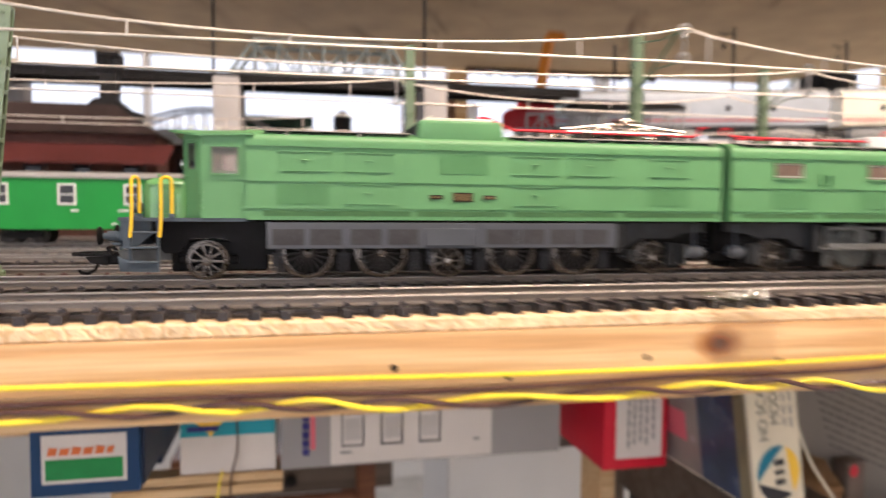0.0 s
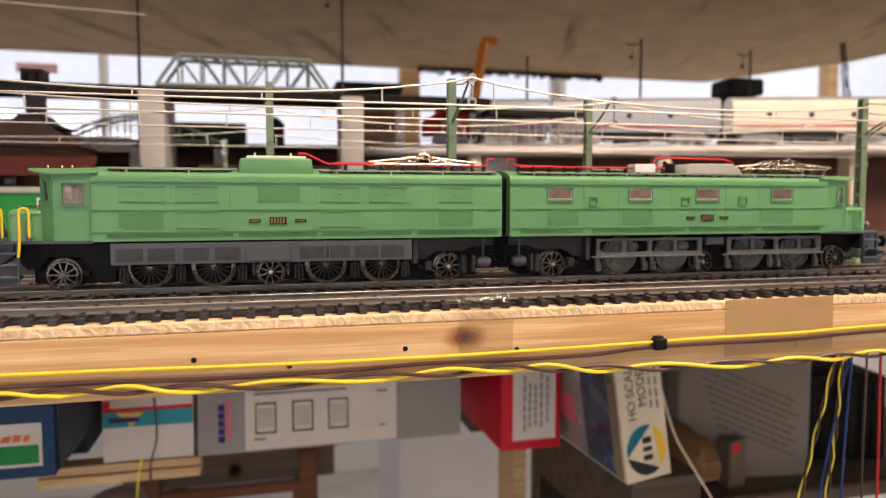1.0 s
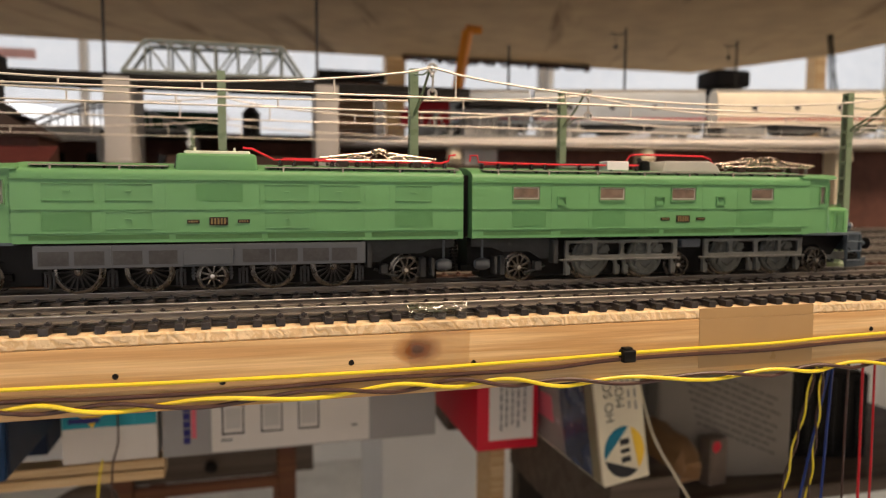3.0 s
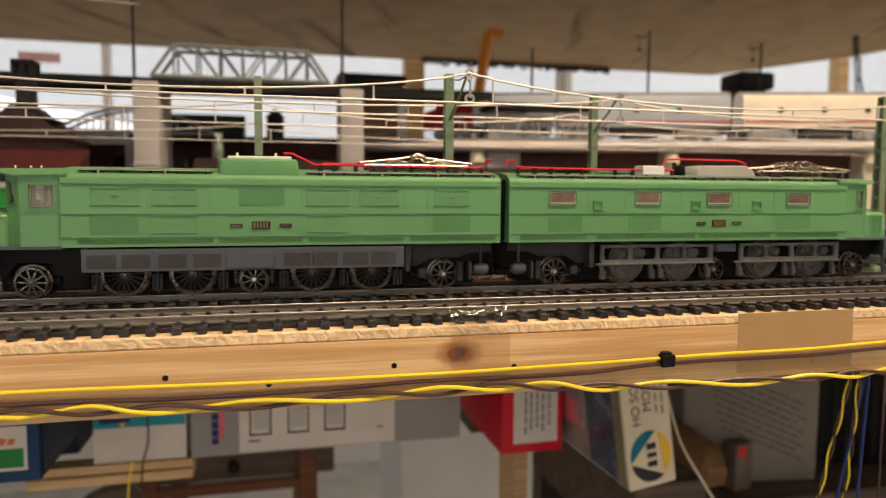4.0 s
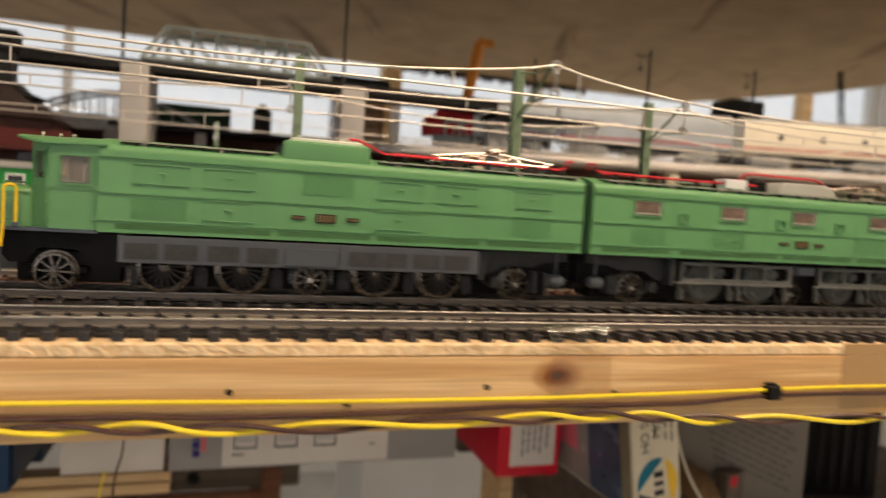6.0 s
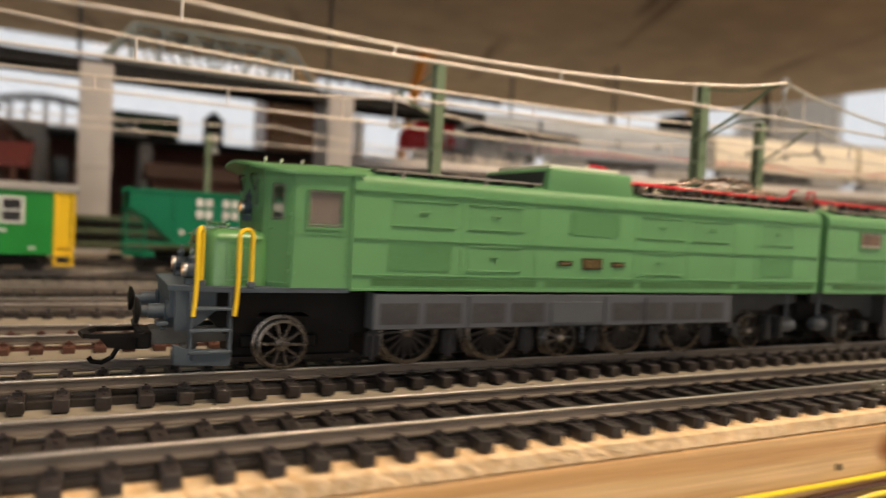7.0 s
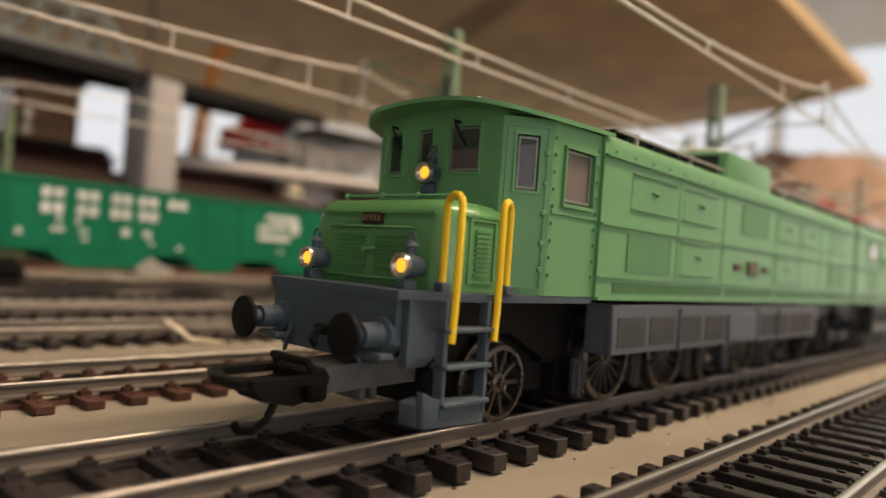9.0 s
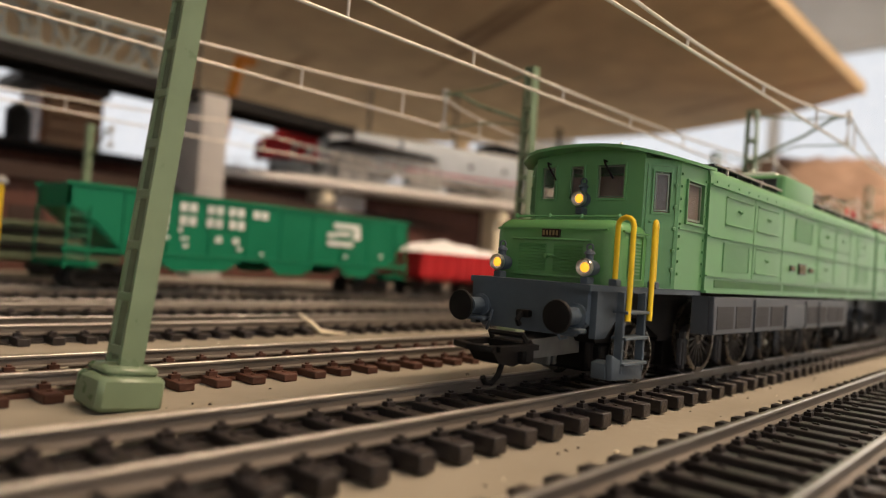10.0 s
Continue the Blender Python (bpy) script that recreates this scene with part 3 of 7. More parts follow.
def track(y, top, material, label, x0=XA, x1=XB, w=2.75, webs=True, seed=1, bed=True):
    rng = random.Random(seed)
    t = thing("railway_track", label, "model track", "parallel model tracks", at=(0, y, 0))
    for s in (-1, 1):
        r = part("rail", rail_bm(s * 8.45, top, x0, x1), RAIL, t)
        r.data.materials.append(RAIL_SIDE)
        for p in r.data.polygons:
            p.material_index = 1 if p.center.z < (top - 0.35) * MM else 0
    z1 = top - 2.45
    me = sleeper_mesh("sleeper", 15, max(0.05, z1 - 2.4), z1, w, material, 8.45)
    n = int((x1 - x0) / PITCH)
    for i in range(min(n, 245)):
        o = bpy.data.objects.new("sleeper", me)
        scene.collection.objects.link(o)
        o.parent = t
        o.matrix_basis = pose((x0 + (i + 0.5) * PITCH + rng.uniform(-0.15, 0.15)) * MM, 0, 0, 0, 0, rng.uniform(-0.5, 0.5))
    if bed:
        # dark strip covers the pale plywood between the sleepers
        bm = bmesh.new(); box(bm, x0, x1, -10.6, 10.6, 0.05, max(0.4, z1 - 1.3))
        part("track_bed", bm, TRACK_BED, t, "dark bed strip between the rails")
    if webs:
        bm = bmesh.new()
        for s in (-1, 1):
            for i in range(n - 1):
                xa = x0 + (i + 0.5) * PITCH + w / 2
                if rng.random() < 0.93:
                    box(bm, xa, xa + PITCH - w, s * 8.45 - 0.9, s * 8.45 + 0.9, max(0.05, z1 - 1.9), z1 - 0.7)
        tagged(part("sleeper_web", bm, material, t), kind="stuff")
    return t


track(0, RZ, TIE, "model track with black-brown plastic sleepers under the locomotive", seed=1)
track(-42.4, RZ - 0.5, TIE, "front model track with black-brown plastic sleepers on bare plywood", seed=2)
track(57, 4.0, TIE_BROWN, "model track with red-brown plastic sleepers", seed=3, w=3.0, bed=False)
track(117, 4.3, TIE, "model track with dark sleepers on plywood", seed=4)
track(172, 4.3, TIE, "model track with dark sleepers on plywood", seed=5)
track(240, 4.3, TIE, "back model track carrying freight wagons", seed=6)
track(325, 4.3, TIE, "back model track below the viaduct", seed=7)


# crumbs of scenery material lying on the plywood and between the rails
rng = random.Random(11)
for nm_, m_, n_, size_, lb_ in (("scenery_crumbs", PLATE_DARK, 420, 0.55, "dark crumbs scattered over the plywood"), ("pale_crumbs", CARD_CREAM, 160, 0.5, "pale crumbs scattered over track and plywood")):
    bm = bmesh.new()
    for k in range(n_):
        x, y = rng.uniform(-330, 420), rng.choice((-21, -21, 0, 28, 28, 86, 86, 145)) + rng.gauss(0, 5)
        r = size_ * rng.uniform(0.3, 1.0)
        a = rng.uniform(0, 3.14)
        z = 1.6 if abs(y) < 10 else 0.0
        P_ = [(x + r * math.cos(a + q) * rng.uniform(0.6, 1.2), y + r * math.sin(a + q) * rng.uniform(0.6, 1.2)) for q in (0, 1.57, 3.14, 4.71)]
        lo = [bm.verts.new((p, q, z)) for p, q in P_]
        top_ = bm.verts.new((x, y, z + r * 0.7))
        bm.faces.new(lo)
        for i in range(4):
            bm.faces.new((lo[i], lo[(i + 1) % 4], top_))
    tagged(part(nm_, bm, m_), lb_, "debris", "", "stuff")

# ---- the green double locomotive ----
LX = 4.7
loco = thing("electric_locomotive", "reseda green double electric locomotive model with grey frame and yellow handrails", "model locomotive", at=(LX, 0, 0))
FLIP = 3.2
SEC = [(-17.0, 23.0), (17.0, 23.0), (17.0, 45.6), (16.7, 46.8), (15.6, 47.8), (13.0, 48.7), (8.0, 49.7), (0, 50.3), (-8.0, 49.7), (-13.0, 48.7), (-15.6, 47.8), (-16.7, 46.8), (-17.0, 45.6)]


def hull(x0, x1, flip=None, label=""):
    bm = bmesh.new()
    prism(bm, SEC, "x", x0, x1)
    return part("body", bm, GREEN, loco, label, flip)


bodies = [hull(-152.2, 0, None, "long green body with hatches and roof hump"), hull(-154.5, -0.3, FLIP, "long green body with four windows")]


def strip(bm, x0, x1, z0, z1, proud=0.25, y=17.0, both=True):
    for s in ((-1, 1) if both else (-1,)):
        a, b = sorted((s * y, s * (y + proud)))
        box(bm, x0, x1, a, b, z0, z1)


def hatch(x0, x1, z0, z1, body, handle=True, flip=None):
    """A hatch: a barely raised panel between two drip ledges, with a small turn pin near its top."""
    for s in (-1, 1):
        bm = bmesh.new()
        y0, y1 = sorted((s * 17.0, s * 17.08))
        box(bm, x0, x1, y0, y1, z0, z1, 0.04)
        y0, y1 = sorted((s * 17.0, s * 17.36))
        for za in (z1 - 0.05, z0 - 0.2):
            box(bm, x0, x1, y0, y1, za, za + 0.26, 0.06)
        part("hatch", bm, GREEN, body, "", flip)
        if handle:
            xm, zm = (x0 + x1) / 2, z0 + (z1 - z0) * 0.56
            bm = bmesh.new()
            lathe(bm, [(0.32, s * 17.0), (0.32, s * 17.5), (0.2, s * 17.62), (0.01, s * 17.62)], (xm + 0.5, 0, zm), "y", 10)
            tube(bm, [(xm - 1.1, s * 17.3, zm + 0.12), (xm + 0.5, s * 17.35, zm)], 0.2, 6)
            part("handle", bm, GREEN, body, "", flip)


def louvre(x0, x1, z0, z1, body, flip=None):
    low = z1 - z0 < 2
    for s in (-1, 1):
        bm = bmesh.new()
        y0, y1 = sorted((s * 17.0, s * 17.06))
        box(bm, x0, x1, y0, y1, z0, z1)
        y0, y1 = sorted((s * 17.0, s * 17.15 if low else s * 17.13))
        n = max(3, int((z1 - z0) / 0.55))
        for i in range(n):
            z = z0 + (i + 0.5) * (z1 - z0) / n
            box(bm, x0 + 0.2, x1 - 0.2, y0, y1, z - 0.1, z + 0.1)
        if not low:
            y0, y1 = sorted((s * 17.0, s * 17.16))
            for q in ((x0 - 0.25, x1 + 0.25, z1, z1 + 0.22), (x0 - 0.25, x1 + 0.25, z0 - 0.22, z0), (x0 - 0.25, x0, z0, z1), (x1, x1 + 0.25, z0, z1)):
                box(bm, q[0], q[1], y0, y1, q[2], q[3])
        part("louvre_panel", bm, VENT_GREEN if low else GREEN_DARK, body, "dark green vent strip" if low else "green louvre panel", flip)


A, B = bodies
for x0, x1 in ((-143.3, -127.6), (-124.2, -109.5), (-72.7, -57.4), (-53.9, -39.2), (-26.1, -12.3)):
    hatch(x0, x1, 37.3, 42.7, A)
for x0, x1 in ((-124.3, -109.6), (-72.7, -57.4)):
    hatch(x0, x1, 27.8, 33.3, A)
for q in ((-143.4, -128.7, 27.7, 33.2), (-26.1, -12.2, 28.0, 33.8), (-95.4, -80.4, 37.3, 42.7)):
    louvre(*q, A)
for q in ((-147.5, -104.5, 24.1, 25.7), (-102.5, -74, 24.1, 25.7), (-72, -37.5, 24.1, 25.7), (-35, -2, 24.1, 25.7)):
    louvre(*q, A)
# B's windows and vents (written in B's own run, from its coupled end)
for q in ((20, 33.6, 27.7, 33.6), (54, 68, 27.7, 33.9), (122.3, 139, 28.2, 33.9), (8, 36, 24.1, 25.7), (40, 84, 24.1, 25.7), (86, 120, 24.1, 25.7), (123, 154, 24.1, 25.7)):
    louvre(*q, B)
for x0, x1 in ((19.9, 31), (56.7, 67.8), (89.2, 100.6), (127.5, 138.8)):
    for s in (-1, 1):
        y0, y1 = sorted((s * 16.9, s * 17.12))
        bm = bmesh.new(); box(bm, x0, x1, y0, y1, 37.5, 42.9, 0.05)
        w = part("side_window", bm, GLASS_BROWN, B, "brown tinted window pane")
        y0, y1 = sorted((s * 17.0, s * 17.5))
        bm = bmesh.new()
        for q in ((x0 + 0.3, x1 - 0.3, 38.0, 38.5), (x1 - 0.8, x1 - 0.3, 38.5, 42.4), (x0 + 0.3, x1 - 0.3, 42.2, 42.5)):
            box(bm, q[0], q[1], min(s * 17.1, s * 17.25), max(s * 17.1, s * 17.25), q[2], q[3])
        part("pane_rim", bm, RIM_TAN, w, "pale inner rim")
        bm = bmesh.new()
        for q in ((x0 - 0.2, x1 + 0.2, 42.8, 43.05), (x0 - 0.2, x1 + 0.2, 37.2, 37.7), (x0 - 0.2, x0 + 0.1, 37.7, 42.8), (x1 - 0.1, x1 + 0.2, 37.7, 42.8)):
            box(bm, q[0], q[1], y0, y1, q[2], q[3])
        part("window_frame", bm, GREEN, w)
for x0, x1 in ((38.4, 42.3), (81.9, 86.1), (110.5, 114.9)):
    for s in (-1, 1):
        y0, y1 = sorted((s * 17.0, s * 17.6))
        bm = bmesh.new()
        for q in ((x0, x1, 38.8, 39.3), (x0, x1, 35.6, 36.1), (x0, x0 + 0.5, 36.1, 38.8), (x1 - 0.5, x1, 36.1, 38.8)):
            box(bm, q[0], q[1], y0, y1, q[2], q[3])
        part("vent_flap", bm, GREEN_DARK, B)
# belt lines, gutters and panel seams
for body, xa, xb, seams in ((A, -152, -0.2, (-126, -105.5, -74.5, -55.6, -37.5, -28.5)), (B, 3.6, 157.6, (36, 52, 77, 104, 121))):
    bm = bmesh.new()
    strip(bm, xa, xb, 34.1, 34.4, 0.4)
    strip(bm, xa, xb, 44.2, 44.55, 0.48)
    strip(bm, xa, xb, 23.0, 23.5, 0.3)
    strip(bm, xa, xb, 26.3, 26.55, 0.36)
    part("belt_moulding", bm, GREEN, body)
    for x in seams:
        for s in (-1, 1):
            bm = bmesh.new()
            y0, y1 = sorted((s * 17, s * 17.1))
            box(bm, x, x + 0.25, y0, y1, 26.6, 44.1)
            part("panel_seam", bm, GREEN, body)
    bm = bmesh.new()
    for x in np.arange(xa + 3, xb - 2, 6.1):
        for s in (-1, 1):
            box(bm, x - 0.16, x + 0.16, min(s * 17, s * 17.25), max(s * 17, s * 17.25), 45.0, 45.3)
    tagged(part("rivet_row", bm, GREEN, body), kind="stuff")
# plates with gilt figures shown as bars
for xm, body in ((-88.3, A), (94.9, B)):
    for s in (-1, 1):
        y0, y1 = sorted((s * 17.0, s * 17.35))
        for a, b, z0, z1 in ((xm - 3.1, xm + 3.1, 28.7, 31.5), (xm - 10.4, xm - 6.3, 29.4, 30.7), (xm + 6.3, xm + 10.4, 29.4, 30.7)):
            bm = bmesh.new(); box(bm, a, b, y0, y1, z0, z1)
            p = part("number_plate", bm, PLATE_DARK, body, "dark brown plate with gilt bars")
            bm = bmesh.new()
            ya, yb = sorted((s * 17.35, s * 17.5))
            n = 5 if b - a > 5 else 4
            for i in range(n):
                xa = a + 0.5 + i * (b - a - 0.8) / n
                box(bm, xa, xa + (b - a) / n * 0.5, ya, yb, z0 + 0.35, z1 - 0.35)
            part("gilt_bar", bm, BRASS, p)

ROOF_BOX = mat("pale_grey_box_paint", (0.42, 0.42, 0.38), 0.5, var=0.1, scale=90)
# roof of the front half
bm = bmesh.new()
prism(bm, [(-102.6, 46.2), (-101.7, 53.4), (-75.6, 53.4), (-74.6, 46.2)], "y", -15.7, 15.7)
bmesh.ops.bevel(bm, geom=bm.edges[:], offset=0.9, segments=3, profile=0.5, affect="EDGES")
part("roof_hump", bm, GREEN, A)
bm = bmesh.new()
prism(bm, [(-102.95, 46.6), (-102.55, 46.6), (-101.75, 52.4), (-102.15, 52.4)], "y", -13.8, 13.8)
for k in range(7):
    z = 47.2 + k * 0.75
    x = -102.95 + (z - 46.6) * 0.138
    box(bm, x - 0.12, x + 0.1, -13.4, 13.4, z, z + 0.3)
part("hump_grille", bm, MESH_DARK, A, "dark grey grille in the hump's front")
bm = bmesh.new(); box(bm, -99.5, -77.5, -12.5, 12.5, 53.3, 54.5, 0.25)
part("hump_lid", bm, GREEN_PALE, A, "pale green lid")
bm = bmesh.new()
for x, y in ((-96.5, -6), (-83, -6)):
    tube(bm, [(x, y, 54.4), (x, y, 55.9)], 0.45)
part("roof_stud", bm, GREEN_PALE, A)


def walkway(x0, x1, body):
    for s in (-1, 1):
        bm = bmesh.new()
        y0, y1 = sorted((s * 11.2, s * 15.4))
        for k in range(3):
            ya = y0 + k * 1.45
            box(bm, x0, x1, ya, ya + 1.2, 48.75, 49.15)
        for x in np.arange(x0 + 4, x1 - 1, 9):
            box(bm, x, x + 0.8, y0, y1, 48.0, 48.8)
        part("roof_walkway", bm, FRAME_DARK, body, "dark grey slatted walkway")
        bm = bmesh.new()
        y0, y1 = sorted((s * 15.5, s * 16.0))
        box(bm, x0, x1, y0, y1, 48.75, 49.1)
        for x in np.arange(x0 + 6, x1 - 1, 21):
            box(bm, x, x + 0.6, y0, y1, 47.3, 48.75)
            box(bm, x - 0.1, x + 0.7, y0 - 0.15, y1 + 0.15, 49.05, 49.3)
        part("walkway_edge", bm, ROOF_GREY, body, "warm grey walkway edge strip")


walkway(-147, -104.5, A)
walkway(-72.5, -1.5, A)
walkway(8, 157, B)


def roof_line(pts, body, r=0.4):
    bm = bmesh.new()
    tube(bm, pts, r, 8)
    part("red_busbar", bm, RED_LINE, body, "red roof busbar")


def insulator(x, y, body, z=49.4, h=3.0, r=0.8):
    bm = bmesh.new()
    prof = [(r * 0.7, 0)]
    for k in range(4):
        prof += [(r, h * (k + 0.2) / 4), (r, h * (k + 0.5) / 4), (r * 0.6, h * (k + 0.6) / 4), (r * 0.6, h * (k + 0.95) / 4)]
    lathe(bm, prof, (x, y, z), "z", 10)
    part("roof_insulator", bm, INS_BROWN, body)


roof_line([(-80, -3, 56.2), (-77, -4, 56), (-69, -7.5, 51.9), (-64, -8, 51.9), (-40, -8, 51.7), (-6, -8, 51.6), (-3.4, -8, 52.5), (-3.2, -8, 54.6), (-0.6, -8, 54.9)], A)
roof_line([(5.2, -8, 52.4), (5.4, -8, 54.8), (8.2, -8, 54.8), (8.7, -8, 52.4), (14, -8, 52.1), (40, -8, 51.8), (79, -8, 51.9)], B)
roof_line([(-66, -4, 52.6), (-30, -4.6, 52.4), (-8, -4, 52.3)], A, 0.35)
roof_line([(12, -5, 51.7), (45, -4.6, 51.9), (80, -4, 52.3)], B, 0.35)
roof_line([(77, 0, 53), (79.5, 0, 56.6), (84, 0, 57), (115, 0, 56.8), (119, 0, 55.6), (121.5, 0, 52)], B)
for x in (-67, -62, -54, -48, -39, -33, -24, -18, -10, -5):
    insulator(x, -8, A, 48.9, 2.9, 1.0)
for x in (10, 17, 24, 31, 37, 52, 60, 66, 78):
    insulator(x, -8, B, 48.9, 2.9, 1.0)
for x in (84, 118):
    insulator(x, 0, B, 50, 5.6, 1.2)


def pantograph(x0, x1, body):
    xm = (x0 + x1) / 2
    for y in (-7.6, 7.6):
        bm = bmesh.new()
        tube(bm, [(x0, y, 53.0), (xm - 3, y * 0.75, 55.3), (xm + 1, y * 0.7, 55.6)], 0.33, 6)
        tube(bm, [(x1, y, 53.0), (xm + 3, y * 0.75, 55.3), (xm - 1, y * 0.7, 55.6)], 0.33, 6)
        tube(bm, [(x0 + 2, y, 52.2), (x1 - 2, y, 52.2)], 0.4, 6)
        part("pantograph_arm", bm, PANTO, body, "folded dull bronze pantograph arm")
    bm = bmesh.new()
    for x in (xm - 2.2, xm + 2.2):
        tube(bm, [(x, -13.5, 54.4), (x, -9.5, 55.9), (x, 9.5, 55.9), (x, 13.5, 54.4)], 0.45, 6)
    for y in (-9, -6, -3, 3, 6, 9):
        tube(bm, [(xm - 2.2, y, 55.9), (xm, y, 56.7), (xm + 2.2, y, 55.9)], 0.25, 6)
    part("collector_bow", bm, PANTO, body)
    for a, b in ((x0, xm - 3), (x1, xm + 3)):
        for pts in ([(a, -7.6, 53.0), (b, 5.7, 55.3)], [(a, 7.6, 53.0), (b, -5.7, 55.3)], [(a + (b - a) * 0.5, -6.6, 54.1), (a + (b - a) * 0.5, 6.6, 54.1)]):
            part("pantograph_brace", tube(bmesh.new(), pts, 0.24, 6), PANTO, body)
    for k, y in enumerate((-3.5, 0, 3.5)):
        bm = bmesh.new()
        tube(bm, [(xm - 9, y, 52.6), (xm + 9, y, 52.6)], 0.75 if k == 1 else 0.5, 10)
        part("pantograph_spring", bm, PANTO, body)
    for s in (-1, 1):
        bm = bmesh.new()
        for k in range(9):
            ring(bm, [(0.45, -0.22), (0.8, -0.22), (0.8, 0.22), (0.45, 0.22)], (xm + s * 5 + k * 0.62 * s, -5.4, 53.3), "x", 10)
        part("coil_spring", bm, PANTO, body)
        bm = bmesh.new()
        tube(bm, [(xm + s * 11, -6.4, 52.4), (xm + s * 8, -6.2, 54.3), (xm + s * 3.5, -6, 53.2), (xm + s * 1.0, -6, 55.4)], 0.28, 6)
        tube(bm, [(xm + s * 13, 6.4, 52.4), (xm + s * 7, 6.2, 54.5), (xm + s * 2.0, 6, 55.4)], 0.28, 6)
        part("linkage", bm, PANTO, body)
        bm = bmesh.new()
        box(bm, xm + s * 14 - 2.4, xm + s * 14 + 2.4, -8.6, -5.4, 49.4, 51.9, 0.3)
        part("pantograph_foot", bm, INS_BROWN, body, "black-brown insulated foot")
    bm = bmesh.new()
    tube(bm, [(x0, -7.6, 53), (x0, 7.6, 53)], 0.4, 6)
    tube(bm, [(x1, -7.6, 53), (x1, 7.6, 53)], 0.4, 6)
    box(bm, xm - 6, xm + 6, -3, 3, 51.2, 52.6, 0.2)
    for x in (x0 + 4, x1 - 4):
        for y in (-7, 7):
            tube(bm, [(x, y, 49.2), (x, y, 52)], 0.7, 8)
    part("pantograph_base", bm, WHEEL, body)


pantograph(-52.5, -8.5, A)
pantograph(118, 168, B)
bm = bmesh.new()
prism(bm, [(88.5, 49.3), (90.5, 54.0), (112, 54.2), (116, 52), (117.5, 49.3)], "y", -10, 10)
bmesh.ops.bevel(bm, geom=bm.edges[:], offset=0.4, segments=1, profile=0.5, affect="EDGES")
part("resistor_box", bm, ROOF_BOX, B, "pale grey roof box")
bm = bmesh.new(); box(bm, 64, 74, -9, -2, 49.8, 53.6, 0.3)
part("roof_switch", bm, LOAD_WHITE, B, "white roof switch block")
bm = bmesh.new(); lathe(bm, [(2.2, 0), (2.4, 1.2), (2.2, 3.8), (1.2, 4.4)], (83.5, -5, 49.8), "z", 16)
part("roof_switch", bm, BLACK, B)
bm = bmesh.new(); box(bm, 44, 60, -7.5, -4.5, 50.4, 51.8, 0.4)
part("roof_switch", bm, STEEL, B)


# ---- cab ends, the same at both ends ----
FRONT_PANES = ((-8.4, -2.0), (0.4, 4.0), (6.8, 10.6))


def wall_panel(bm, p, q, z0, z1, holes, thick=0.7):
    """An upright wall from p to q in plan, with openings (from, to, sill, head) along its run; the thickness goes inwards."""
    p, q = Vector((*p, 0)), Vector((*q, 0))
    run = (q - p).normalized()
    inward = Vector((-run.y, run.x, 0))
    if inward.dot(Vector((-160.0, 0, 0)) - p) < 0:
        inward = -inward
    us = sorted({0.0, (q - p).length, *(e for h in holes for e in h[:2])})
    zs = sorted({z0, z1, *(e for h in holes for e in h[2:])})
    solid = {(i, k): not any(h[0] < (us[i] + us[i + 1]) / 2 < h[1] and h[2] < (zs[k] + zs[k + 1]) / 2 < h[3] for h in holes) for i in range(len(us) - 1) for k in range(len(zs) - 1)}
    made = {}

    def vert(i, k, n):
        if (i, k, n) not in made:
            made[i, k, n] = bm.verts.new(p + run * us[i] + inward * (thick * n) + Vector((0, 0, zs[k])))
        return made[i, k, n]

    for (i, k), full in solid.items():
        if full:
            for n in (0, 1):
                bm.faces.new([vert(i, k, n), vert(i + 1, k, n), vert(i + 1, k + 1, n), vert(i, k + 1, n)])
            for di, dk, a, b in ((-1, 0, (i, k), (i, k + 1)), (1, 0, (i + 1, k), (i + 1, k + 1)), (0, -1, (i, k), (i + 1, k)), (0, 1, (i, k + 1), (i + 1, k + 1))):
                if not solid.get((i + di, k + dk)):
                    bm.faces.new([vert(*a, 0), vert(*b, 0), vert(*b, 1), vert(*a, 1)])
    return bm


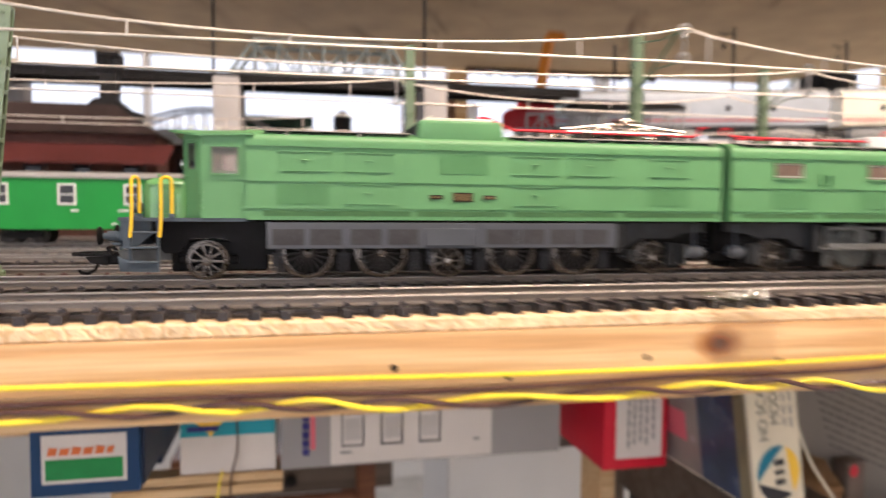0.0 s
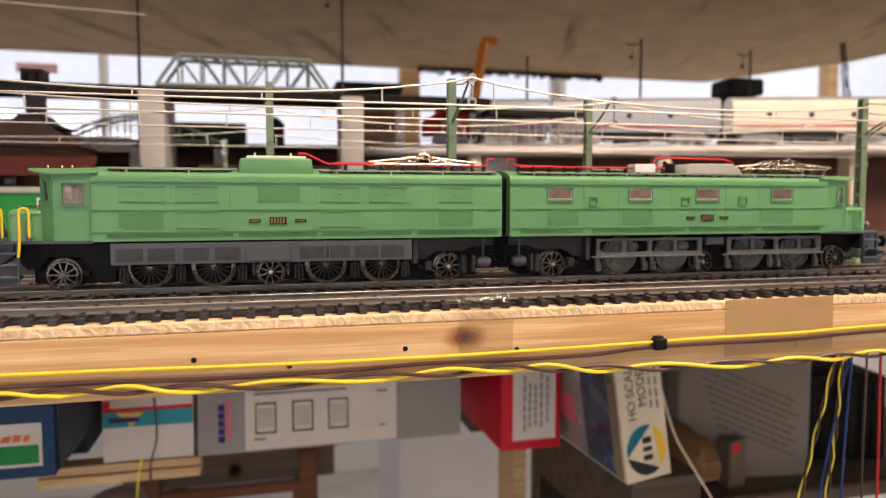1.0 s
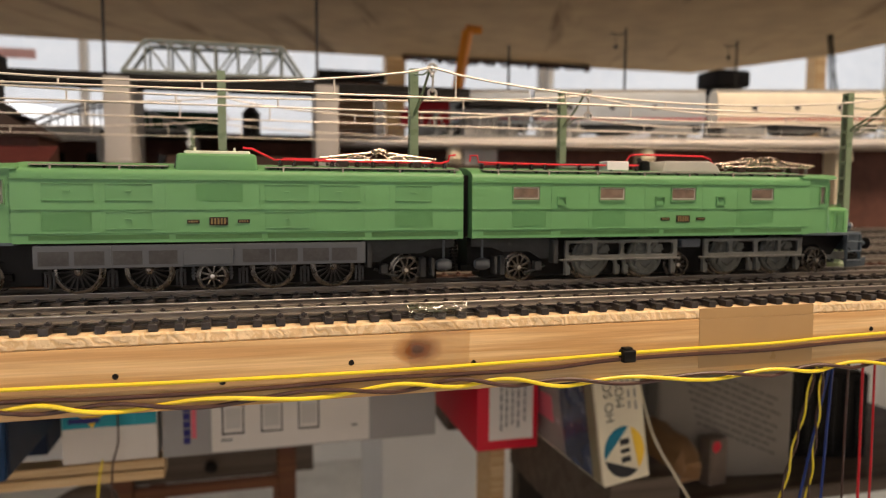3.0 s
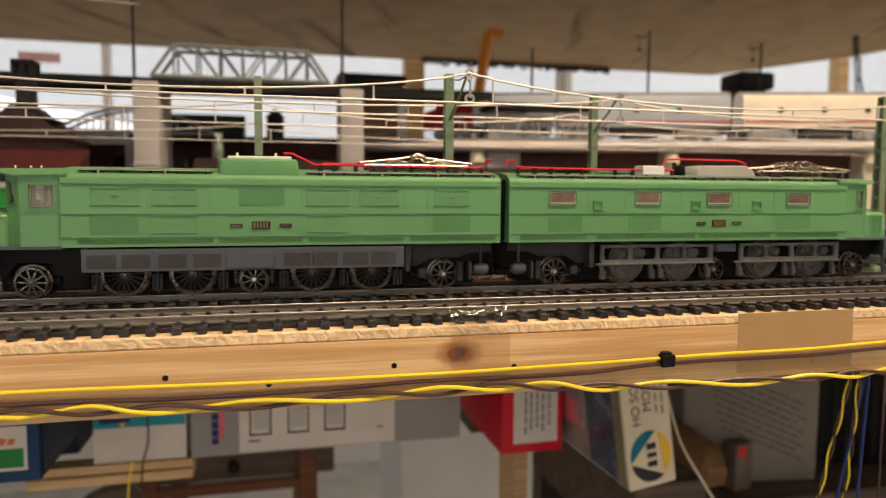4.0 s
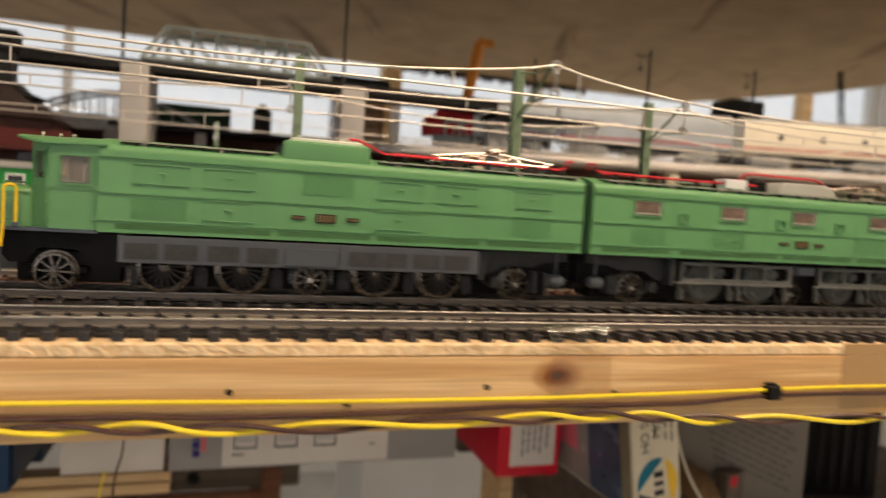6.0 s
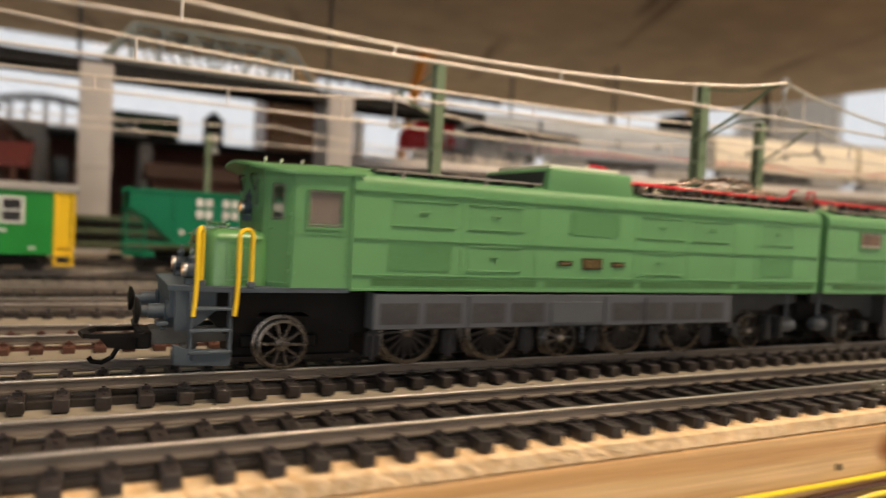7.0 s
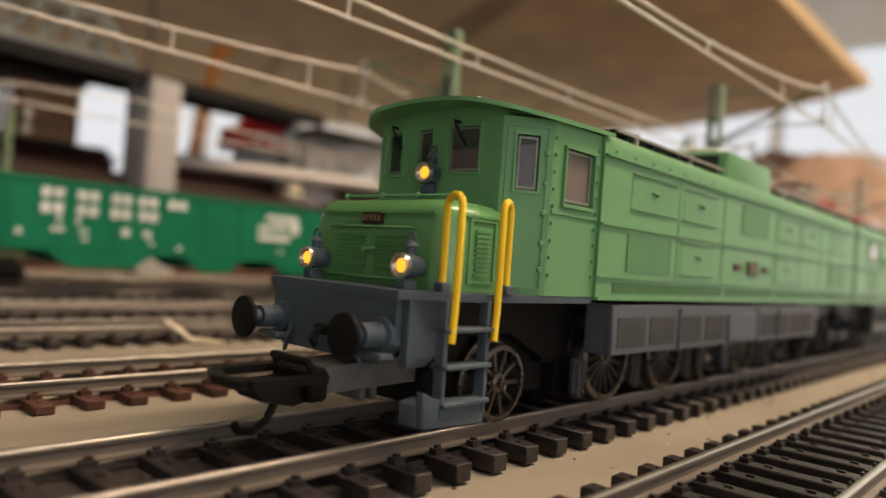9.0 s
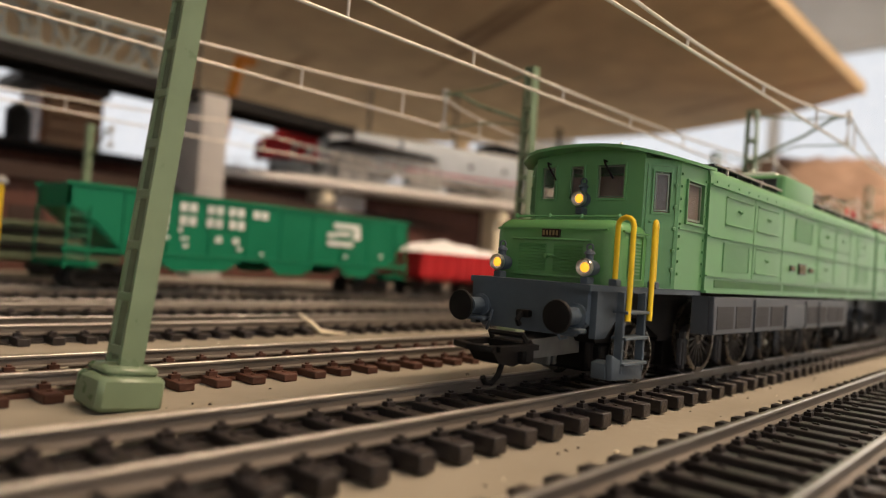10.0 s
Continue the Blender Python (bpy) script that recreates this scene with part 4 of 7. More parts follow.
def cab_end(flip):
    P = lambda name, bm, m, par=loco, label="": part(name, bm, m, par, label, flip)
    bm = bmesh.new()
    ua, ub = (2.1, 9.5) if flip is None else (8.3, 10.9)
    side, slant = [(ua, ub, 36.1, 43.7)], [(1.92, 5.02, 37.2, 44.6)]
    plan = [(-152.2, -16.4), (-164.6, -16.4), (-169.8, -11.8), (-169.8, 11.8), (-164.6, 16.4), (-152.2, 16.4)]
    holes = [side, slant, [(y0 + 12.1, y1 + 11.5, 39.6, 45.9) for y0, y1 in FRONT_PANES], slant, [(12.4 - ub, 12.4 - ua, 36.1, 43.7)]]
    walls = list(zip(plan, plan[1:], holes))
    wall_panel(bm, *walls[2][:2], 23.4, 46.95, walls[2][2])
    arch = [(-11.8 + 23.6 * k / 12, 46.75 + 2.3 * (1 - ((-11.8 + 23.6 * k / 12) / 17.6) ** 2)) for k in range(13)]
    cab = P("cab", bm, GREEN, loco, "green cab with three front windows")
    bm = bmesh.new()
    prism(bm, [(-11.8, 46.95)] + arch + [(11.8, 46.95)], "x", -169.8, -152.4)
    P("roof_arch", bm, GREEN, cab)
    for k in (0, 1, 3, 4):
        P("cab_wall", wall_panel(bmesh.new(), *walls[k][:2], 23.4, 47.0, walls[k][2]), GREEN, cab)
    bm = bmesh.new(); box(bm, -152.9, -152.3, -15.6, 15.6, 24, 46.4)
    P("cab_back_wall", bm, mat("pinkish_inner_wall_paint", (0.62, 0.46, 0.38), 0.5) if "pinkish_inner_wall_paint" not in MATS else MATS["pinkish_inner_wall_paint"], cab, "pinkish tan inner back wall")
    bm = bmesh.new(); box(bm, -168.6, -165.2, -9.5, 9.5, 30.5, 38.6, 0.5)
    P("driver_desk", bm, FRAME_DARK, cab, "dark driver's desk")
    # roof with an overhang
    bm = bmesh.new()
    n = 14
    rows = []
    for x, half in ((-150.0, 17.3), (-165.2, 17.5), (-170.2, 15.2), (-173.2, 11.6), (-174.2, 9.0)):
        top, low = [], []
        for k in range(n + 1):
            y = -half + 2 * half * k / n
            z = 47.15 + 2.3 * (1 - (y / 17.6) ** 2) + (0.5 if x > -152 else 0)
            top.append(bm.verts.new((x, y, z)))
            low.append(bm.verts.new((x, y, z - 0.6)))
        rows.append((top, low))
    for (t0, l0), (t1, l1) in zip(rows, rows[1:]):
        for k in range(n):
            bm.faces.new((t0[k], t0[k + 1], t1[k + 1], t1[k]))
            bm.faces.new((l0[k], l1[k], l1[k + 1], l0[k + 1]))
        bm.faces.new((t0[0], t1[0], l1[0], l0[0]))
        bm.faces.new((t0[n], l0[n], l1[n], t1[n]))
    for t, l in (rows[0], rows[-1]):
        for k in range(n):
            bm.faces.new((t[k], l[k], l[k + 1], t[k + 1]))
    cr = P("cab_roof", bm, GREEN, loco, "arched green cab roof with an overhang")
    if flip is None:
        cr.data.transform(Matrix.Translation((0.1665, 0.0145, -0.047)))
        cr.matrix_basis = Matrix.Translation((-0.1665, -0.0145, 0.047))
        cam.data.dof.focus_object = cr
    for x, y in ((-168.5, -6), (-164.5, -3.5), (-160.5, -6)):
        bm = bmesh.new()
        lathe(bm, [(0.2, 0), (0.2, 0.9), (0.36, 1.0), (0.3, 1.4), (0.08, 1.6)], (x, y, 48.8), "z", 8)
        P("roof_stud", bm, GREEN_PALE, cab)
    # front windows
    for y0, y1 in FRONT_PANES:
        bm = bmesh.new(); box(bm, -169.6, -169.4, y0 + 0.3, y1 - 0.3, 39.6, 45.9)
        w = P("front_window", bm, CAB_GLASS, cab, "clear cab window pane")
        w.visible_shadow = False
        bm = bmesh.new()
        for q in ((y0, y1, 45.9, 46.25), (y0, y1, 39.2, 39.6), (y0, y0 + 0.35, 39.6, 45.9), (y1 - 0.35, y1, 39.6, 45.9)):
            box(bm, -170.15, -169.75, q[0], q[1], q[2], q[3])
        P("window_frame", bm, GREEN, w)
        bm = bmesh.new()
        for q in ((y0 + 0.5, y1 - 0.5, 39.8, 40.05), (y0 + 0.5, y1 - 0.5, 45.5, 45.75), (y0 + 0.5, y0 + 0.75, 40.05, 45.5), (y1 - 0.75, y1 - 0.5, 40.05, 45.5)):
            box(bm, -169.8, -169.62, q[0], q[1], q[2], q[3])
        P("pane_rim", bm, RIM_DARK, w, "dull inner rim")
    for y0 in (-4.0, 8.6):
        bm = bmesh.new()
        tube(bm, [(-169.8, y0, 46.6), (-170.9, y0, 46.7), (-171.0, y0 - 0.3, 46.0), (-170.5, y0 - 1.9, 43.2)], 0.2, 8)
        P("wiper", bm, BLACK, cab)
    # slanted corner doors, side windows and hand rivets
    for s in (-1, 1):
        d = Vector((5.7, -5.2 * 1, 0)).normalized()
        bm = bmesh.new(); box(bm, -1.55, 1.55, 0.2, 0.4, 37.2, 44.6)
        fr = bmesh.new()
        for q in ((-1.9, 1.9, 44.6, 44.95), (-1.9, 1.9, 36.85, 37.2), (-1.9, -1.55, 37.2, 44.6), (1.55, 1.9, 37.2, 44.6)):
            box(fr, q[0], q[1], -0.35, 0.1, q[2], q[3])
        rm = bmesh.new()
        for q in ((-1.3, 1.3, 44.1, 44.35), (-1.3, 1.3, 37.45, 37.7), (-1.3, -1.05, 37.7, 44.1), (1.05, 1.3, 37.7, 44.1)):
            box(rm, q[0], q[1], -0.05, 0.18, q[2], q[3])
        dr = bmesh.new()
        for q in ((-2.9, 2.9, 45.7, 45.95), (-2.9, -2.65, 24.4, 45.7), (2.65, 2.9, 24.4, 45.7), (-2.9, 2.9, 24.2, 24.4)):
            box(dr, q[0], q[1], -0.22, 0.1, q[2], q[3])
        for z in (26.5, 30, 34, 38, 42):
            box(dr, 2.3, 2.95, -0.4, 0.1, z, z + 0.7, 0.1)
        box(dr, -2.2, -1.2, -0.5, 0.1, 35.2, 35.6, 0.1)
        for b in (bm, fr, rm, dr):
            rot = Matrix.Rotation(math.atan2(-4.6, 5.2), 4, "Z")
            bmesh.ops.transform(b, matrix=Matrix.Translation((-167.2, -14.1, 0)) @ rot, verts=b.verts[:])
            if s > 0:
                for v in b.verts:
                    v.co.y = -v.co.y
        w = P("door_window", bm, CAB_GLASS, cab, "narrow clear door window")
        w.visible_shadow = False
        P("window_frame", fr, GREEN, w)
        P("pane_rim", rm, RIM_DARK, w, "dull inner rim")
        P("door_edge", dr, GREEN, cab)
        y0, y1 = sorted((s * 15.9, s * 16.1))
        xa, xb = (-161.8, -154.2) if flip is None else (-163.2, -160.4)
        bm = bmesh.new(); box(bm, xa + 0.1, xb - 0.1, y0, y1, 36.1, 43.7)
        w = P("side_window", bm, REFLECTION_GLASS, cab, "tinted cab side window with a pinkish reflection in its colour")
        w.visible_shadow = False
        y0, y1 = sorted((s * 16.12, s * 16.3))
        bm = bmesh.new()
        for q in ((xa + 0.35, xb - 0.35, 36.4, 36.8), (xb - 0.75, xb - 0.35, 36.8, 43.2), (xa + 0.35, xa + 0.7, 36.8, 43.2), (xa + 0.35, xb - 0.35, 43.2, 43.5)):
            box(bm, q[0], q[1], y0, y1, q[2], q[3])
        P("pane_rim", bm, RIM_DARK, w, "dull inner rim")
        y0, y1 = sorted((s * 16.4, s * 16.85))
        bm = bmesh.new()
        for q in ((xa - 0.2, xb + 0.2, 43.7, 44.0), (xa - 0.2, xb + 0.2, 35.6, 36.1), (xa - 0.2, xa + 0.1, 36.1, 43.7), (xb - 0.1, xb + 0.2, 36.1, 43.7)):
            box(bm, q[0], q[1], y0, y1, q[2], q[3])
        P("window_frame", bm, GREEN, w)
        bm = bmesh.new()
        box(bm, -164.4, -152.3, min(s * 16.4, s * 16.65), max(s * 16.4, s * 16.65), 34.5, 34.85)
        for z in np.arange(26, 46.5, 2.3):
            box(bm, -164.3, -163.9, min(s * 16.4, s * 16.75), max(s * 16.4, s * 16.75), z, z + 0.45)
            box(bm, -153.2, -152.8, min(s * 16.4, s * 16.75), max(s * 16.4, s * 16.75), z, z + 0.45)
        P("belt_moulding", bm, GREEN, cab)
    # hood
    bm = bmesh.new()
    plan = [(-168, -13.3), (-181.0, -13.3), (-181.0, 13.3), (-168, 13.3)]
    prism(bm, plan, "z", 23.4, 34.8)
    top = [e for e in bm.edges if all(v.co.z > 34 for v in e.verts)] + [e for e in bm.edges if abs(e.verts[0].co.z - e.verts[1].co.z) > 5]
    bmesh.ops.bevel(bm, geom=top, offset=2.9, segments=6, profile=0.5, affect="EDGES")
    hood = P("hood", bm, GREEN_GLOSS, loco, "glossy green front hood with louvres")
    bm = bmesh.new()
    for z in np.arange(25.2, 29.9, 0.56):
        prism(bm, [(-181.0, z), (-181.4, z), (-181.0, z + 0.36)], "y", -6.8, -0.9)
        prism(bm, [(-181.0, z), (-181.4, z), (-181.0, z + 0.36)], "y", 0.9, 6.8)
    P("front_louvre", bm, GREEN_GLOSS, hood)
    bm = bmesh.new()
    box(bm, -181.8, -180.9, -8.2, 8.2, 30.7, 31.1, 0.14)
    box(bm, -181.9, -180.9, -7.9, 7.9, 24.1, 24.6, 0.14)
    for s in (-1, 1):
        box(bm, -179.2, -169.9, min(s * 13.2, s * 13.6), max(s * 13.2, s * 13.6), 32.7, 33.0)
    box(bm, -181.45, -180.9, -11.5, 11.5, 32.7, 33.0)
    box(bm, -181.9, -181.1, -1.3, 0.9, 27.7, 28.3, 0.2)
    lathe(bm, [(0.5, 0), (0.5, -0.9), (0.3, -1.0), (0.01, -1.0)], (-181.1, 0.6, 27.9), "x", 12)
    P("hood_trim", bm, GREEN_GLOSS, hood)
    bm = bmesh.new(); box(bm, -181.5, -180.9, -2.0, 1.7, 31.3, 32.8)
    pl = P("number_plate", bm, PLATE_DARK, hood, "dark brown plate with gilt bars")
    bm = bmesh.new()
    for i in range(5):
        box(bm, -181.65, -181.45, -1.7 + i * 0.7, -1.35 + i * 0.7, 31.65, 32.5)
    P("gilt_bar", bm, BRASS, pl)
    bm = bmesh.new()
    tube(bm, [(-176.6, -11, 34.4), (-176.6, -11, 35.5), (-176.6, 11, 35.5), (-176.6, 11, 34.4)], 0.28, 6)
    for y in (-11, -3.5, 3.5, 11):
        lathe(bm, [(0.45, 0), (0.45, 0.5), (0.2, 0.8)], (-176.6, y, 35.2), "z", 8)
    P("hood_rail", bm, GREEN, hood)
    for s in (-1, 1):
        bm = bmesh.new()
        for z in np.arange(25.5, 31.5, 0.6):
            box(bm, -1.4, 1.4, -0.3, 0.1, z, z + 0.3)
        box(bm, -2.6, 2.6, -0.2, 0.1, 24.5, 24.8)
        box(bm, -2.6, 2.6, -0.2, 0.1, 32.3, 32.6)
        box(bm, -2.6, -2.3, -0.2, 0.1, 24.8, 32.3)
        box(bm, 2.3, 2.6, -0.2, 0.1, 24.8, 32.3)
        bmesh.ops.transform(bm, matrix=Matrix.Translation((-174.4, -13.35, 0)), verts=bm.verts[:])
        if s > 0:
            for v in bm.verts:
                v.co.y = -v.co.y
        P("side_louvre", bm, GREEN, hood)
    # lamps
    for x, y, z in ((-172.0, 0.4, 39.4), (-184.6, -9.3, 26.2), (-184.6, 9.3, 26.2)):
        bm = bmesh.new()
        lathe(bm, [(0.7, 3.8), (1.25, 3.3), (1.5, 1.6), (1.5, 0.5), (1.35, 0.45), (0.9, 1.2), (0.01, 1.4)], (x, y, z), "x", 22)
        lathe(bm, [(0.7, 0), (0.7, 0.9), (0.95, 1.0), (0.9, 1.3), (0.25, 1.9)], (x + 1.7, y, z + 1.3), "z", 12)
        ring(bm, [(0.5, -0.12), (0.75, -0.12), (0.75, 0.12), (0.5, 0.12)], (x + 1.7, y, z + 3.4), "x", 12)
        box(bm, x + 0.3, x + 2.4, y - 0.8, y + 0.8, z - 3.0, z - 1.6, 0.2)
        la = P("headlamp", bm, FRAME_GREY, loco, "dark grey lantern with a lit amber lens")
        bm = bmesh.new()
        ring(bm, [(1.2, -0.1), (1.45, -0.2), (1.55, 0.1), (1.5, 0.6), (1.25, 0.6)], (x, y, z), "x", 22)
        P("bezel", bm, STEEL, la)
        bm = bmesh.new()
        lathe(bm, [(1.24, 0.15), (1.0, 0.6), (0.6, 0.95), (0.01, 1.1)], (x, y, z), "x", 20)
        P("reflector", bm, CHROME, la, "bright metal reflector")
        bm = bmesh.new()
        lathe(bm, [(0.01, -0.12), (0.7, 0.02), (1.06, 0.28), (0.9, 0.8)], (x, y - 0.08, z), "x", 16)
        P("lens", bm, LAMP_GLOW, la, "lit amber lens")
    # platform, buffer beam, buffers
    bm = bmesh.new()
    prism(bm, [(-152, -16.3), (-177.5, -16.3), (-187.6, -12.6), (-187.6, 12.6), (-177.5, 16.3), (-152, 16.3)], "z", 22.4, 23.4)
    P("platform", bm, FRAME_GREY, loco, "dark blue-grey running plate")
    bm = bmesh.new()
    prism(bm, [(-12.0, 22.4), (12.0, 22.4), (12.0, 17.0), (9.5, 14.6), (-9.5, 14.6), (-12.0, 17.0)], "x", -187.2, -185.8)
    for s in (-1, 1):
        prism(bm, [(-186.2, 22.4), (-178.5, 22.4), (-178.5, 18.5), (-183, 14.6), (-186.2, 14.6)], "y", s * 12.6 - 0.6, s * 12.6 + 0.6)
    beam = P("buffer_beam", bm, FRAME_GREY, loco, "dark blue-grey buffer beam")
    for s in (-1, 1):
        bm = bmesh.new()
        lathe(bm, [(2.1, 0), (2.1, -0.5), (1.45, -0.7), (1.45, -3.6), (0.9, -3.6), (0.9, -5.6)], (-187.2, s * 10.05, 18.1), "x", 18)
        box(bm, -189.4, -187.1, s * 10.05 - 2.2, s * 10.05 + 2.2, 15.4, 16.2, 0.2)
        bu = P("buffer", bm, FRAME_GREY, loco)
        bm = bmesh.new()
        lathe(bm, [(0.9, 0.9), (2.5, 0.35), (2.75, 0.0), (2.6, -0.35), (0.01, -0.6)], (-192.9, s * 10.05, 18.1), "x", 24)
        P("buffer_head", bm, BLACK, bu, "black round buffer head")
        bm = bmesh.new()
        tube(bm, [(-187.5, s * 7.2, 17.4), (-188.4, s * 7.0, 15.6), (-188.0, s * 7.8, 14.0), (-187.2, s * 8.6, 14.4)], 0.28, 6)
        P("brake_hose", bm, FRAME_GREY, beam)
    bm = bmesh.new()
    tube(bm, [(-187.2, 0, 17.6), (-188.9, 0, 17.4), (-189.6, 0, 16.4), (-189.0, 0, 15.6)], 0.5, 8)
    box(bm, -188.6, -187.1, -1.3, 1.3, 16.9, 18.2, 0.2)
    P("coupling_hook", bm, BLACK, beam)
    bm = bmesh.new()
    for a, b in (((-200.8, -4.6), (-191, -5.0)), ((-200.2, 4.2), (-191, 4.8)), ((-191.6, -5.0), (-191.6, 4.8)), ((-201.2, -4.6), (-202.0, 0.2)), ((-202.0, -0.2), (-200.0, 4.2))):
        d = Vector((b[0] - a[0], b[1] - a[1])).normalized() * 0.75
        prism(bm, [(a[0] - d.y, a[1] + d.x), (a[0] + d.y, a[1] - d.x), (b[0] + d.y, b[1] - d.x), (b[0] - d.y, b[1] + d.x)], "z", 12.0, 12.9)
    tube(bm, [(-191.4, -3.6, 12.6), (-192.6, -3.6, 14.2), (-192.6, 3.4, 14.2), (-191.4, 3.4, 12.6)], 0.5, 8)
    prism(bm, [(-199.0, 11.6), (-190.6, 11.9), (-190.6, 9.6), (-193.5, 9.0), (-197.5, 9.8)], "y", -2.6, 2.6)
    box(bm, -192.4, -189.4, -4.0, 4.0, 9.4, 13.2, 0.5)
    tube(bm, [(-195.5, -1.8, 9.6), (-196.6, -1.9, 7.6), (-198.4, -2.0, 6.6), (-200.2, -2.1, 6.9), (-200.8, -2.1, 7.8)], 0.5, 8)
    cc = P("close_coupler", bm, BLACK, loco, "black-brown plastic close coupler")
    bm = bmesh.new()
    prism(bm, [(-189.8, 13.4), (-174, 14.2), (-174, 10.6), (-189.8, 10.2)], "y", -3.4, 3.4)
    for x in (-181.5, -183.4):
        box(bm, x, x + 1.1, -2.6, 2.6, 8.6, 10.6, 0.2)
    P("shank", bm, FRAME_LIGHT, cc, "grey coupler shank")
    # steps, handrails and guard; the leading end's far side has none fitted
    for s in (-1,) if flip is None else (-1, 1):
        bm = bmesh.new()
        prism(bm, [(-186.4, 8.4), (-176.0, 8.0), (-176.0, 11.2), (-184.2, 11.4), (-186.8, 12.6)], "y", min(s * 15.6, s * 16.8), max(s * 15.6, s * 16.8))
        prism(bm, [(-186.6, 8.4), (-184.6, 8.4), (-184.6, 11.4), (-186.8, 11.0)], "y", min(s * 13.0, s * 15.6), max(s * 13.0, s * 15.6))
        bmesh.ops.bevel(bm, geom=bm.edges[:], offset=0.2, segments=2, profile=0.5, affect="EDGES")
        step = P("cab_step", bm, FRAME_GREY, loco, "blue-grey ladder step with a guard plate")
        for x in (-184.0, -176.6):
            bm = bmesh.new(); box(bm, x, x + 0.7, min(s * 15.4, s * 16.9), max(s * 15.4, s * 16.9), 9.4, 22.6, 0.12)
            P("ladder_rail", bm, FRAME_GREY, step)
        for z in (10.6, 14.8, 19.0):
            bm = bmesh.new(); box(bm, -184.0, -175.9, min(s * 14.8, s * 17.5), max(s * 14.8, s * 17.5), z, z + 0.55, 0.12)
            P("tread", bm, FRAME_GREY, step)
        for xo, yo, xi, yi in () if (s > 0 or flip is not None) else ((-182.9, 17.1, -181.6, 13.6), (-175.2, 17.1, -172.5, 16.1)):
            bm = bmesh.new()
            mx, my = (xo + xi) / 2, (yo + yi) / 2
            pts = [(xo - 0.5, yo + 0.2, 17.9), (xo - 0.2, yo + 0.1, 21), (xo, yo, 25), (xo, yo, 33.6)]
            for k in range(1, 6):
                a = math.pi * k / 6
                c = math.cos(a)
                pts.append((mx + (xo - mx) * c, my + (yo - my) * c, 33.6 + 1.3 * math.sin(a)))
            pts += [(xi, yi, 33.6), (xi, yi, 23.4)]
            tube(bm, [(x, s * y, z) for x, y, z in pts], 0.45, 12)
            hr = P("handrail", bm, YELLOW_PAINT, loco, "yellow looped handrail")
            bm = bmesh.new(); box(bm, xi - 0.8, xi + 0.8, s * yi - 0.8, s * yi + 0.8, 23.3, 24.6, 0.2)
            P("handrail_foot", bm, FRAME_GREY, hr)
    # sloping inner frame over the leading wheel
    bm = bmesh.new()
    prism(bm, [(-184, 22.3), (-146, 22.3), (-146, 13), (-150.5, 13), (-156, 15.5), (-159.5, 17.2), (-168.6, 17.2), (-172, 13), (-176, 12.8), (-178, 15)], "y", -7.6, 7.6)
    P("leading_frame", bm, BLACK, loco)
    bm = bmesh.new()
    box(bm, -174.5, -146.5, -5.2, 5.2, 7.2, 16.5, 0.6)
    box(bm, -172.5, -155.5, -6.6, 6.6, 9.4, 12.2, 0.4)
    P("leading_truck", bm, BLACK, loco, "black leading truck casting")


cab_end(None)
cab_end(FLIP)


# ---- running gear ----
def wheel(r, spokes, x, label):
    """Disc-less spoked wheels on both sides with an axle: tyre, spokes and hub."""
    made = []
    for s in (-1, 1):
        bm = bmesh.new()
        o = s * 7.6
        d = s
        ring(bm, [(r, 0), (r, d * 2.3), (r - 0.25, d * 2.45), (r * 0.86, d * 2.45), (r * 0.86, d * 0.3), (r + 0.7, d * -0.1), (r + 0.7, d * -0.55), (r - 0.5, d * -0.55)][::1], (x, o, RZ + r), "y", 36)
        ob = part("wheel", bm, WHEEL, loco, label)
        bm = bmesh.new()
        for k in range(spokes):
            a = 2 * math.pi * k / spokes + 0.13 * x
            w = 0.28
            b2 = bmesh.new()
            box(b2, 0.6, r * 0.88, min(d * 0.9, d * 1.8), max(d * 0.9, d * 1.8), -w, w)
            bmesh.ops.transform(b2, matrix=Matrix.Translation((x, o, RZ + r)) @ Matrix.Rotation(a, 4, "Y"), verts=b2.verts[:])
            me = bpy.data.meshes.new("tmp")
            b2.to_mesh(me)
            b2.free()
            bm.from_mesh(me)
            bpy.data.meshes.remove(me)
        part("spokes", bm, WHEEL_DARK if r > 6 else WHEEL, ob)
        bm = bmesh.new()
        lathe(bm, [(1.45, d * 0.6), (1.4, d * 2.0), (0.9, d * 2.3)], (x, o, RZ + r), "y", 16)
        part("hub", bm, WHEEL, ob)
        bm = bmesh.new()
        lathe(bm, [(0.8, d * 2.2), (0.7, d * 2.7), (0.01, d * 2.75)], (x, o, RZ + r), "y", 14)
        part("axle_end", bm, STEEL if r < 6 and x > -150 else WHEEL, ob)
    bm = bmesh.new()
    tube(bm, [(x, -8, RZ + r), (x, 8, RZ + r)], 1.0, 10)
    part("axle", bm, WHEEL_DARK, loco)


for x in (-164, -20.5, 25.6, FLIP + 166.6):
    wheel(5.4, 10, x, "small spoked carrying wheel")
for x in (-134.7, -112.1, -70.0, -48.2):
    wheel(7.6, 18, x, "large spoked driving wheel")
for x in (-91.2, 98.2):
    wheel(4.9, 9, x, "small spoked wheel")
for x in (56.0, 80.8, 120.4, 145.4):
    wheel(7.6, 12, x, "large driving wheel behind its drive cover")

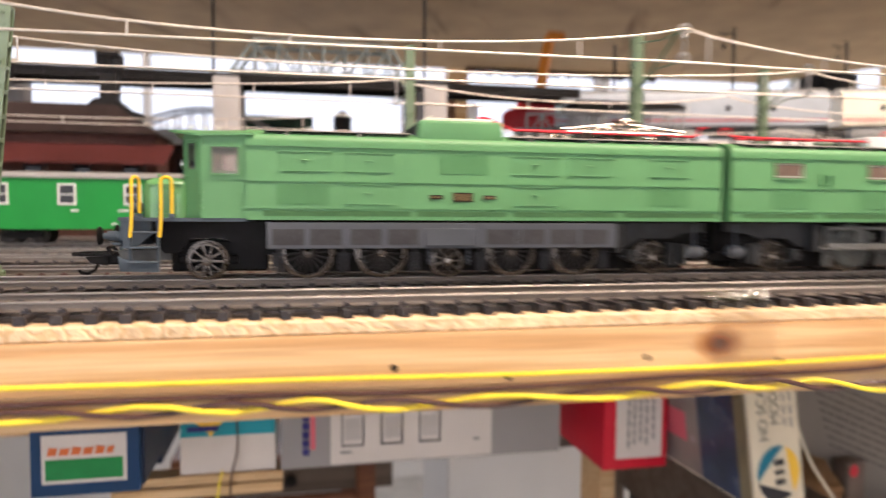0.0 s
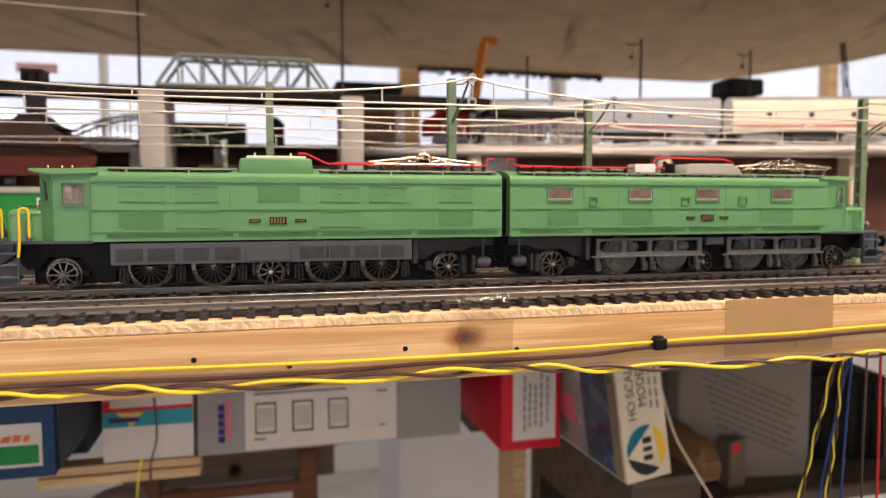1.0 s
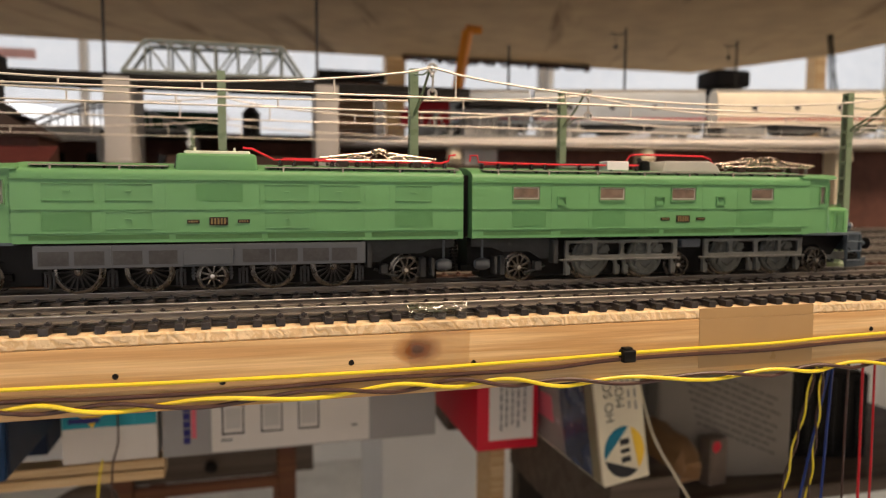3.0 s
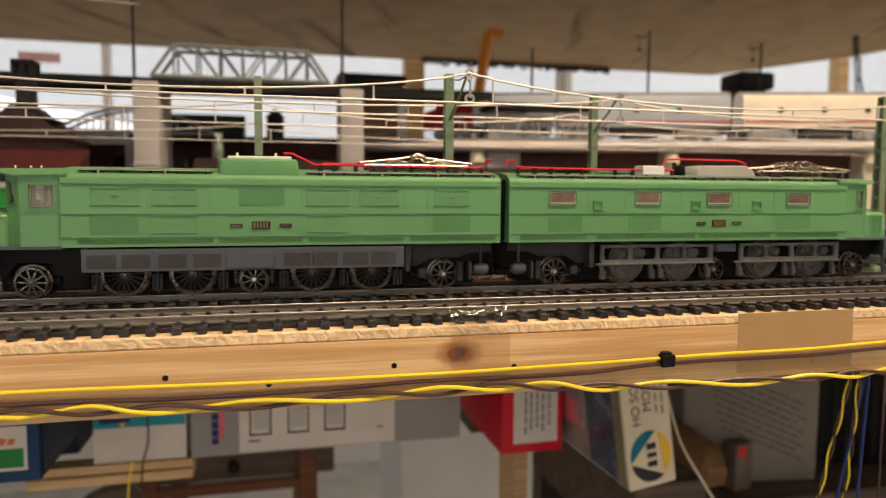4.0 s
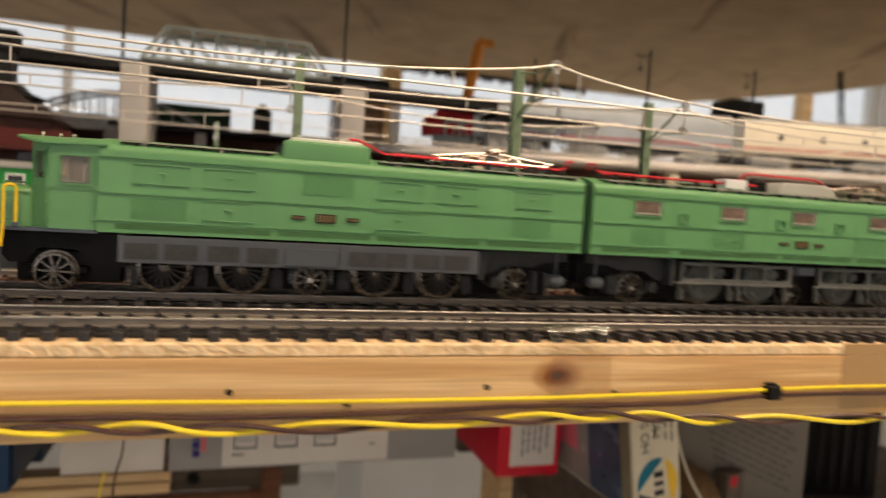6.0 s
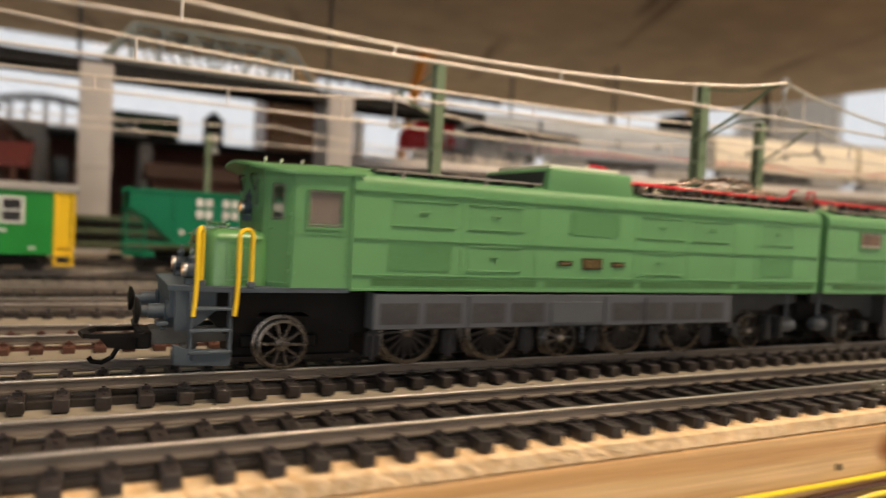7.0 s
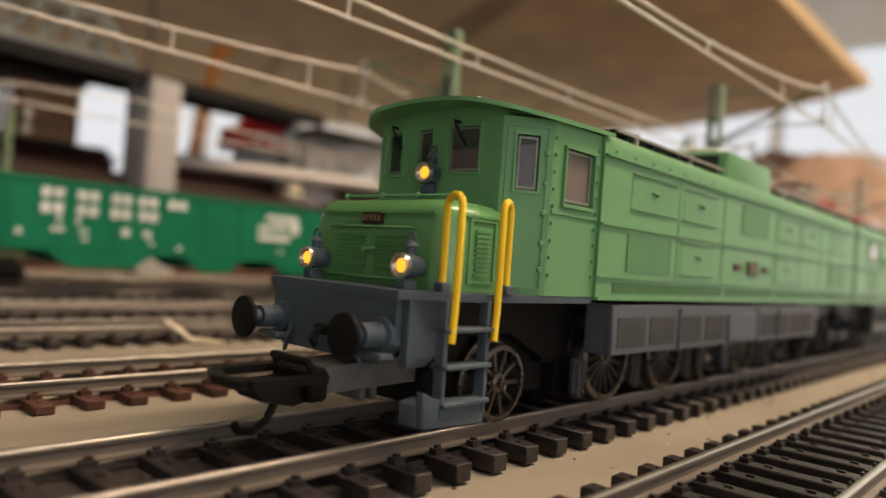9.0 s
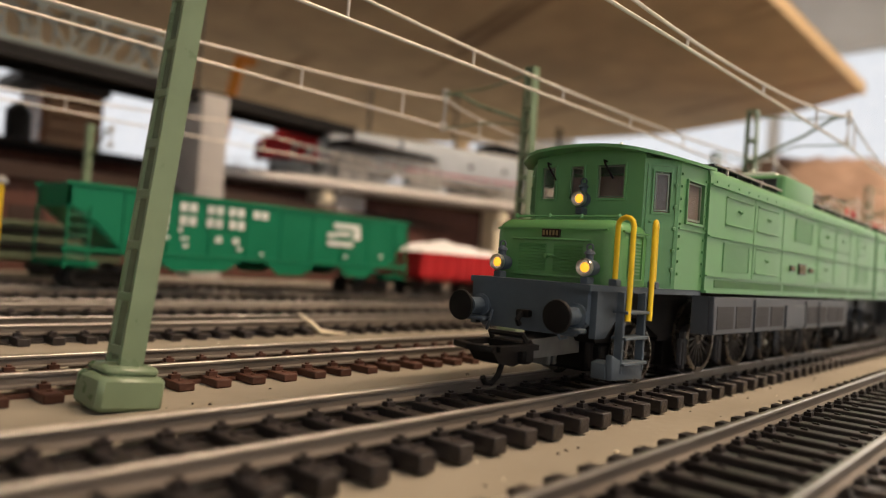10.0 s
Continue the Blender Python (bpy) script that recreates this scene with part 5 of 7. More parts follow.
# front half: skirt with grilles
bm = bmesh.new()
for s in (-1, 1):
    y0, y1 = sorted((s * 15.9, s * 17.1))
    box(bm, -146.6, -37.3, y0, y1, 14.5, 22.3, 0.2)
for s in (-1, 1):
    box(bm, -146.6, -145.6, min(s * 12.4, s * 15.9), max(s * 12.4, s * 15.9), 14.5, 22.3)
    box(bm, -38.3, -37.3, min(s * 12.4, s * 15.9), max(s * 12.4, s * 15.9), 14.5, 22.3)
skirt = part("side_skirt", bm, SKIRT_GREY, loco, "grey side skirt with eight grilles")
for x0 in (-145.0, -134.2, -122.4, -111.2, -80.6, -70.9, -59.8, -49.6):
    for s in (-1, 1):
        y0, y1 = sorted((s * 17.1, s * 17.2))
        bm = bmesh.new()
        box(bm, x0, x0 + 9.2, y0, y1, 15.6, 20.3)
        y0, y1 = sorted((s * 17.1, s * 17.24))
        for i in range(6):
            box(bm, x0 + 0.2, x0 + 9.0, y0, y1, 15.9 + i * 0.75, 16.15 + i * 0.75)
        part("grille", bm, MESH_DARK, skirt, "dark mesh grille")
for s in (-1, 1):
    y0, y1 = sorted((s * 17.1, s * 17.5))
    bm = bmesh.new(); box(bm, -100.2, -84.0, y0, y1, 15.2, 20.6, 0.15)
    part("skirt_plate", bm, SKIRT_GREY, skirt)
    for x in (-123.3, -83.3, -69.6):
        bm = bmesh.new(); box(bm, x, x + 0.35, y0, y1, 14.8, 21.8)
        part("skirt_strap", bm, SKIRT_GREY, skirt)

# inner frames, brake gear and under-floor boxes
for xa, xb in ((-150, -1.5), (FLIP + 1.5, FLIP + 150)):
    bm = bmesh.new(); box(bm, xa, xb, -7.0, 7.0, 12.2, 22.8); box(bm, xa + 6, xb - 6, -5.5, 5.5, 6.6, 12.2)
    part("inner_frame", bm, BLACK, loco)
for x in (-124, -101.8, -80.6, -58.8, -143.5, -38.5):
    for s in (-1, 1):
        y = s * 9.6
        bm = bmesh.new()
        box(bm, x - 0.5, x + 0.5, y - 0.6, y + 0.6, 6.6, 14.6, 0.15)
        box(bm, x - 1.7, x + 1.7, y - 0.5, y + 0.5, 12.0, 12.9, 0.15)
        box(bm, x - 1.7, x - 0.9, y - 0.5, y + 0.5, 7.4, 12.4, 0.15)
        box(bm, x + 0.9, x + 1.7, y - 0.5, y + 0.5, 7.4, 12.4, 0.15)
        part("brake_hanger", bm, MESH_DARK, loco, "grey brake blocks on a hanger")
bm = bmesh.new()
for x in (-97.5, -84.8):
    tube(bm, [(x, -10.5, 9), (x, -10.5, 14.4)], 0.42, 8)
    for z in (10, 11.2, 12.4):
        lathe(bm, [(0.4, 0), (0.75, 0.15), (0.75, 0.55), (0.4, 0.7)], (x, -10.5, z), "z", 10)
part("spring_rod", bm, SKIRT_GREY, loco)


def rear_gear(flip):
    P = lambda name, bm, m, label="": part(name, bm, m, loco, label, flip)
    bm = bmesh.new()
    for s in (-1, 1):
        y0, y1 = sorted((s * 10.2, s * 11.6))
        prism(bm, [(-37, 22.4), (-2, 22.4), (-2, 19.4), (-11, 18.8), (-15, 17.2), (-26, 17.2), (-31, 14.2), (-37, 14.2)], "y", y0, y1)
        box(bm, -36.6, -34.6, min(s * 10.5, s * 15.8), max(s * 10.5, s * 15.8), 12.6, 22.2, 0.2)
        box(bm, -31, -28, min(s * 9.5, s * 12.8), max(s * 9.5, s * 12.8), 9.6, 13.4, 0.3)
        tube(bm, [(-33, s * 10.6, 11.4), (-26.6, s * 10.6, 9.0), (-24, s * 10.6, 8.6)], 0.6, 6)
        tube(bm, [(-16, s * 10.8, 8.6), (-13.8, s * 10.8, 8.2), (-13.8, s * 10.8, 15)], 0.7, 6)
        box(bm, -15.6, -13.2, min(s * 9, s * 12.4), max(s * 9, s * 12.4), 8.0, 15.6, 0.4)
        box(bm, -11.6, -10.4, min(s * 9, s * 14.4), max(s * 9, s * 14.4), 8.6, 15.4, 0.3)
    P("rear_frame", bm, FRAME_DARK, "grimy dark rear truck frame")
    for s in (-1, 1):
        bm = bmesh.new()
        lathe(bm, [(0.01, -3.4), (1.7, -2.9), (2.3, -1.4), (2.3, 1.4), (1.7, 2.9), (0.01, 3.4)], (-6.2, s * 11.5, 12.6), "x", 16)
        tube(bm, [(-6.2, s * 11.5, 14), (-6.2, s * 11.5, 22)], 0.5, 6)
        P("air_tank", bm, SKIRT_GREY, "grey air tank")
    bm = bmesh.new()
    for k in range(7):
        ring(bm, [(1.1, -0.3), (1.7, -0.3), (1.7, 0.3), (1.1, 0.3)], (-1.0, -8, 11 + k * 1.35), "z", 12)
    tube(bm, [(-1.0, -8, 10), (-1.0, -8, 21)], 0.6, 6)
    box(bm, -9, 1.2, -6, 6, 9.2, 12, 0.4)
    P("jumper_gear", bm, BLACK)


rear_gear(None)
rear_gear(FLIP)

# the dark bellows between the halves
bm = bmesh.new()
for k in range(4):
    x = 0.1 + k * 0.75
    box(bm, x, x + 0.55, -13.5, 13.5, 23.4, 47.0, 0.15)
part("gangway_bellows", bm, BLACK, loco, "black gangway bellows")

# rear half: two outside frames with windowed sides, and the drive covers behind them
for xa, xb, cells in ((43.6, 94.6, ((45.0, 55.6), (57.6, 68.2), (69.8, 80.4), (82.0, 92.6))), (107.6, 157.5, ((109.4, 119.8), (121.4, 132.6), (134.4, 144.6), (146.2, 155.2)))):
    for s in (-1, 1):
        bm = bmesh.new()
        y0, y1 = sorted((s * 13.0, s * 14.2))
        box(bm, xa, xb, y0, y1, 20.2, 21.4, 0.15)
        box(bm, xa, xb, y0, y1, 13.9, 15.4, 0.15)
        edges = [xa] + [x for c in cells for x in c] + [xb]
        for q0, q1 in zip(edges[::2], edges[1::2]):
            box(bm, q0, q1, y0, y1, 15.2, 20.4)
        for q0, q1 in cells:
            for x, d in ((q0, 1), (q1, -1)):
                for z, e in ((15.4, 1), (20.2, -1)):
                    prism(bm, [(x - 0.05 * d, z - 0.05 * e), (x + 1.0 * d, z - 0.05 * e), (x + 0.3 * d, z + 0.3 * e), (x - 0.05 * d, z + 1.0 * e)], "y", y0 + 0.02, y1 - 0.02)
        yb, yc = sorted((s * 13.6, s * 15.0))
        box(bm, xa - 2.5, xb + 1.0, yb, yc, 13.3, 13.95, 0.1)
        outer = part("outside_frame", bm, FRAME_LIGHT, loco, "grey outside frame with four windowed bays")
        for x in [xa + 0.6, xb - 2.0] + [(cells[1][1] + cells[2][0]) / 2 - 2.6, (cells[1][1] + cells[2][0]) / 2 + 1.4]:
            bm = bmesh.new()
            prism(bm, [(x - 0.4, 13.4), (x + 0.9, 13.4), (x + 1.9, 7.6), (x + 0.6, 7.2)], "y", *sorted((s * 11.4, s * 12.8)))
            box(bm, x + 0.2, x + 2.6, min(s * 10.6, s * 12.6), max(s * 10.6, s * 12.6), 7.4, 11.0, 0.3)
            part("brake_hanger", bm, FRAME_LIGHT, outer)
        for q0, q1 in (cells[0], cells[2]):
            x = q0 + 11.0
            bm = bmesh.new()
            lathe(bm, [(8.0, s * 10.6), (8.0, s * 11.8), (7.4, s * 12.3), (6.2, s * 12.3), (6.0, s * 12.0), (0.01, s * 12.0)], (x, 0, 14.4), "y", 28)
            for v in bm.verts:
                v.co.z = max(v.co.z, 6.6)
            y2, y3 = sorted((s * 11.9, s * 12.9))
            prism(bm, [(x - 7.2, 16.4), (x - 5.4, 19.6), (x - 1.6, 19.8), (x - 0.8, 17.6), (x - 3.0, 15.8)], "y", y2, y3)
            prism(bm, [(x + 1.4, 17.0), (x + 3.0, 19.9), (x + 7.0, 19.4), (x + 8.2, 17.2), (x + 4.6, 15.6)], "y", y2, y3)
            prism(bm, [(x - 4.6, 12.8), (x + 3.6, 13.2), (x + 5.4, 10.8), (x + 2.2, 8.2), (x - 2.6, 8.4), (x - 5.2, 10.6)], "y", y2, y3 - 0.2)
            prism(bm, [(x - 6.2, 17.2), (x - 5.8, 16.4), (x + 1.8, 13.2), (x + 1.8, 14.2)], "y", *sorted((s * 12.6, s * 13.4)))
            prism(bm, [(x + 2.6, 17.4), (x + 3.0, 16.6), (x + 7.6, 18.6), (x + 7.0, 19.2)], "y", *sorted((s * 12.6, s * 13.3)))
            lathe(bm, [(1.7, s * 12.0), (1.5, s * 13.3), (0.7, s * 13.6), (0.01, s * 13.6)], (x - 3.2, 0, 17.9), "y", 14)
            lathe(bm, [(1.4, s * 12.0), (1.3, s * 13.2), (0.01, s * 13.3)], (x + 5.0, 0, 17.9), "y", 12)
            tube(bm, [(x - 2.8, s * 12.9, 11.6), (x, s * 13.0, 9.6), (x + 2.6, s * 12.9, 11.9)], 0.35, 6)
            for a in range(9):
                b = 3.5 + a * 0.28
                lathe(bm, [(0.3, s * 12.2), (0.25, s * 12.6), (0.01, s * 12.65)], (x + 6.8 * math.cos(b), 0, 14.4 + 6.8 * math.sin(b)), "y", 6)
            part("drive_cover", bm, CAST_GREY, outer, "worn grey cast drive cover")
for y0, y1 in ((-14.6, -11), (11, 14.6)):
    bm = bmesh.new(); box(bm, 96.5, 105.5, y0, y1, 18.0, 21.4, 0.3)
    part("equipment_box", bm, SKIRT_GREY, loco)

# ---- overhead line ----
def catenary_mast(x, y, top, reach, z_arm=None, label="grey-green lattice catenary mast on a block base", base_on=True, tilt=None):
    """Two channel legs with cross battens on a stepped base; reach: where the wire hangs, in mm from the mast along y."""
    m = thing("catenary_mast", label, "catenary mast", "overhead line masts", at=(x, y, 0))
    if tilt:
        m.matrix_world = pose(x * MM, y * MM, 0, tilt[0], tilt[1], 0)
    bm = bmesh.new()
    w0, w1 = 4.4, 3.2
    for s in (-1, 1):
        prism(bm, [(s * w0 / 2 - 0.35, 4.0), (s * w0 / 2 + 0.45, 4.0), (s * w1 / 2 + 0.4, top), (s * w1 / 2 - 0.3, top)], "x", -1.8, 1.8)
    part("post", bm, MAST, m)
    # thin liners put the channel's inner shade into a darker colour
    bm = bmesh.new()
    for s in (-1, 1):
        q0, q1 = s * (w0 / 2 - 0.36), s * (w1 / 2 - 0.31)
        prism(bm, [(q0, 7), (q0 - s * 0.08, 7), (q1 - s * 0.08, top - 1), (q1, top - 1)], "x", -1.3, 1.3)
    part("recess", bm, MAST_DARK, m, "channel's inner face, darkened to carry its shade")
    bm = bmesh.new()
    n = int((top - 8) / 8.0)
    for i in range(n):
        z = 8 + i * 8.0
        h = (w0 + (w1 - w0) * z / top) / 2 - 0.2
        for s in (-1, 1):
            box(bm, min(s * 1.3, s * 1.9), max(s * 1.3, s * 1.9), -h - 0.3, h + 0.3, z, z + 1.35, 0.1)
    box(bm, -1.5, 1.5, -w1 / 2, w1 / 2, top - 0.8, top)
    part("lattice_batten", bm, MAST, m)
    if base_on:
        bm = bmesh.new()
        box(bm, -5.0, 5.0, -4.6, 4.6, 0, 5.2, 0.7)
        box(bm, -4.0, 4.0, -3.8, 3.8, 5.0, 6.6, 0.6)
        part("base", bm, MAST, m)
    d = 1 if reach > 0 else -1
    zt = top - 5
    bm = bmesh.new()
    tube(bm, [(0, d * 1.5, top - 19), (0, reach * 0.55, zt - 6.5), (0, reach * 0.85, zt - 0.6), (0, reach, zt)], 0.55, 8)
    tube(bm, [(0, d * 1.5, top - 2.5), (0, reach * 0.55, zt - 0.2), (0, reach, zt)], 0.33, 6)
    tube(bm, [(0, d * 1.5, top - 20), (0, reach * 0.5, 77.6), (0, reach * 1.02, 77.0)], 0.3, 6)
    part("cantilever_arm", bm, MAST, m, "thin grey-green cantilever arm")
    bm = bmesh.new()
    ring(bm, [(1.1, -0.4), (2.0, -0.4), (2.0, 0.4), (1.1, 0.4)], (0, reach, zt), "y", 16)
    ring(bm, [(1.1, -0.4), (2.0, -0.4), (2.0, 0.4), (1.1, 0.4)], (0, reach, 78.0), "y", 16)
    tube(bm, [(0, reach, zt - 1.2), (0.3, reach, zt - 5), (0, reach, 78.4)], 0.45, 6)
    lathe(bm, [(0.4, 0), (0.9, 0.4), (0.9, 1.2), (0.4, 1.6)], (0, reach, zt - 3.4), "z", 10)
    part("wire_hanger", bm, STEEL, m, "bright metal wire hanger")
    return m


def catenary_span(xa, ya, xb, yb, za=87.6, zc=76.4, sag=9.0, n=5, r=0.42, phase=0.5, label="copper-beige wire span with droppers between two masts"):
    """Messenger wire hanging in a bow over a straight contact wire, tied by droppers."""
    t = thing("catenary_wire", label, "overhead wire", "overhead wire spans", at=(0, 0, 0))
    P = lambda u: (xa + (xb - xa) * u, ya + (yb - ya) * u)
    zm = lambda u: za - sag * (1 - (2 * u - 1) ** 2) ** 0.8
    bm = bmesh.new()
    tube(bm, [(*P(k / 22), zm(k / 22)) for k in range(23)], r, 6)
    part("messenger_wire", bm, CAT_WIRE, t)
    bm = bmesh.new()
    tube(bm, [(*P(k / 8), zc) for k in range(9)], r, 6)
    part("contact_wire", bm, CAT_WIRE, t)
    for k in range(n):
        u = (k + phase) / n
        x, y = P(u)
        bm = bmesh.new()
        tube(bm, [(x, y, zc), (x, y, zm(u))], r * 0.85, 6)
        part("dropper", bm, CAT_WIRE, t)
    return t


for x, y in ((-5.5, 24.5), (227, 30), (459, 30)):
    catenary_mast(x, y, 92.5, -33, label="tall grey-green lattice catenary mast beside the locomotive's track")
catenary_mast(-236.3, 36, 93, -38, label="leaning grey-green lattice catenary mast on a block base", tilt=(0, 5.8))
for x, reach in ((86, -30), (271, -29)):
    catenary_mast(x, 74, 94, reach)
catenary_mast(-85.5, 72.5, 95.5, 40.5)
catenary_mast(-122, 362, 92, -30, label="short dark green lattice mast behind the freight wagons")
KN = [(-469, -3), (-237, -2), (-5.5, -8.8), (227, -3), (459, -3)]
for (xa, ya), (xb, yb) in zip(KN, KN[1:]):
    catenary_span(xa, ya, xb, yb, phase=0.2)
KN = [(-586, 52), (-250, 50.5), (86, 44), (271, 45), (449, 44)]
for (xa, ya), (xb, yb) in zip(KN, KN[1:]):
    catenary_span(xa, ya, xb, yb, za=87.8, zc=77.0, sag=7.2, n=round(abs(xb - xa) / 42))
KN = [(-440, 118), (-85.5, 113), (94, 116), (270, 116), (449, 117)]
for (xa, ya), (xb, yb) in zip(KN, KN[1:]):
    catenary_span(xa, ya, xb, yb, za=88.6, zc=77.5, sag=7.2, n=round(abs(xb - xa) / 44))
KN = [(-440, 245), (-104, 245), (232, 246), (449, 245)]
for (xa, ya), (xb, yb) in zip(KN, KN[1:]):
    catenary_span(xa, ya, xb, yb, za=88, zc=77.5, sag=7, n=7, r=0.4)
# a thin wire running along under the upper shelf
t = thing("hanging_wire", "thin pale wire strung high along the layout", "wire")
bm = bmesh.new(); tube(bm, [(-700, 330, 200), (-400, 340, 197), (-184, 365, 196)], 0.5, 6)
part("strand", bm, CAT_WIRE, t)

# ---- wagons on the back track ----
def bogie(bm_name, x, y, parent, material=BLACK):
    bm = bmesh.new()
    for s in (-1, 1):
        yy = y + s * 10.6
        prism(bm, [(x - 11, 8.2), (x - 11, 10.6), (x - 6, 11.6), (x + 6, 11.6), (x + 11, 10.6), (x + 11, 8.2), (x + 6, 7.4), (x - 6, 7.4)], "y", yy - 0.9, yy + 0.9)
    box(bm, x - 3, x + 3, y - 10, y + 10, 8.6, 12, 0.3)
    b = part("truck_frame", bm, material, parent)
    for dx in (-8.5, 8.5):
        bm = bmesh.new()
        for s in (-1, 1):
            lathe(bm, [(1.2, s * 9.8), (4.6, s * 9.6), (4.9, s * 9.0), (4.9, s * 8.0), (5.4, s * 7.8), (5.4, s * 7.3), (1.5, s * 7.2)], (x + dx, y, 9.2), "y", 20)
        tube(bm, [(x + dx, y - 9, 9.2), (x + dx, y + 9, 9.2)], 0.8, 8)
        part("wheelset", bm, WHEEL_DARK, b)


WY = 240.0
FY = WY - 17.5
hop = thing("hopper_wagon", "teal green open hopper wagon with white lettering bars", "freight wagon", "freight wagons on the back track", at=(0, 0, 0))
bm = bmesh.new()
side = [(-180, 46.6), (8, 46.6), (8, 38), (-6, 21), (-14, 20), (-22, 14), (-36, 14), (-45, 21), (-56, 21), (-66, 13.4), (-80, 13.4), (-90, 20.5), (-100, 20.5), (-110, 14), (-124, 13.4), (-135, 13.4), (-146, 20.5), (-158, 21), (-172, 35), (-180, 38)]
for y0, y1 in ((FY, FY + 1.2), (WY + 16.3, WY + 17.5)):
    prism(bm, side, "y", y0, y1)
box(bm, -180, -178.6, FY, WY + 17.5, 37, 46.6)
box(bm, 6.6, 8, FY, WY + 17.5, 37, 46.6)
prism(bm, [(-178, 37), (-158, 21), (-14, 20), (7, 37), (7, 38), (-178, 38)], "y", FY + 1.2, WY + 16.3)
part("body", bm, BN_GREEN, hop)
bm = bmesh.new()
box(bm, -181, 9, FY - 0.7, FY + 0.1, 45.6, 47.4, 0.2)
box(bm, -181, 9, WY + 17.4, WY + 18.2, 45.6, 47.4, 0.2)
box(bm, -181, 9, FY - 0.5, FY + 0.1, 19.6, 21.2, 0.2)
for x in np.arange(-158, 0, 19.3):
    box(bm, x, x + 1.1, FY - 0.55, FY, 21, 45.6)
part("side_rib", bm, BN_GREEN, hop)
for s, x in ((1, -180), (-1, 8)):
    bm = bmesh.new()
    for z in (18, 22, 26, 30, 34):
        tube(bm, [(x, FY, z), (x + s * 9, FY, z)], 0.4, 6)
    for dx in (0.4, 9):
        tube(bm, [(x + s * dx, FY, 13), (x + s * dx, FY, 38)], 0.5, 6)
    tube(bm, [(x, WY + 16, 13), (x, WY + 16, 38)], 0.6, 6)
    box(bm, min(x, x + s * 14), max(x, x + s * 14), FY + 2, WY + 15, 13.5, 16, 0.2)
    part("end_ladder", bm, BN_GREEN, hop)
    bm = bmesh.new()
    box(bm, min(x, x - s * 7), max(x, x - s * 7), WY - 2, WY + 2, 10.5, 13, 0.3)
    part("knuckle_coupler", bm, BLACK, hop)
bogie("", -161, WY, hop)
bogie("", -11, WY, hop)
# lettering shown as white bars in its letter groups
bm = bmesh.new()
rng = random.Random(5)
for row, (z0, z1, groups) in enumerate(((39.6, 44.4, ((-147, 2), (-134, 2), (-121, 2), (-110, 2), (-97, 2))), (33.6, 38.6, ((-147, 2), (-134, 2), (-121, 2), (-109.5, 2))))):
    for x, k in groups:
        for i in range(k):
            xa = x + i * 4.5
            box(bm, xa, xa + 3.5, FY - 0.75, FY - 0.5, z0 + 0.3, z1 - 0.6)
tagged(part("lettering", bm, WHITE, hop, "white lettering bars"), kind="stuff")
bm = bmesh.new()
for x, z, w, h in ((-141, 30.5, 1.6, 2.2), (-134, 30.5, 1.6, 2.2), (-143, 27.2, 5, 1.5), (-133, 27.4, 4, 1.2), (-131.5, 24, 2.4, 1.6), (-155, 25, 2.4, 2.4), (-116, 27, 3.2, 3), (-107, 27, 3, 3), (-104.5, 24, 2.2, 1.6), (-92, 22.6, 2, 1.4), (-40, 24, 2.4, 1.6), (-14, 25, 2, 2.2)):
    box(bm, x, x + w, FY - 0.75, FY - 0.5, z, z + h)
tagged(part("lettering", bm, WHITE, hop, "small white lettering bars"), kind="stuff")
bm = bmesh.new()
for q in ((-48, -30, 39.6, 42.4), (-52, -46, 34.4, 37), (-52, -34, 30.0, 32.8), (-34, -29, 34, 39.6), (-46, -36, 35.4, 38)):
    box(bm, q[0], q[1], FY - 0.75, FY - 0.5, q[2], q[3])
part("emblem", bm, WHITE, hop, "white emblem of plain bars")

cab = thing("caboose", "bright green caboose with a yellow end platform", "freight wagon", "freight wagons on the back track")
bm = bmesh.new()
prism(bm, [(FY, 13), (FY, 43), (FY + 6, 45.4), (WY, 46.2), (WY + 11.5, 45.4), (WY + 17.5, 43), (WY + 17.5, 13)], "x", -318, -211)
part("body", bm, CAB_GREEN, cab)
bm = bmesh.new()
prism(bm, [(FY - 1.2, 43), (FY - 1.2, 44), (FY + 6, 46.4), (WY, 47.2), (WY + 11.5, 46.4), (WY + 18.7, 44), (WY + 18.7, 43), (WY, 45.8)], "x", -330, -201)
part("roof", bm, GREY_GIRDER, cab, "grey weathered roof")
bm = bmesh.new()
box(bm, -211, -204, FY, FY + 1, 16, 43)
for x in (-210.2, -203):
    tube(bm, [(x, FY, 8), (x, FY, 43)], 0.7, 6)
for z in (8, 12.5, 17):
    box(bm, -210, -203, FY - 0.8, FY + 3, z, z + 0.8)
for z in (24, 30):
    tube(bm, [(-203, FY, z), (-203, WY + 17, z)], 0.5, 6)
tube(bm, [(-203, WY + 17, 13), (-203, WY + 17, 43)], 0.7, 6)
box(bm, -211, -202.4, FY, WY + 17.5, 13, 15)
part("end_platform", bm, YELLOW_PAINT, cab, "yellow end platform with steps and rails")
for x0 in (-304, -268, -232):
    bm = bmesh.new(); box(bm, x0, x0 + 8, FY - 0.25, FY, 28, 39)
    w = part("window", bm, GLASS_DARK, cab)
    bm = bmesh.new()
    for q in ((x0 - 1, x0 + 9, 38.6, 39.8), (x0 - 1, x0 + 9, 27.2, 28.4), (x0 - 1, x0 + 0.2, 28.4, 38.6), (x0 + 7.8, x0 + 9, 28.4, 38.6), (x0, x0 + 8, 33, 33.8)):
        box(bm, q[0], q[1], FY - 0.6, FY, q[2], q[3])
    part("window_frame", bm, WHITE, w, "white window frame")
bm = bmesh.new()
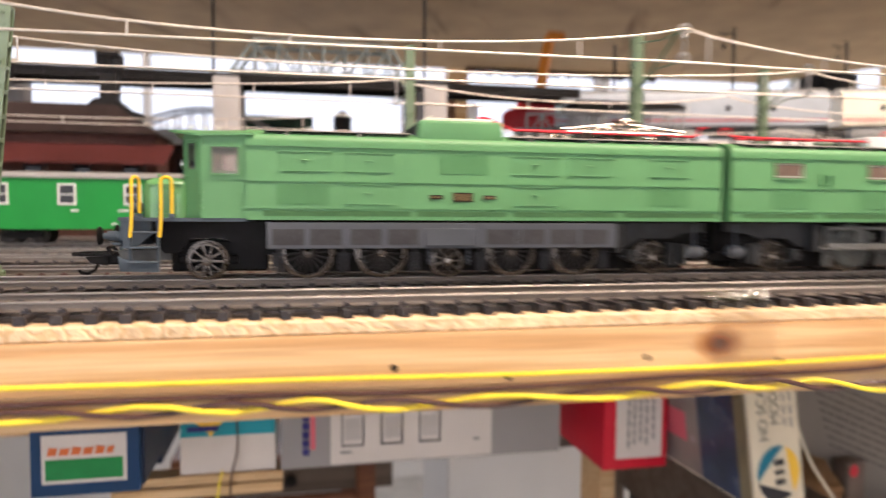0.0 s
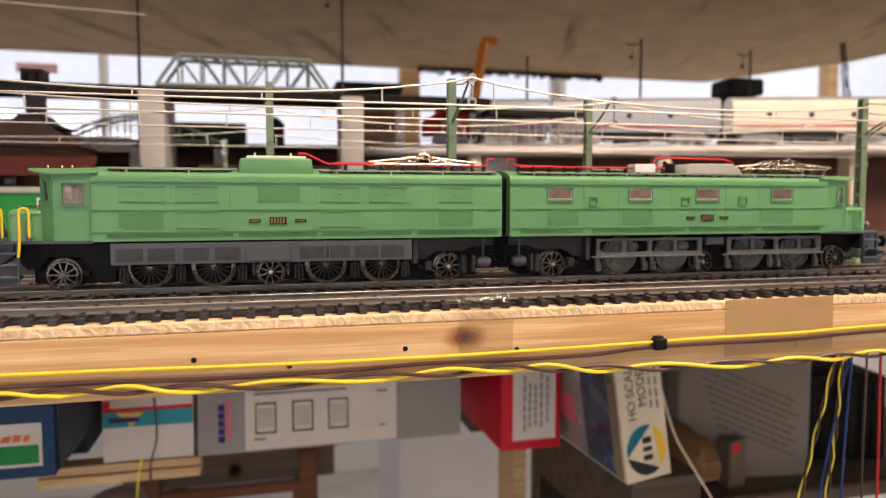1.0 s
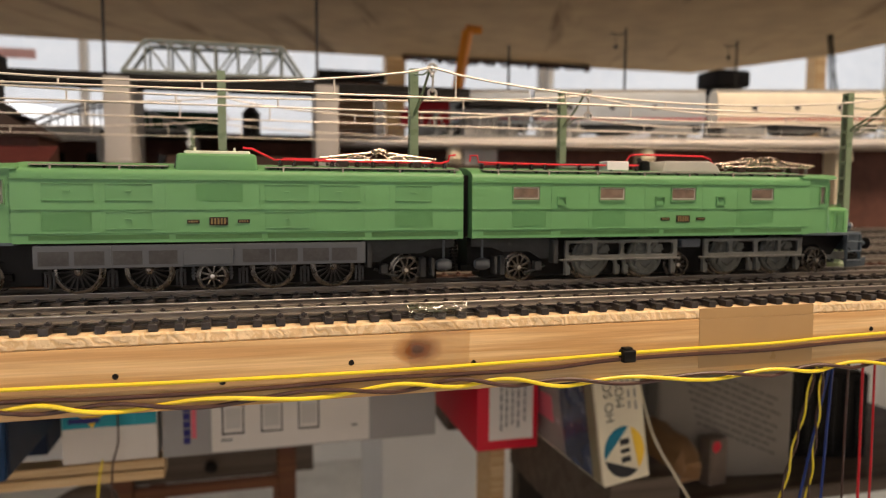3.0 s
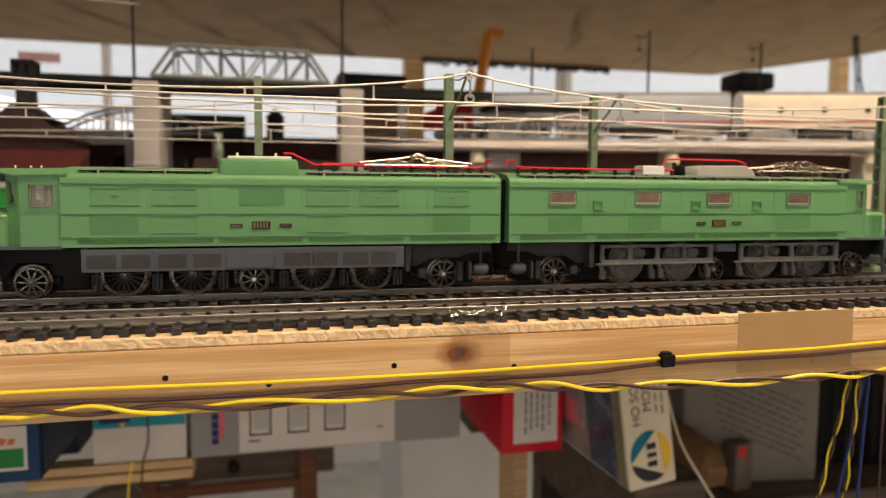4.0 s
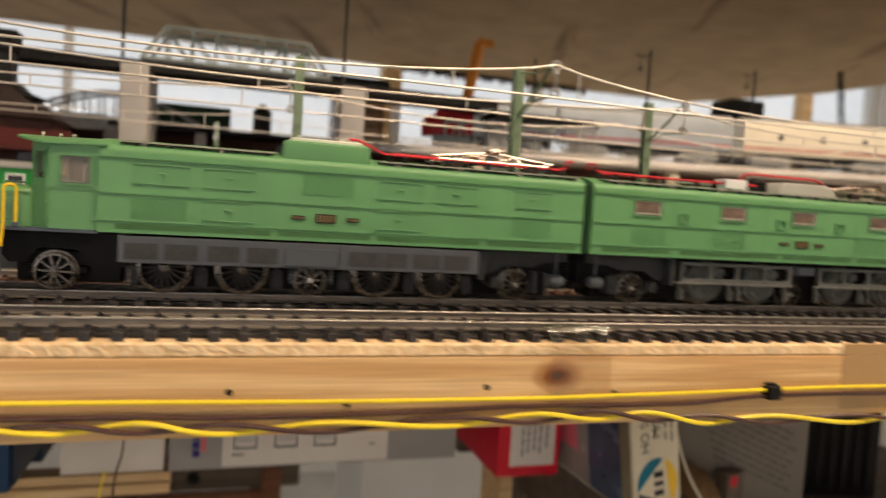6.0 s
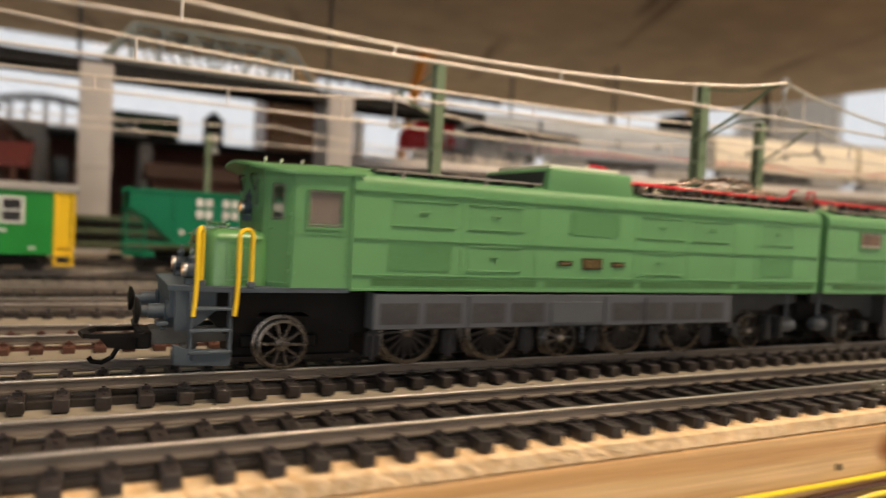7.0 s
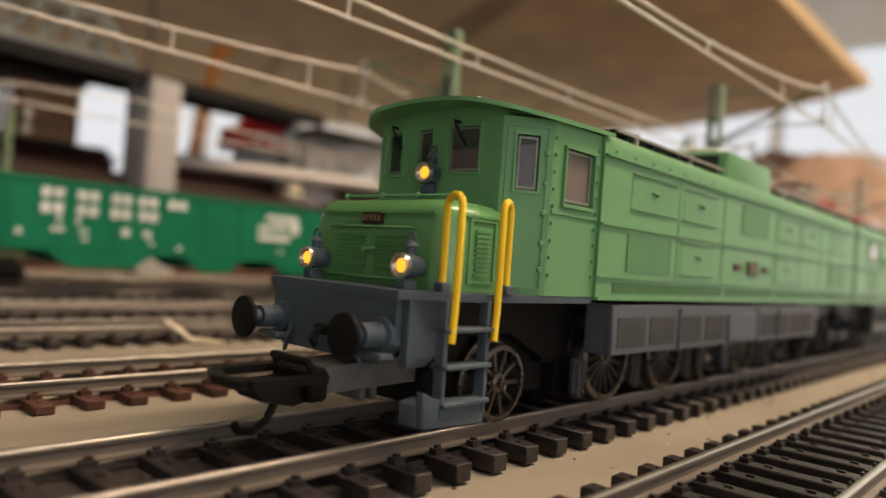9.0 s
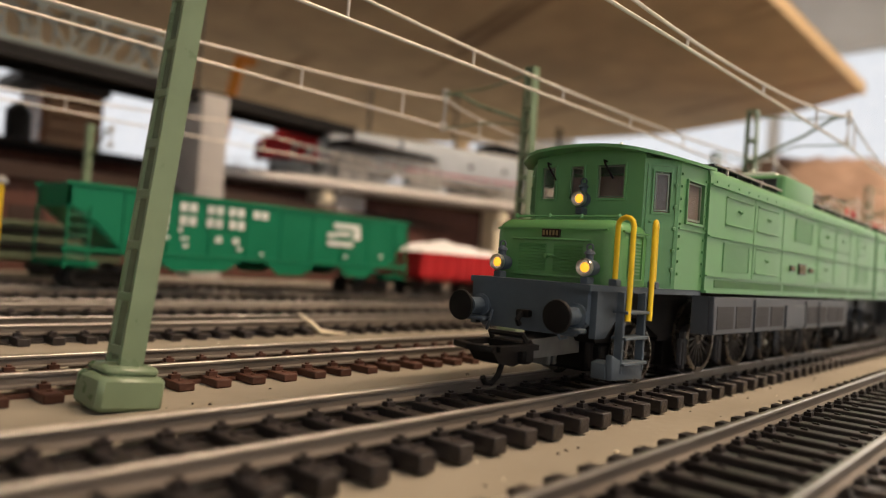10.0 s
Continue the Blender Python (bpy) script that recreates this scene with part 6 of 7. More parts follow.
for x, z, w_ in ((-236, 23.4, 6), (-221, 15.4, 3), (-240, 15.4, 3), (-262, 23.4, 4)):
    box(bm, x, x + w_, FY - 0.3, FY, z, z + 1.2)
part("lettering", bm, WHITE, cab, "small white lettering bars")
bogie("", -290, WY, cab)
bogie("", -228, WY, cab)

red = thing("red_wagon", "small red open wagon with a white heaped load", "freight wagon", "freight wagons on the back track")
bm = bmesh.new()
for y0, y1 in ((FY, FY + 1.2), (WY + 16, WY + 17.2)):
    box(bm, 20, 110, y0, y1, 14, 31, 0.3)
box(bm, 20, 21.2, FY, WY + 17, 14, 31)
box(bm, 108.8, 110, FY, WY + 17, 14, 31)
box(bm, 20, 110, FY, WY + 17, 14, 16)
part("body", bm, RED_PAINT, red)
bm = bmesh.new()
for x in np.arange(24, 108, 10.4):
    box(bm, x, x + 1.2, FY - 0.6, FY, 14.5, 31)
part("side_rib", bm, RED_PAINT, red)
bm = bmesh.new()
rng = random.Random(8)
bmesh.ops.create_grid(bm, x_segments=22, y_segments=9, size=1)
for v in bm.verts:
    u, w_ = v.co.x, v.co.y
    v.co = (65 + u * 43, WY + w_ * 15.6, 27 + 15 * (1 - u * u) ** 0.5 * (1 - w_ ** 4) * (0.75 + 0.35 * noise.noise(Vector((u * 3.1, w_ * 2, 1)))))
part("load", bm, LOAD_WHITE, red, "white heaped load")
bogie("", 38, WY, red)
bogie("", 92, WY, red)

fw = thing("slatted_wagon", "low dark green slatted wagon on the track behind the hopper", "freight wagon")
for k in range(5):
    bm = bmesh.new(); box(bm, -262, -120, 309, 310.4, 13 + k * 4, 15.6 + k * 4, 0.3)
    part("slat", bm, BLACK if k % 2 else MAST_DARK, fw)
bm = bmesh.new(); box(bm, -262, -120, 310.4, 341, 11.5, 30, 0.5)
part("body", bm, MAST_DARK, fw)
bogie("", -236, 325, fw)
bogie("", -146, 325, fw)

# a blade of dry grass lying between the tracks
g = thing("paper_shred", "pale curled shred of paper between the tracks", "litter")
bm = bmesh.new(); tube(bm, [(-152, 106, 6.6), (-148.5, 104, 3.6), (-146, 102.5, 1.2), (-137, 101, 0.6)], [0.4, 0.9, 0.9, 0.3], 6)
part("shred", bm, CARD_CREAM, g)

# ---- station building, pillars and the high line ----
st = thing("station_building", "dark red-brown model station with a hipped dark roof and chimney", "model building", at=(-13, 0, 0))
bm = bmesh.new(); box(bm, -520, -230, 378, 440, 0.1, 84, 0.6)
wall = part("wall", bm, BRICK_BROWN, st)
bm = bmesh.new()
prism(bm, [(-532, 84), (-226, 84), (-243, 95), (-258, 106), (-500, 106), (-520, 98)], "y", 370, 450)
part("roof", bm, ROOF_DARK, st, "dark brown roof")
bm = bmesh.new()
box(bm, -273, -260, 387, 401, 92, 136, 0.5)
box(bm, -275, -258, 385, 403, 135, 138, 0.5)
box(bm, -275.5, -257.5, 385, 403, 147, 150.5, 0.5)
for x in (-274, -266.5, -259):
    for y in (386, 394, 402):
        box(bm, x - 1.2, x + 1.2, y - 1.2, y + 1.2, 138, 147)
box(bm, -271, -262, 389, 399, 138, 147)
prism(bm, [(-296, 100), (-238, 100), (-252, 105), (-259, 112), (-274, 112), (-282, 105)], "y", 376, 416)
part("chimney", bm, BLACK_DECK, st, "black chimney with a louvred top")
for x in (-500, -465, -430, -395, -360, -325, -290, -253):
    bm = bmesh.new(); box(bm, x, x + 11, 376.6, 378, 52, 72)
    w = part("window", bm, GLASS_DARK, wall)
    bm = bmesh.new()
    for q in ((x - 1.2, x + 12.2, 71.5, 73), (x - 1.2, x + 12.2, 50.6, 52.2), (x - 1.2, x, 52.2, 71.5), (x + 11, x + 12.2, 52.2, 71.5)):
        box(bm, q[0], q[1], 376, 378, q[2], q[3])
    part("window_frame", bm, ROOF_DARK, w)
bm = bmesh.new()
prism(bm, [(340, 58), (340, 60), (378, 76), (378, 72)], "x", -520, -216)
part("canopy", bm, mat("red_canopy_tile", (0.085, 0.022, 0.02), 0.7, var=0.25, scale=200, bump=0.4), st, "red-brown platform canopy")
for x in (-510, -440, -370, -300, -232):
    bm = bmesh.new(); tube(bm, [(x, 344, 0), (x, 344, 60)], 1.4, 8)
    part("canopy_post", bm, ROOF_DARK, st)
low = thing("goods_shed", "long low red-brown model goods shed behind the wagons", "model building")
bm = bmesh.new(); box(bm, -150, 420, 455, 520, 0.1, 62, 0.6)
part("wall", bm, BRICK_BROWN, low)
bm = bmesh.new(); prism(bm, [(448, 62), (488, 76), (527, 62)], "x", -155, 425)
part("roof", bm, ROOF_DARK, low)
for x in range(-135, 410, 45):
    bm = bmesh.new(); box(bm, x, x + 22, 453.8, 455, 8, 44)
    part("door", bm, ROOF_DARK, low)
dp = thing("brick_depot", "long dark red-brown depot wall behind the arch bridge", "model building")
bm = bmesh.new(); box(bm, -420, 70, 700, 745, 0.1, 107, 0.6)
wall = part("wall", bm, BRICK_BROWN, dp)
bm = bmesh.new(); prism(bm, [(694, 107), (722, 113), (751, 107)], "x", -424, 74)
part("roof", bm, ROOF_DARK, dp)
for x in range(-400, 60, 42):
    bm = bmesh.new(); box(bm, x, x + 16, 698.8, 700, 60, 86)
    part("window", bm, GLASS_DARK, wall)
sign = thing("platform_sign", "pale grey slatted board at the station's end", "sign board")
bm = bmesh.new()
for k in range(4):
    box(bm, -286, -231, 560, 562, 92.5 + k * 4.1, 96.1 + k * 4.1, 0.3)
box(bm, -285, -282, 562, 564, 0.1, 108)
box(bm, -235, -232, 562, 564, 0.1, 108)
part("board", bm, GREY_GIRDER, sign)


def pillar(x0, x1, y0, y1, top, label="square grey concrete pillar carrying the high line"):
    p = thing("viaduct_pillar", label, "pillar", "high line pillars")
    bm = bmesh.new()
    box(bm, x0, x1, y0, y1, 0.1, top, 1.2, 2)
    part("shaft", bm, CONCRETE, p)
    bm = bmesh.new()
    box(bm, x0 - 2, x1 + 2, y0 - 2, y1 + 2, 0.1, 8, 0.8)
    box(bm, x0 - 0.8, x1 + 0.8, y0 - 0.8, y1 + 0.8, 66, 69, 0.5)
    part("plinth", bm, CONCRETE, p)


for x0, x1, y0, y1 in ((-405, -382, 440, 530), (-205, -182, 440, 530), (-12, 11, 438, 482), (152, 190, 470, 520)):
    pillar(x0, x1, y0, y1, 144.9 if x0 < 100 else 132)
hl = thing("high_line_deck", "black plate girder deck of the high line", "bridge deck")
bm = bmesh.new()
box(bm, -620, 150, 445, 490, 145, 149, 0.6)
part("deck_plate", bm, BLACK_DECK, hl)
for y in (447, 488):
    bm = bmesh.new()
    box(bm, -620, 150, y - 1, y + 1, 139.2, 145)
    box(bm, -620, 150, y - 3, y + 3, 139.2, 140.2)
    for x in range(-610, 150, 22):
        box(bm, x, x + 1.2, y - 2.4, y + 2.4, 140.2, 145)
    part("girder", bm, BLACK_DECK, hl)
bm = bmesh.new(); box(bm, 150, 330, 450, 486, 132.1, 139, 0.6)
part("deck_plate", bm, BLACK_DECK, hl)

tr = thing("truss_bridge", "grey plastic through truss bridge on the high line", "model bridge")
N = 8
XL, XR, ZL, ZU = -190, -22, 150.5, 181
for y in (450, 485):
    step = (XR - XL) / N
    bar = lambda a, b, r: part("truss_bar", tube(bmesh.new(), [a, b], r, 6), TRUSS_GREY, tr)
    bar((XL, y, ZL + 1), (XR, y, ZL + 1), 2.2)
    bar((XL + step, y, ZU), (XR - step, y, ZU), 1.9)
    bar((XL, y, ZL), (XL + step, y, ZU), 1.9)
    bar((XR, y, ZL), (XR - step, y, ZU), 1.9)
    for k in range(1, N):
        bar((XL + k * step, y, ZL), (XL + k * step, y, ZU), 1.1)
        if k < N - 1:
            a, b = ((XL + k * step, y, ZU), (XL + (k + 1) * step, y, ZL)) if k < N / 2 else ((XL + k * step, y, ZL), (XL + (k + 1) * step, y, ZU))
            bar(a, b, 1.1)
for k in range(1, N):
    x = XL + k * (XR - XL) / N
    part("wind_brace", tube(bmesh.new(), [(x, 450, ZU), (x, 485, ZU)], 1.0, 6), TRUSS_GREY, tr)
    if k < N - 1:
        part("wind_brace", tube(bmesh.new(), [(x, 450, ZU), (x + (XR - XL) / N, 485, ZU)], 0.8, 6), TRUSS_GREY, tr)
br = thing("arch_bridge", "dark grey bowstring bridge behind the station", "model bridge")
for y in (640, 676):
    bm = bmesh.new()
    pts = [(-330 + 15.5 * k, y, 112 + 30 * math.sin(math.pi * k / 12)) for k in range(13)]
    tube(bm, pts, 2, 6)
    tube(bm, [pts[0], pts[-1]], 2.2, 6)
    for p in pts[1:-1]:
        tube(bm, [(p[0], y, 112), p], 1, 6)
    part("bow", bm, GREY_GIRDER, br)
for x in (-330, -240, -144):
    bm = bmesh.new(); box(bm, x - 6, x + 6, 636, 680, 0.1, 104, 1)
    part("bridge_pier", bm, CONCRETE, br)
bm = bmesh.new(); box(bm, -520, 40, 640, 676, 104, 110.5, 0.5)
part("deck", bm, BLACK_DECK, br)

dk = thing("coal_wagon", "dark green open wagon standing behind the pillars", "freight wagon")
bm = bmesh.new(); box(bm, -200, -111, 642, 674, 113, 136, 0.6)
BOTTLE = mat("dark_bottle_green", (0.012, 0.035, 0.02), 0.6, var=0.2, scale=60)
part("body", bm, BOTTLE, dk)
for x in range(-198, -111, 9):
    bm = bmesh.new(); box(bm, x, x + 1.4, 640.6, 642, 113, 136)
    part("rib", bm, BOTTLE, dk)
bm = bmesh.new(); box(bm, -196, -115, 644, 672, 110.6, 113)
part("frame", bm, BLACK, dk)
tk = thing("water_tower", "black round water tower with a conical cap", "model water tower")
bm = bmesh.new()
lathe(bm, [(11, 0), (11, 24), (12.4, 25), (5, 33), (1, 36)], (-74, 662, 112), "z", 20)
part("tank", bm, BLACK_DECK, tk)
bm = bmesh.new(); tube(bm, [(-74, 662, 110.6), (-74, 662, 112)], 9, 12)
part("tower_base", bm, BLACK_DECK, tk)


def thin_mast(x, y, z0, z1, arm):
    m = thing("high_line_mast", "thin dark catenary mast on the high line", "catenary mast", "high line masts")
    bm = bmesh.new(); tube(bm, [(x, y, z0), (x, y, z1)], 1.5, 8)
    part("post", bm, mat("dark_mast_steel", (0.055, 0.05, 0.045), 0.6, var=0.1) if "dark_mast_steel" not in MATS else MATS["dark_mast_steel"], m)
    if arm:
        bm = bmesh.new()
        tube(bm, [(x, y, z1 - 6), (x - 12, y - 2, z1 - 9), (x - 22, y - 3, z1 - 8)], 0.9, 6)
        lathe(bm, [(1, -2.5), (2.6, -1.4), (2.6, 1.4), (1, 2.5)], (x - 15, y - 3, z1 - 24), "z", 12)
        tube(bm, [(x - 15, y - 3, z1 - 8), (x - 15, y - 3, z1 - 22)], 0.4, 6)
        part("arm", bm, MATS["dark_mast_steel"], m)


for x, y, z0, z1, arm in ((-206, 460, 149, 270, True), (-8.5, 456, 149, 262, True), (371, 517, 100, 241, True), (213, 500, 100, 208, False), (563, 560, 0, 246, True)):
    thin_mast(x, y, z0, z1, arm)

# ---- the viaduct with the silver train ----
vi = thing("viaduct", "grey viaduct with a rounded edge on brown arches", "viaduct", at=(80, 500, 0), turn=-17)
bm = bmesh.new()
box(bm, -60, 900, -14, 60, 88, 99, 0.8)
part("deck", bm, CONCRETE, vi)
bm = bmesh.new(); tube(bm, [(-60, -15, 93), (900, -15, 93)], 5.2, 14)
part("edge_pipe", bm, mat("silver_pipe", (0.48, 0.47, 0.46), 0.4, metal=0.4, var=0.08, scale=40), vi, "silver grey pipe along the deck edge")
for x in (-152 + 210 * k for k in range(1, 6)):
    bm = bmesh.new()
    box(bm, x, x + 16, -8, 54, 0.1, 88, 1)
    lathe(bm, [(9, 0), (8, 5), (6, 12)], (x + 8, -8, 76), "z", 12)
    part("pier", bm, CARD_CREAM, vi, "cream viaduct pier")
bm = bmesh.new(); box(bm, -60, 900, 20, 26, 0.1, 88)
part("arch_infill", bm, BRICK_BROWN, vi)
bm = bmesh.new()
for y in (-4, 50):
    tube(bm, [(-60, y, 107), (900, y, 107)], 0.5, 6)
    for x in range(-60, 900, 20):
        tube(bm, [(x, y, 99), (x, y, 107)], 0.5, 6)
part("railing", bm, GREY_GIRDER, vi, "grey deck railing")
for y in (14.5, 31.5):
    part("rail", rail_bm(y, 102.0, -60, 900), RAIL, vi)


def streamliner(x0, x1, body, nose, label, name):
    """A round-roofed car or engine on the viaduct, in the viaduct's own run."""
    c = thing(name, label, "model train", "silver train on the viaduct", at=(80, 500, 0), turn=-17)
    yc = 23
    prof = [(yc - 16, 116), (yc - 16.5, 118), (yc - 16.5, 144), (yc - 14.5, 150.5), (yc - 8, 154.5), (yc, 155.5), (yc + 8, 154.5), (yc + 14.5, 150.5), (yc + 16.5, 144), (yc + 16.5, 118), (yc + 16, 116)]
    bm = bmesh.new()
    prism(bm, prof, "x", x0 + (56 if nose else 0), x1)
    part("body", bm, body, c)
    if nose:
        bm = bmesh.new()
        secs = [(56, 1.0, 1.0), (52, 1.0, 0.84), (24, 1.0, 0.8), (18, 1.0, 0.75), (13, 0.96, 0.58), (5, 0.9, 0.52), (1, 0.72, 0.44), (0, 0.5, 0.38)]
        rows = [[bm.verts.new((x0 + d, yc + (y - yc) * a, 112 + (z - 112) * b)) for y, z in prof] for d, a, b in secs]
        for r0, r1 in zip(rows, rows[1:]):
            for k in range(len(prof)):
                k2 = (k + 1) % len(prof)
                bm.faces.new((r0[k], r0[k2], r1[k2], r1[k]))
        bm.faces.new(rows[-1])
        part("nose", bm, RED_PAINT, c, "red rounded nose")
    bm = bmesh.new()
    box(bm, x0 + (56 if nose else 0), x1, yc - 16.9, yc - 16.4, 120.6, 122.4)
    part("red_stripe", bm, RED_PAINT, c, "thin red lower stripe")
    bm = bmesh.new()
    prism(bm, [(yc - 14.8, 150.6), (yc - 8, 154.9), (yc, 155.9), (yc + 8, 154.9), (yc + 14.8, 150.6), (yc, 155.2)], "x", x0 + (57 if nose else 0.5), x1 - 0.5)
    part("roof_sheet", bm, GREY_GIRDER, c)
    for x in np.arange(x0 + (66 if nose else 40), x1 - 10, 46):
        bm = bmesh.new()
        lathe(bm, [(3.2, -0.4), (3.2, 0.0), (0.01, 0.1)], (x, yc - 16.6, 134), "y", 16)
        part("porthole", bm, MESH_DARK, c, "dark round porthole")
    bm = bmesh.new()
    box(bm, x0 + 20, x1 - 2, yc - 11, yc + 11, 107.5, 116, 0.5)
    box(bm, (x0 + x1) / 2 - 20, (x0 + x1) / 2 + 18, yc - 13.5, yc + 13.5, 104.5, 114, 1.0)
    part("underframe", bm, FRAME_DARK, c, "dark grey underframe with a tank")
    for x in (x0 + 34, x1 - 34):
        bm = bmesh.new()
        for k in (-15, 0, 15):
            for s in (-1, 1):
                lathe(bm, [(1.2, s * 9.6), (4.8, s * 9.4), (5.0, s * 8.0), (1.5, s * 7.4)], (x + k, yc, 107), "y", 16)
        prism(bm, [(x - 22, 105), (x - 22, 110), (x - 16, 114), (x + 16, 114), (x + 22, 110), (x + 22, 105), (x + 10, 104), (x - 10, 104)], "y", yc - 13, yc - 11)
        box(bm, x - 20, x + 20, yc - 8, yc + 8, 106, 117)
        for k in (-13, 0, 13):
            lathe(bm, [(3.6, 0), (3.2, -1.4), (0.01, -1.6)], (x + k, yc - 13, 108), "y", 14)
        part("truck", bm, GREY_GIRDER, c)


streamliner(4, 150, SILVER, True, "silver streamlined diesel with a red nose on the viaduct", "silver_diesel")
streamliner(154, 342, SILVER, False, "silver-blue streamlined car with portholes on the viaduct", "silver_car")
streamliner(355, 533, CREAM, False, "cream-silver streamlined booster engine on the viaduct", "cream_booster")
streamliner(539, 720, CREAM, False, "cream-silver streamlined car on the viaduct", "cream_car")

# ---- farther back ----
cr = thing("orange_crane", "orange tower crane boom rising behind the viaduct", "model crane")
bm = bmesh.new()
tube(bm, [(246, 885, 110), (266, 885, 226), (281, 885, 311)], 9.6, 4)
tube(bm, [(277, 885, 314), (305, 885, 313)], 6.8, 4)
part("boom", bm, ORANGE, cr)
bm = bmesh.new(); box(bm, 224, 280, 862, 910, 0.1, 113, 2)
part("crane_base", bm, ORANGE, cr)
cr2 = thing("lattice_crane", "dark lattice crane jib beside the viaduct", "model crane")
bm = bmesh.new()
for dx, dy in ((-5, -5), (5, -5), (-5, 5), (5, 5)):
    tube(bm, [(830 + dx, 640 + dy, 0), (790 + dx * 0.4, 640 + dy * 0.4, 285)], 1.2, 6)
for k in range(14):
    u0, u1 = k / 14, (k + 1) / 14
    s = -1 if k % 2 else 1
    tube(bm, [(830 - 40 * u0 + s * (5 - 3 * u0), 634, 285 * u0), (830 - 40 * u1 - s * (5 - 3 * u1), 636, 285 * u1)], 0.8, 6)
part("jib", bm, BLACK, cr2)
cbd = thing("wooden_cabinet", "brown slatted wooden cabinet behind the layout", "cabinet")
bm = bmesh.new(); box(bm, 80, 171, 1100, 1200, 0.1, 250, 2)
part("carcass", bm, CHESTNUT, cbd)
for k in range(8):
    bm = bmesh.new(); box(bm, 88, 163, 1094, 1100, 22 + k * 27, 45 + k * 27, 1)
    part("slat", bm, LATH_BROWN, cbd)
bm = bmesh.new(); box(bm, 46, 178, 1088, 1205, 250.1, 270, 3)
part("top_board", bm, BLACK_DECK, cbd, "black top board")
wpst = thing("signal_post", "plain white post standing behind the pillars", "post")
bm = bmesh.new(); box(bm, 80, 91, 626, 636, 0.1, 158, 1)
part("shaft", bm, WHITE_WALL, wpst)
for nm, x, y, w in (("shelf_post", 325, 1760, 56), ("shelf_post", 1800, 1760, 44), ("shelf_post", -1150, 1760, 56)):
    p = thing(nm, "square pine post standing behind the upper shelf", "post", "posts behind the shelf")
    bm = bmesh.new(); box(bm, x - w / 2, x + w / 2, y - w / 2, y + w / 2, -1049.9, 1399, 1)
    part("shaft", bm, PINE, p)
for x, z, w, h, m_, lb in ((-700, 365, 60, 18, mat("pale_yellow_print", (0.72, 0.6, 0.28), 0.6), "small yellow and red paper pinned on the far wall"), (-560, 350, 80, 24, mat("pale_pink_print", (0.68, 0.42, 0.42), 0.6), "small pink paper pinned on the far wall")):
    p = thing("wall_poster", lb, "poster")
    bm = bmesh.new(); box(bm, x * 1.6, (x + w) * 1.6, 2378, 2380, z * 1.35, (z + h) * 1.35)
    part("sheet", bm, m_, p)

# lattice parapet along the viaduct's near end
lp = thing("lattice_parapet", "pale grey lattice girder standing on the viaduct edge", "girder", at=(80, 500, 0), turn=-17)
bm = bmesh.new()
tube(bm, [(30, -10, 100.5), (190, -10, 100.5)], 1.6, 6)
tube(bm, [(30, -10, 127), (190, -10, 127)], 1.6, 6)
part("chord", bm, GREY_GIRDER, lp)
for k in range(11):
    x = 30 + k * 16
    bm = bmesh.new(); tube(bm, [(x, -10, 100.5), (x, -10, 127)], 1.3, 6)
    part("post", bm, GREY_GIRDER, lp)
    if k < 10:
        bm = bmesh.new(); tube(bm, [(x, -10, 127 if k % 2 else 100.5), (x + 16, -10, 100.5 if k % 2 else 127)], 1.0, 6)
        part("diagonal", bm, GREY_GIRDER, lp)
bt_ = thing("black_tank_tower", "black round-topped tank on a dark tower behind the train", "model tower")
bm = bmesh.new(); box(bm, 556, 612, 590, 640, 190, 214, 5, 3)
part("tank", bm, BLACK_DECK, bt_)
bm = bmesh.new(); box(bm, 566, 602, 596, 634, 0.1, 190, 1)
part("tower", bm, BLACK_DECK, bt_)
fr = thing("cable_fringe", "ragged dark red and black cable bundle along the shelf's far edge", "cable bundle")
rng = random.Random(11)
for m_, nm in ((BRICK_BROWN, "red_loop"), (BLACK_DECK, "black_loop")):
    bm = bmesh.new()
    x = 330
    while x < 880:
        z0 = 411
        d_ = rng.uniform(4, 17)
        w_ = rng.uniform(8, 22)
        tube(bm, [(x, 1650, z0), (x + w_ * 0.3, 1646, z0 - d_), (x + w_ * 0.8, 1650, z0 - d_ * 0.8), (x + w_, 1652, z0)], rng.uniform(2.5, 6), 6)
        x += rng.uniform(7, 26)
    tube(bm, [(330, 1652, 411), (880, 1652, 411)], 4, 6)
    tagged(part(nm, bm, m_, fr), kind="stuff")
# model mountain at the far end
mt = thing("model_mountain", "rounded brown plaster mountain at the layout's end", "model mountain")
bm = bmesh.new()
bmesh.ops.create_grid(bm, x_segments=48, y_segments=48, size=1)
for v in bm.verts:
    u, w_ = v.co.x, v.co.y
    h_ = max(0.0, 1 - (abs(u) ** 2.6 + abs(w_) ** 2.6)) ** 0.55
    n_ = noise.fractal(Vector((u * 2.2, w_ * 2.2, 3.1)), 0.8, 2.1, 5)
    v.co = (1390 + u * 205, 400 + w_ * 300, 0.2 + h_ * (312 + 34 * n_))
part("mound", bm, mat("pinkish_brown_plaster", (0.36, 0.25, 0.19), 0.85, var=0.25, scale=18, bump=0.5, bscale=120), mt)

# ---- wires, tape and nails on the front lath ----
def wire(name, pts, r, material, label):
    t = thing(name, label, "wire", "layout wiring")
    bm = bmesh.new()
    tube(bm, pts, r, 8)
    part("strand", bm, material, t)
    return t


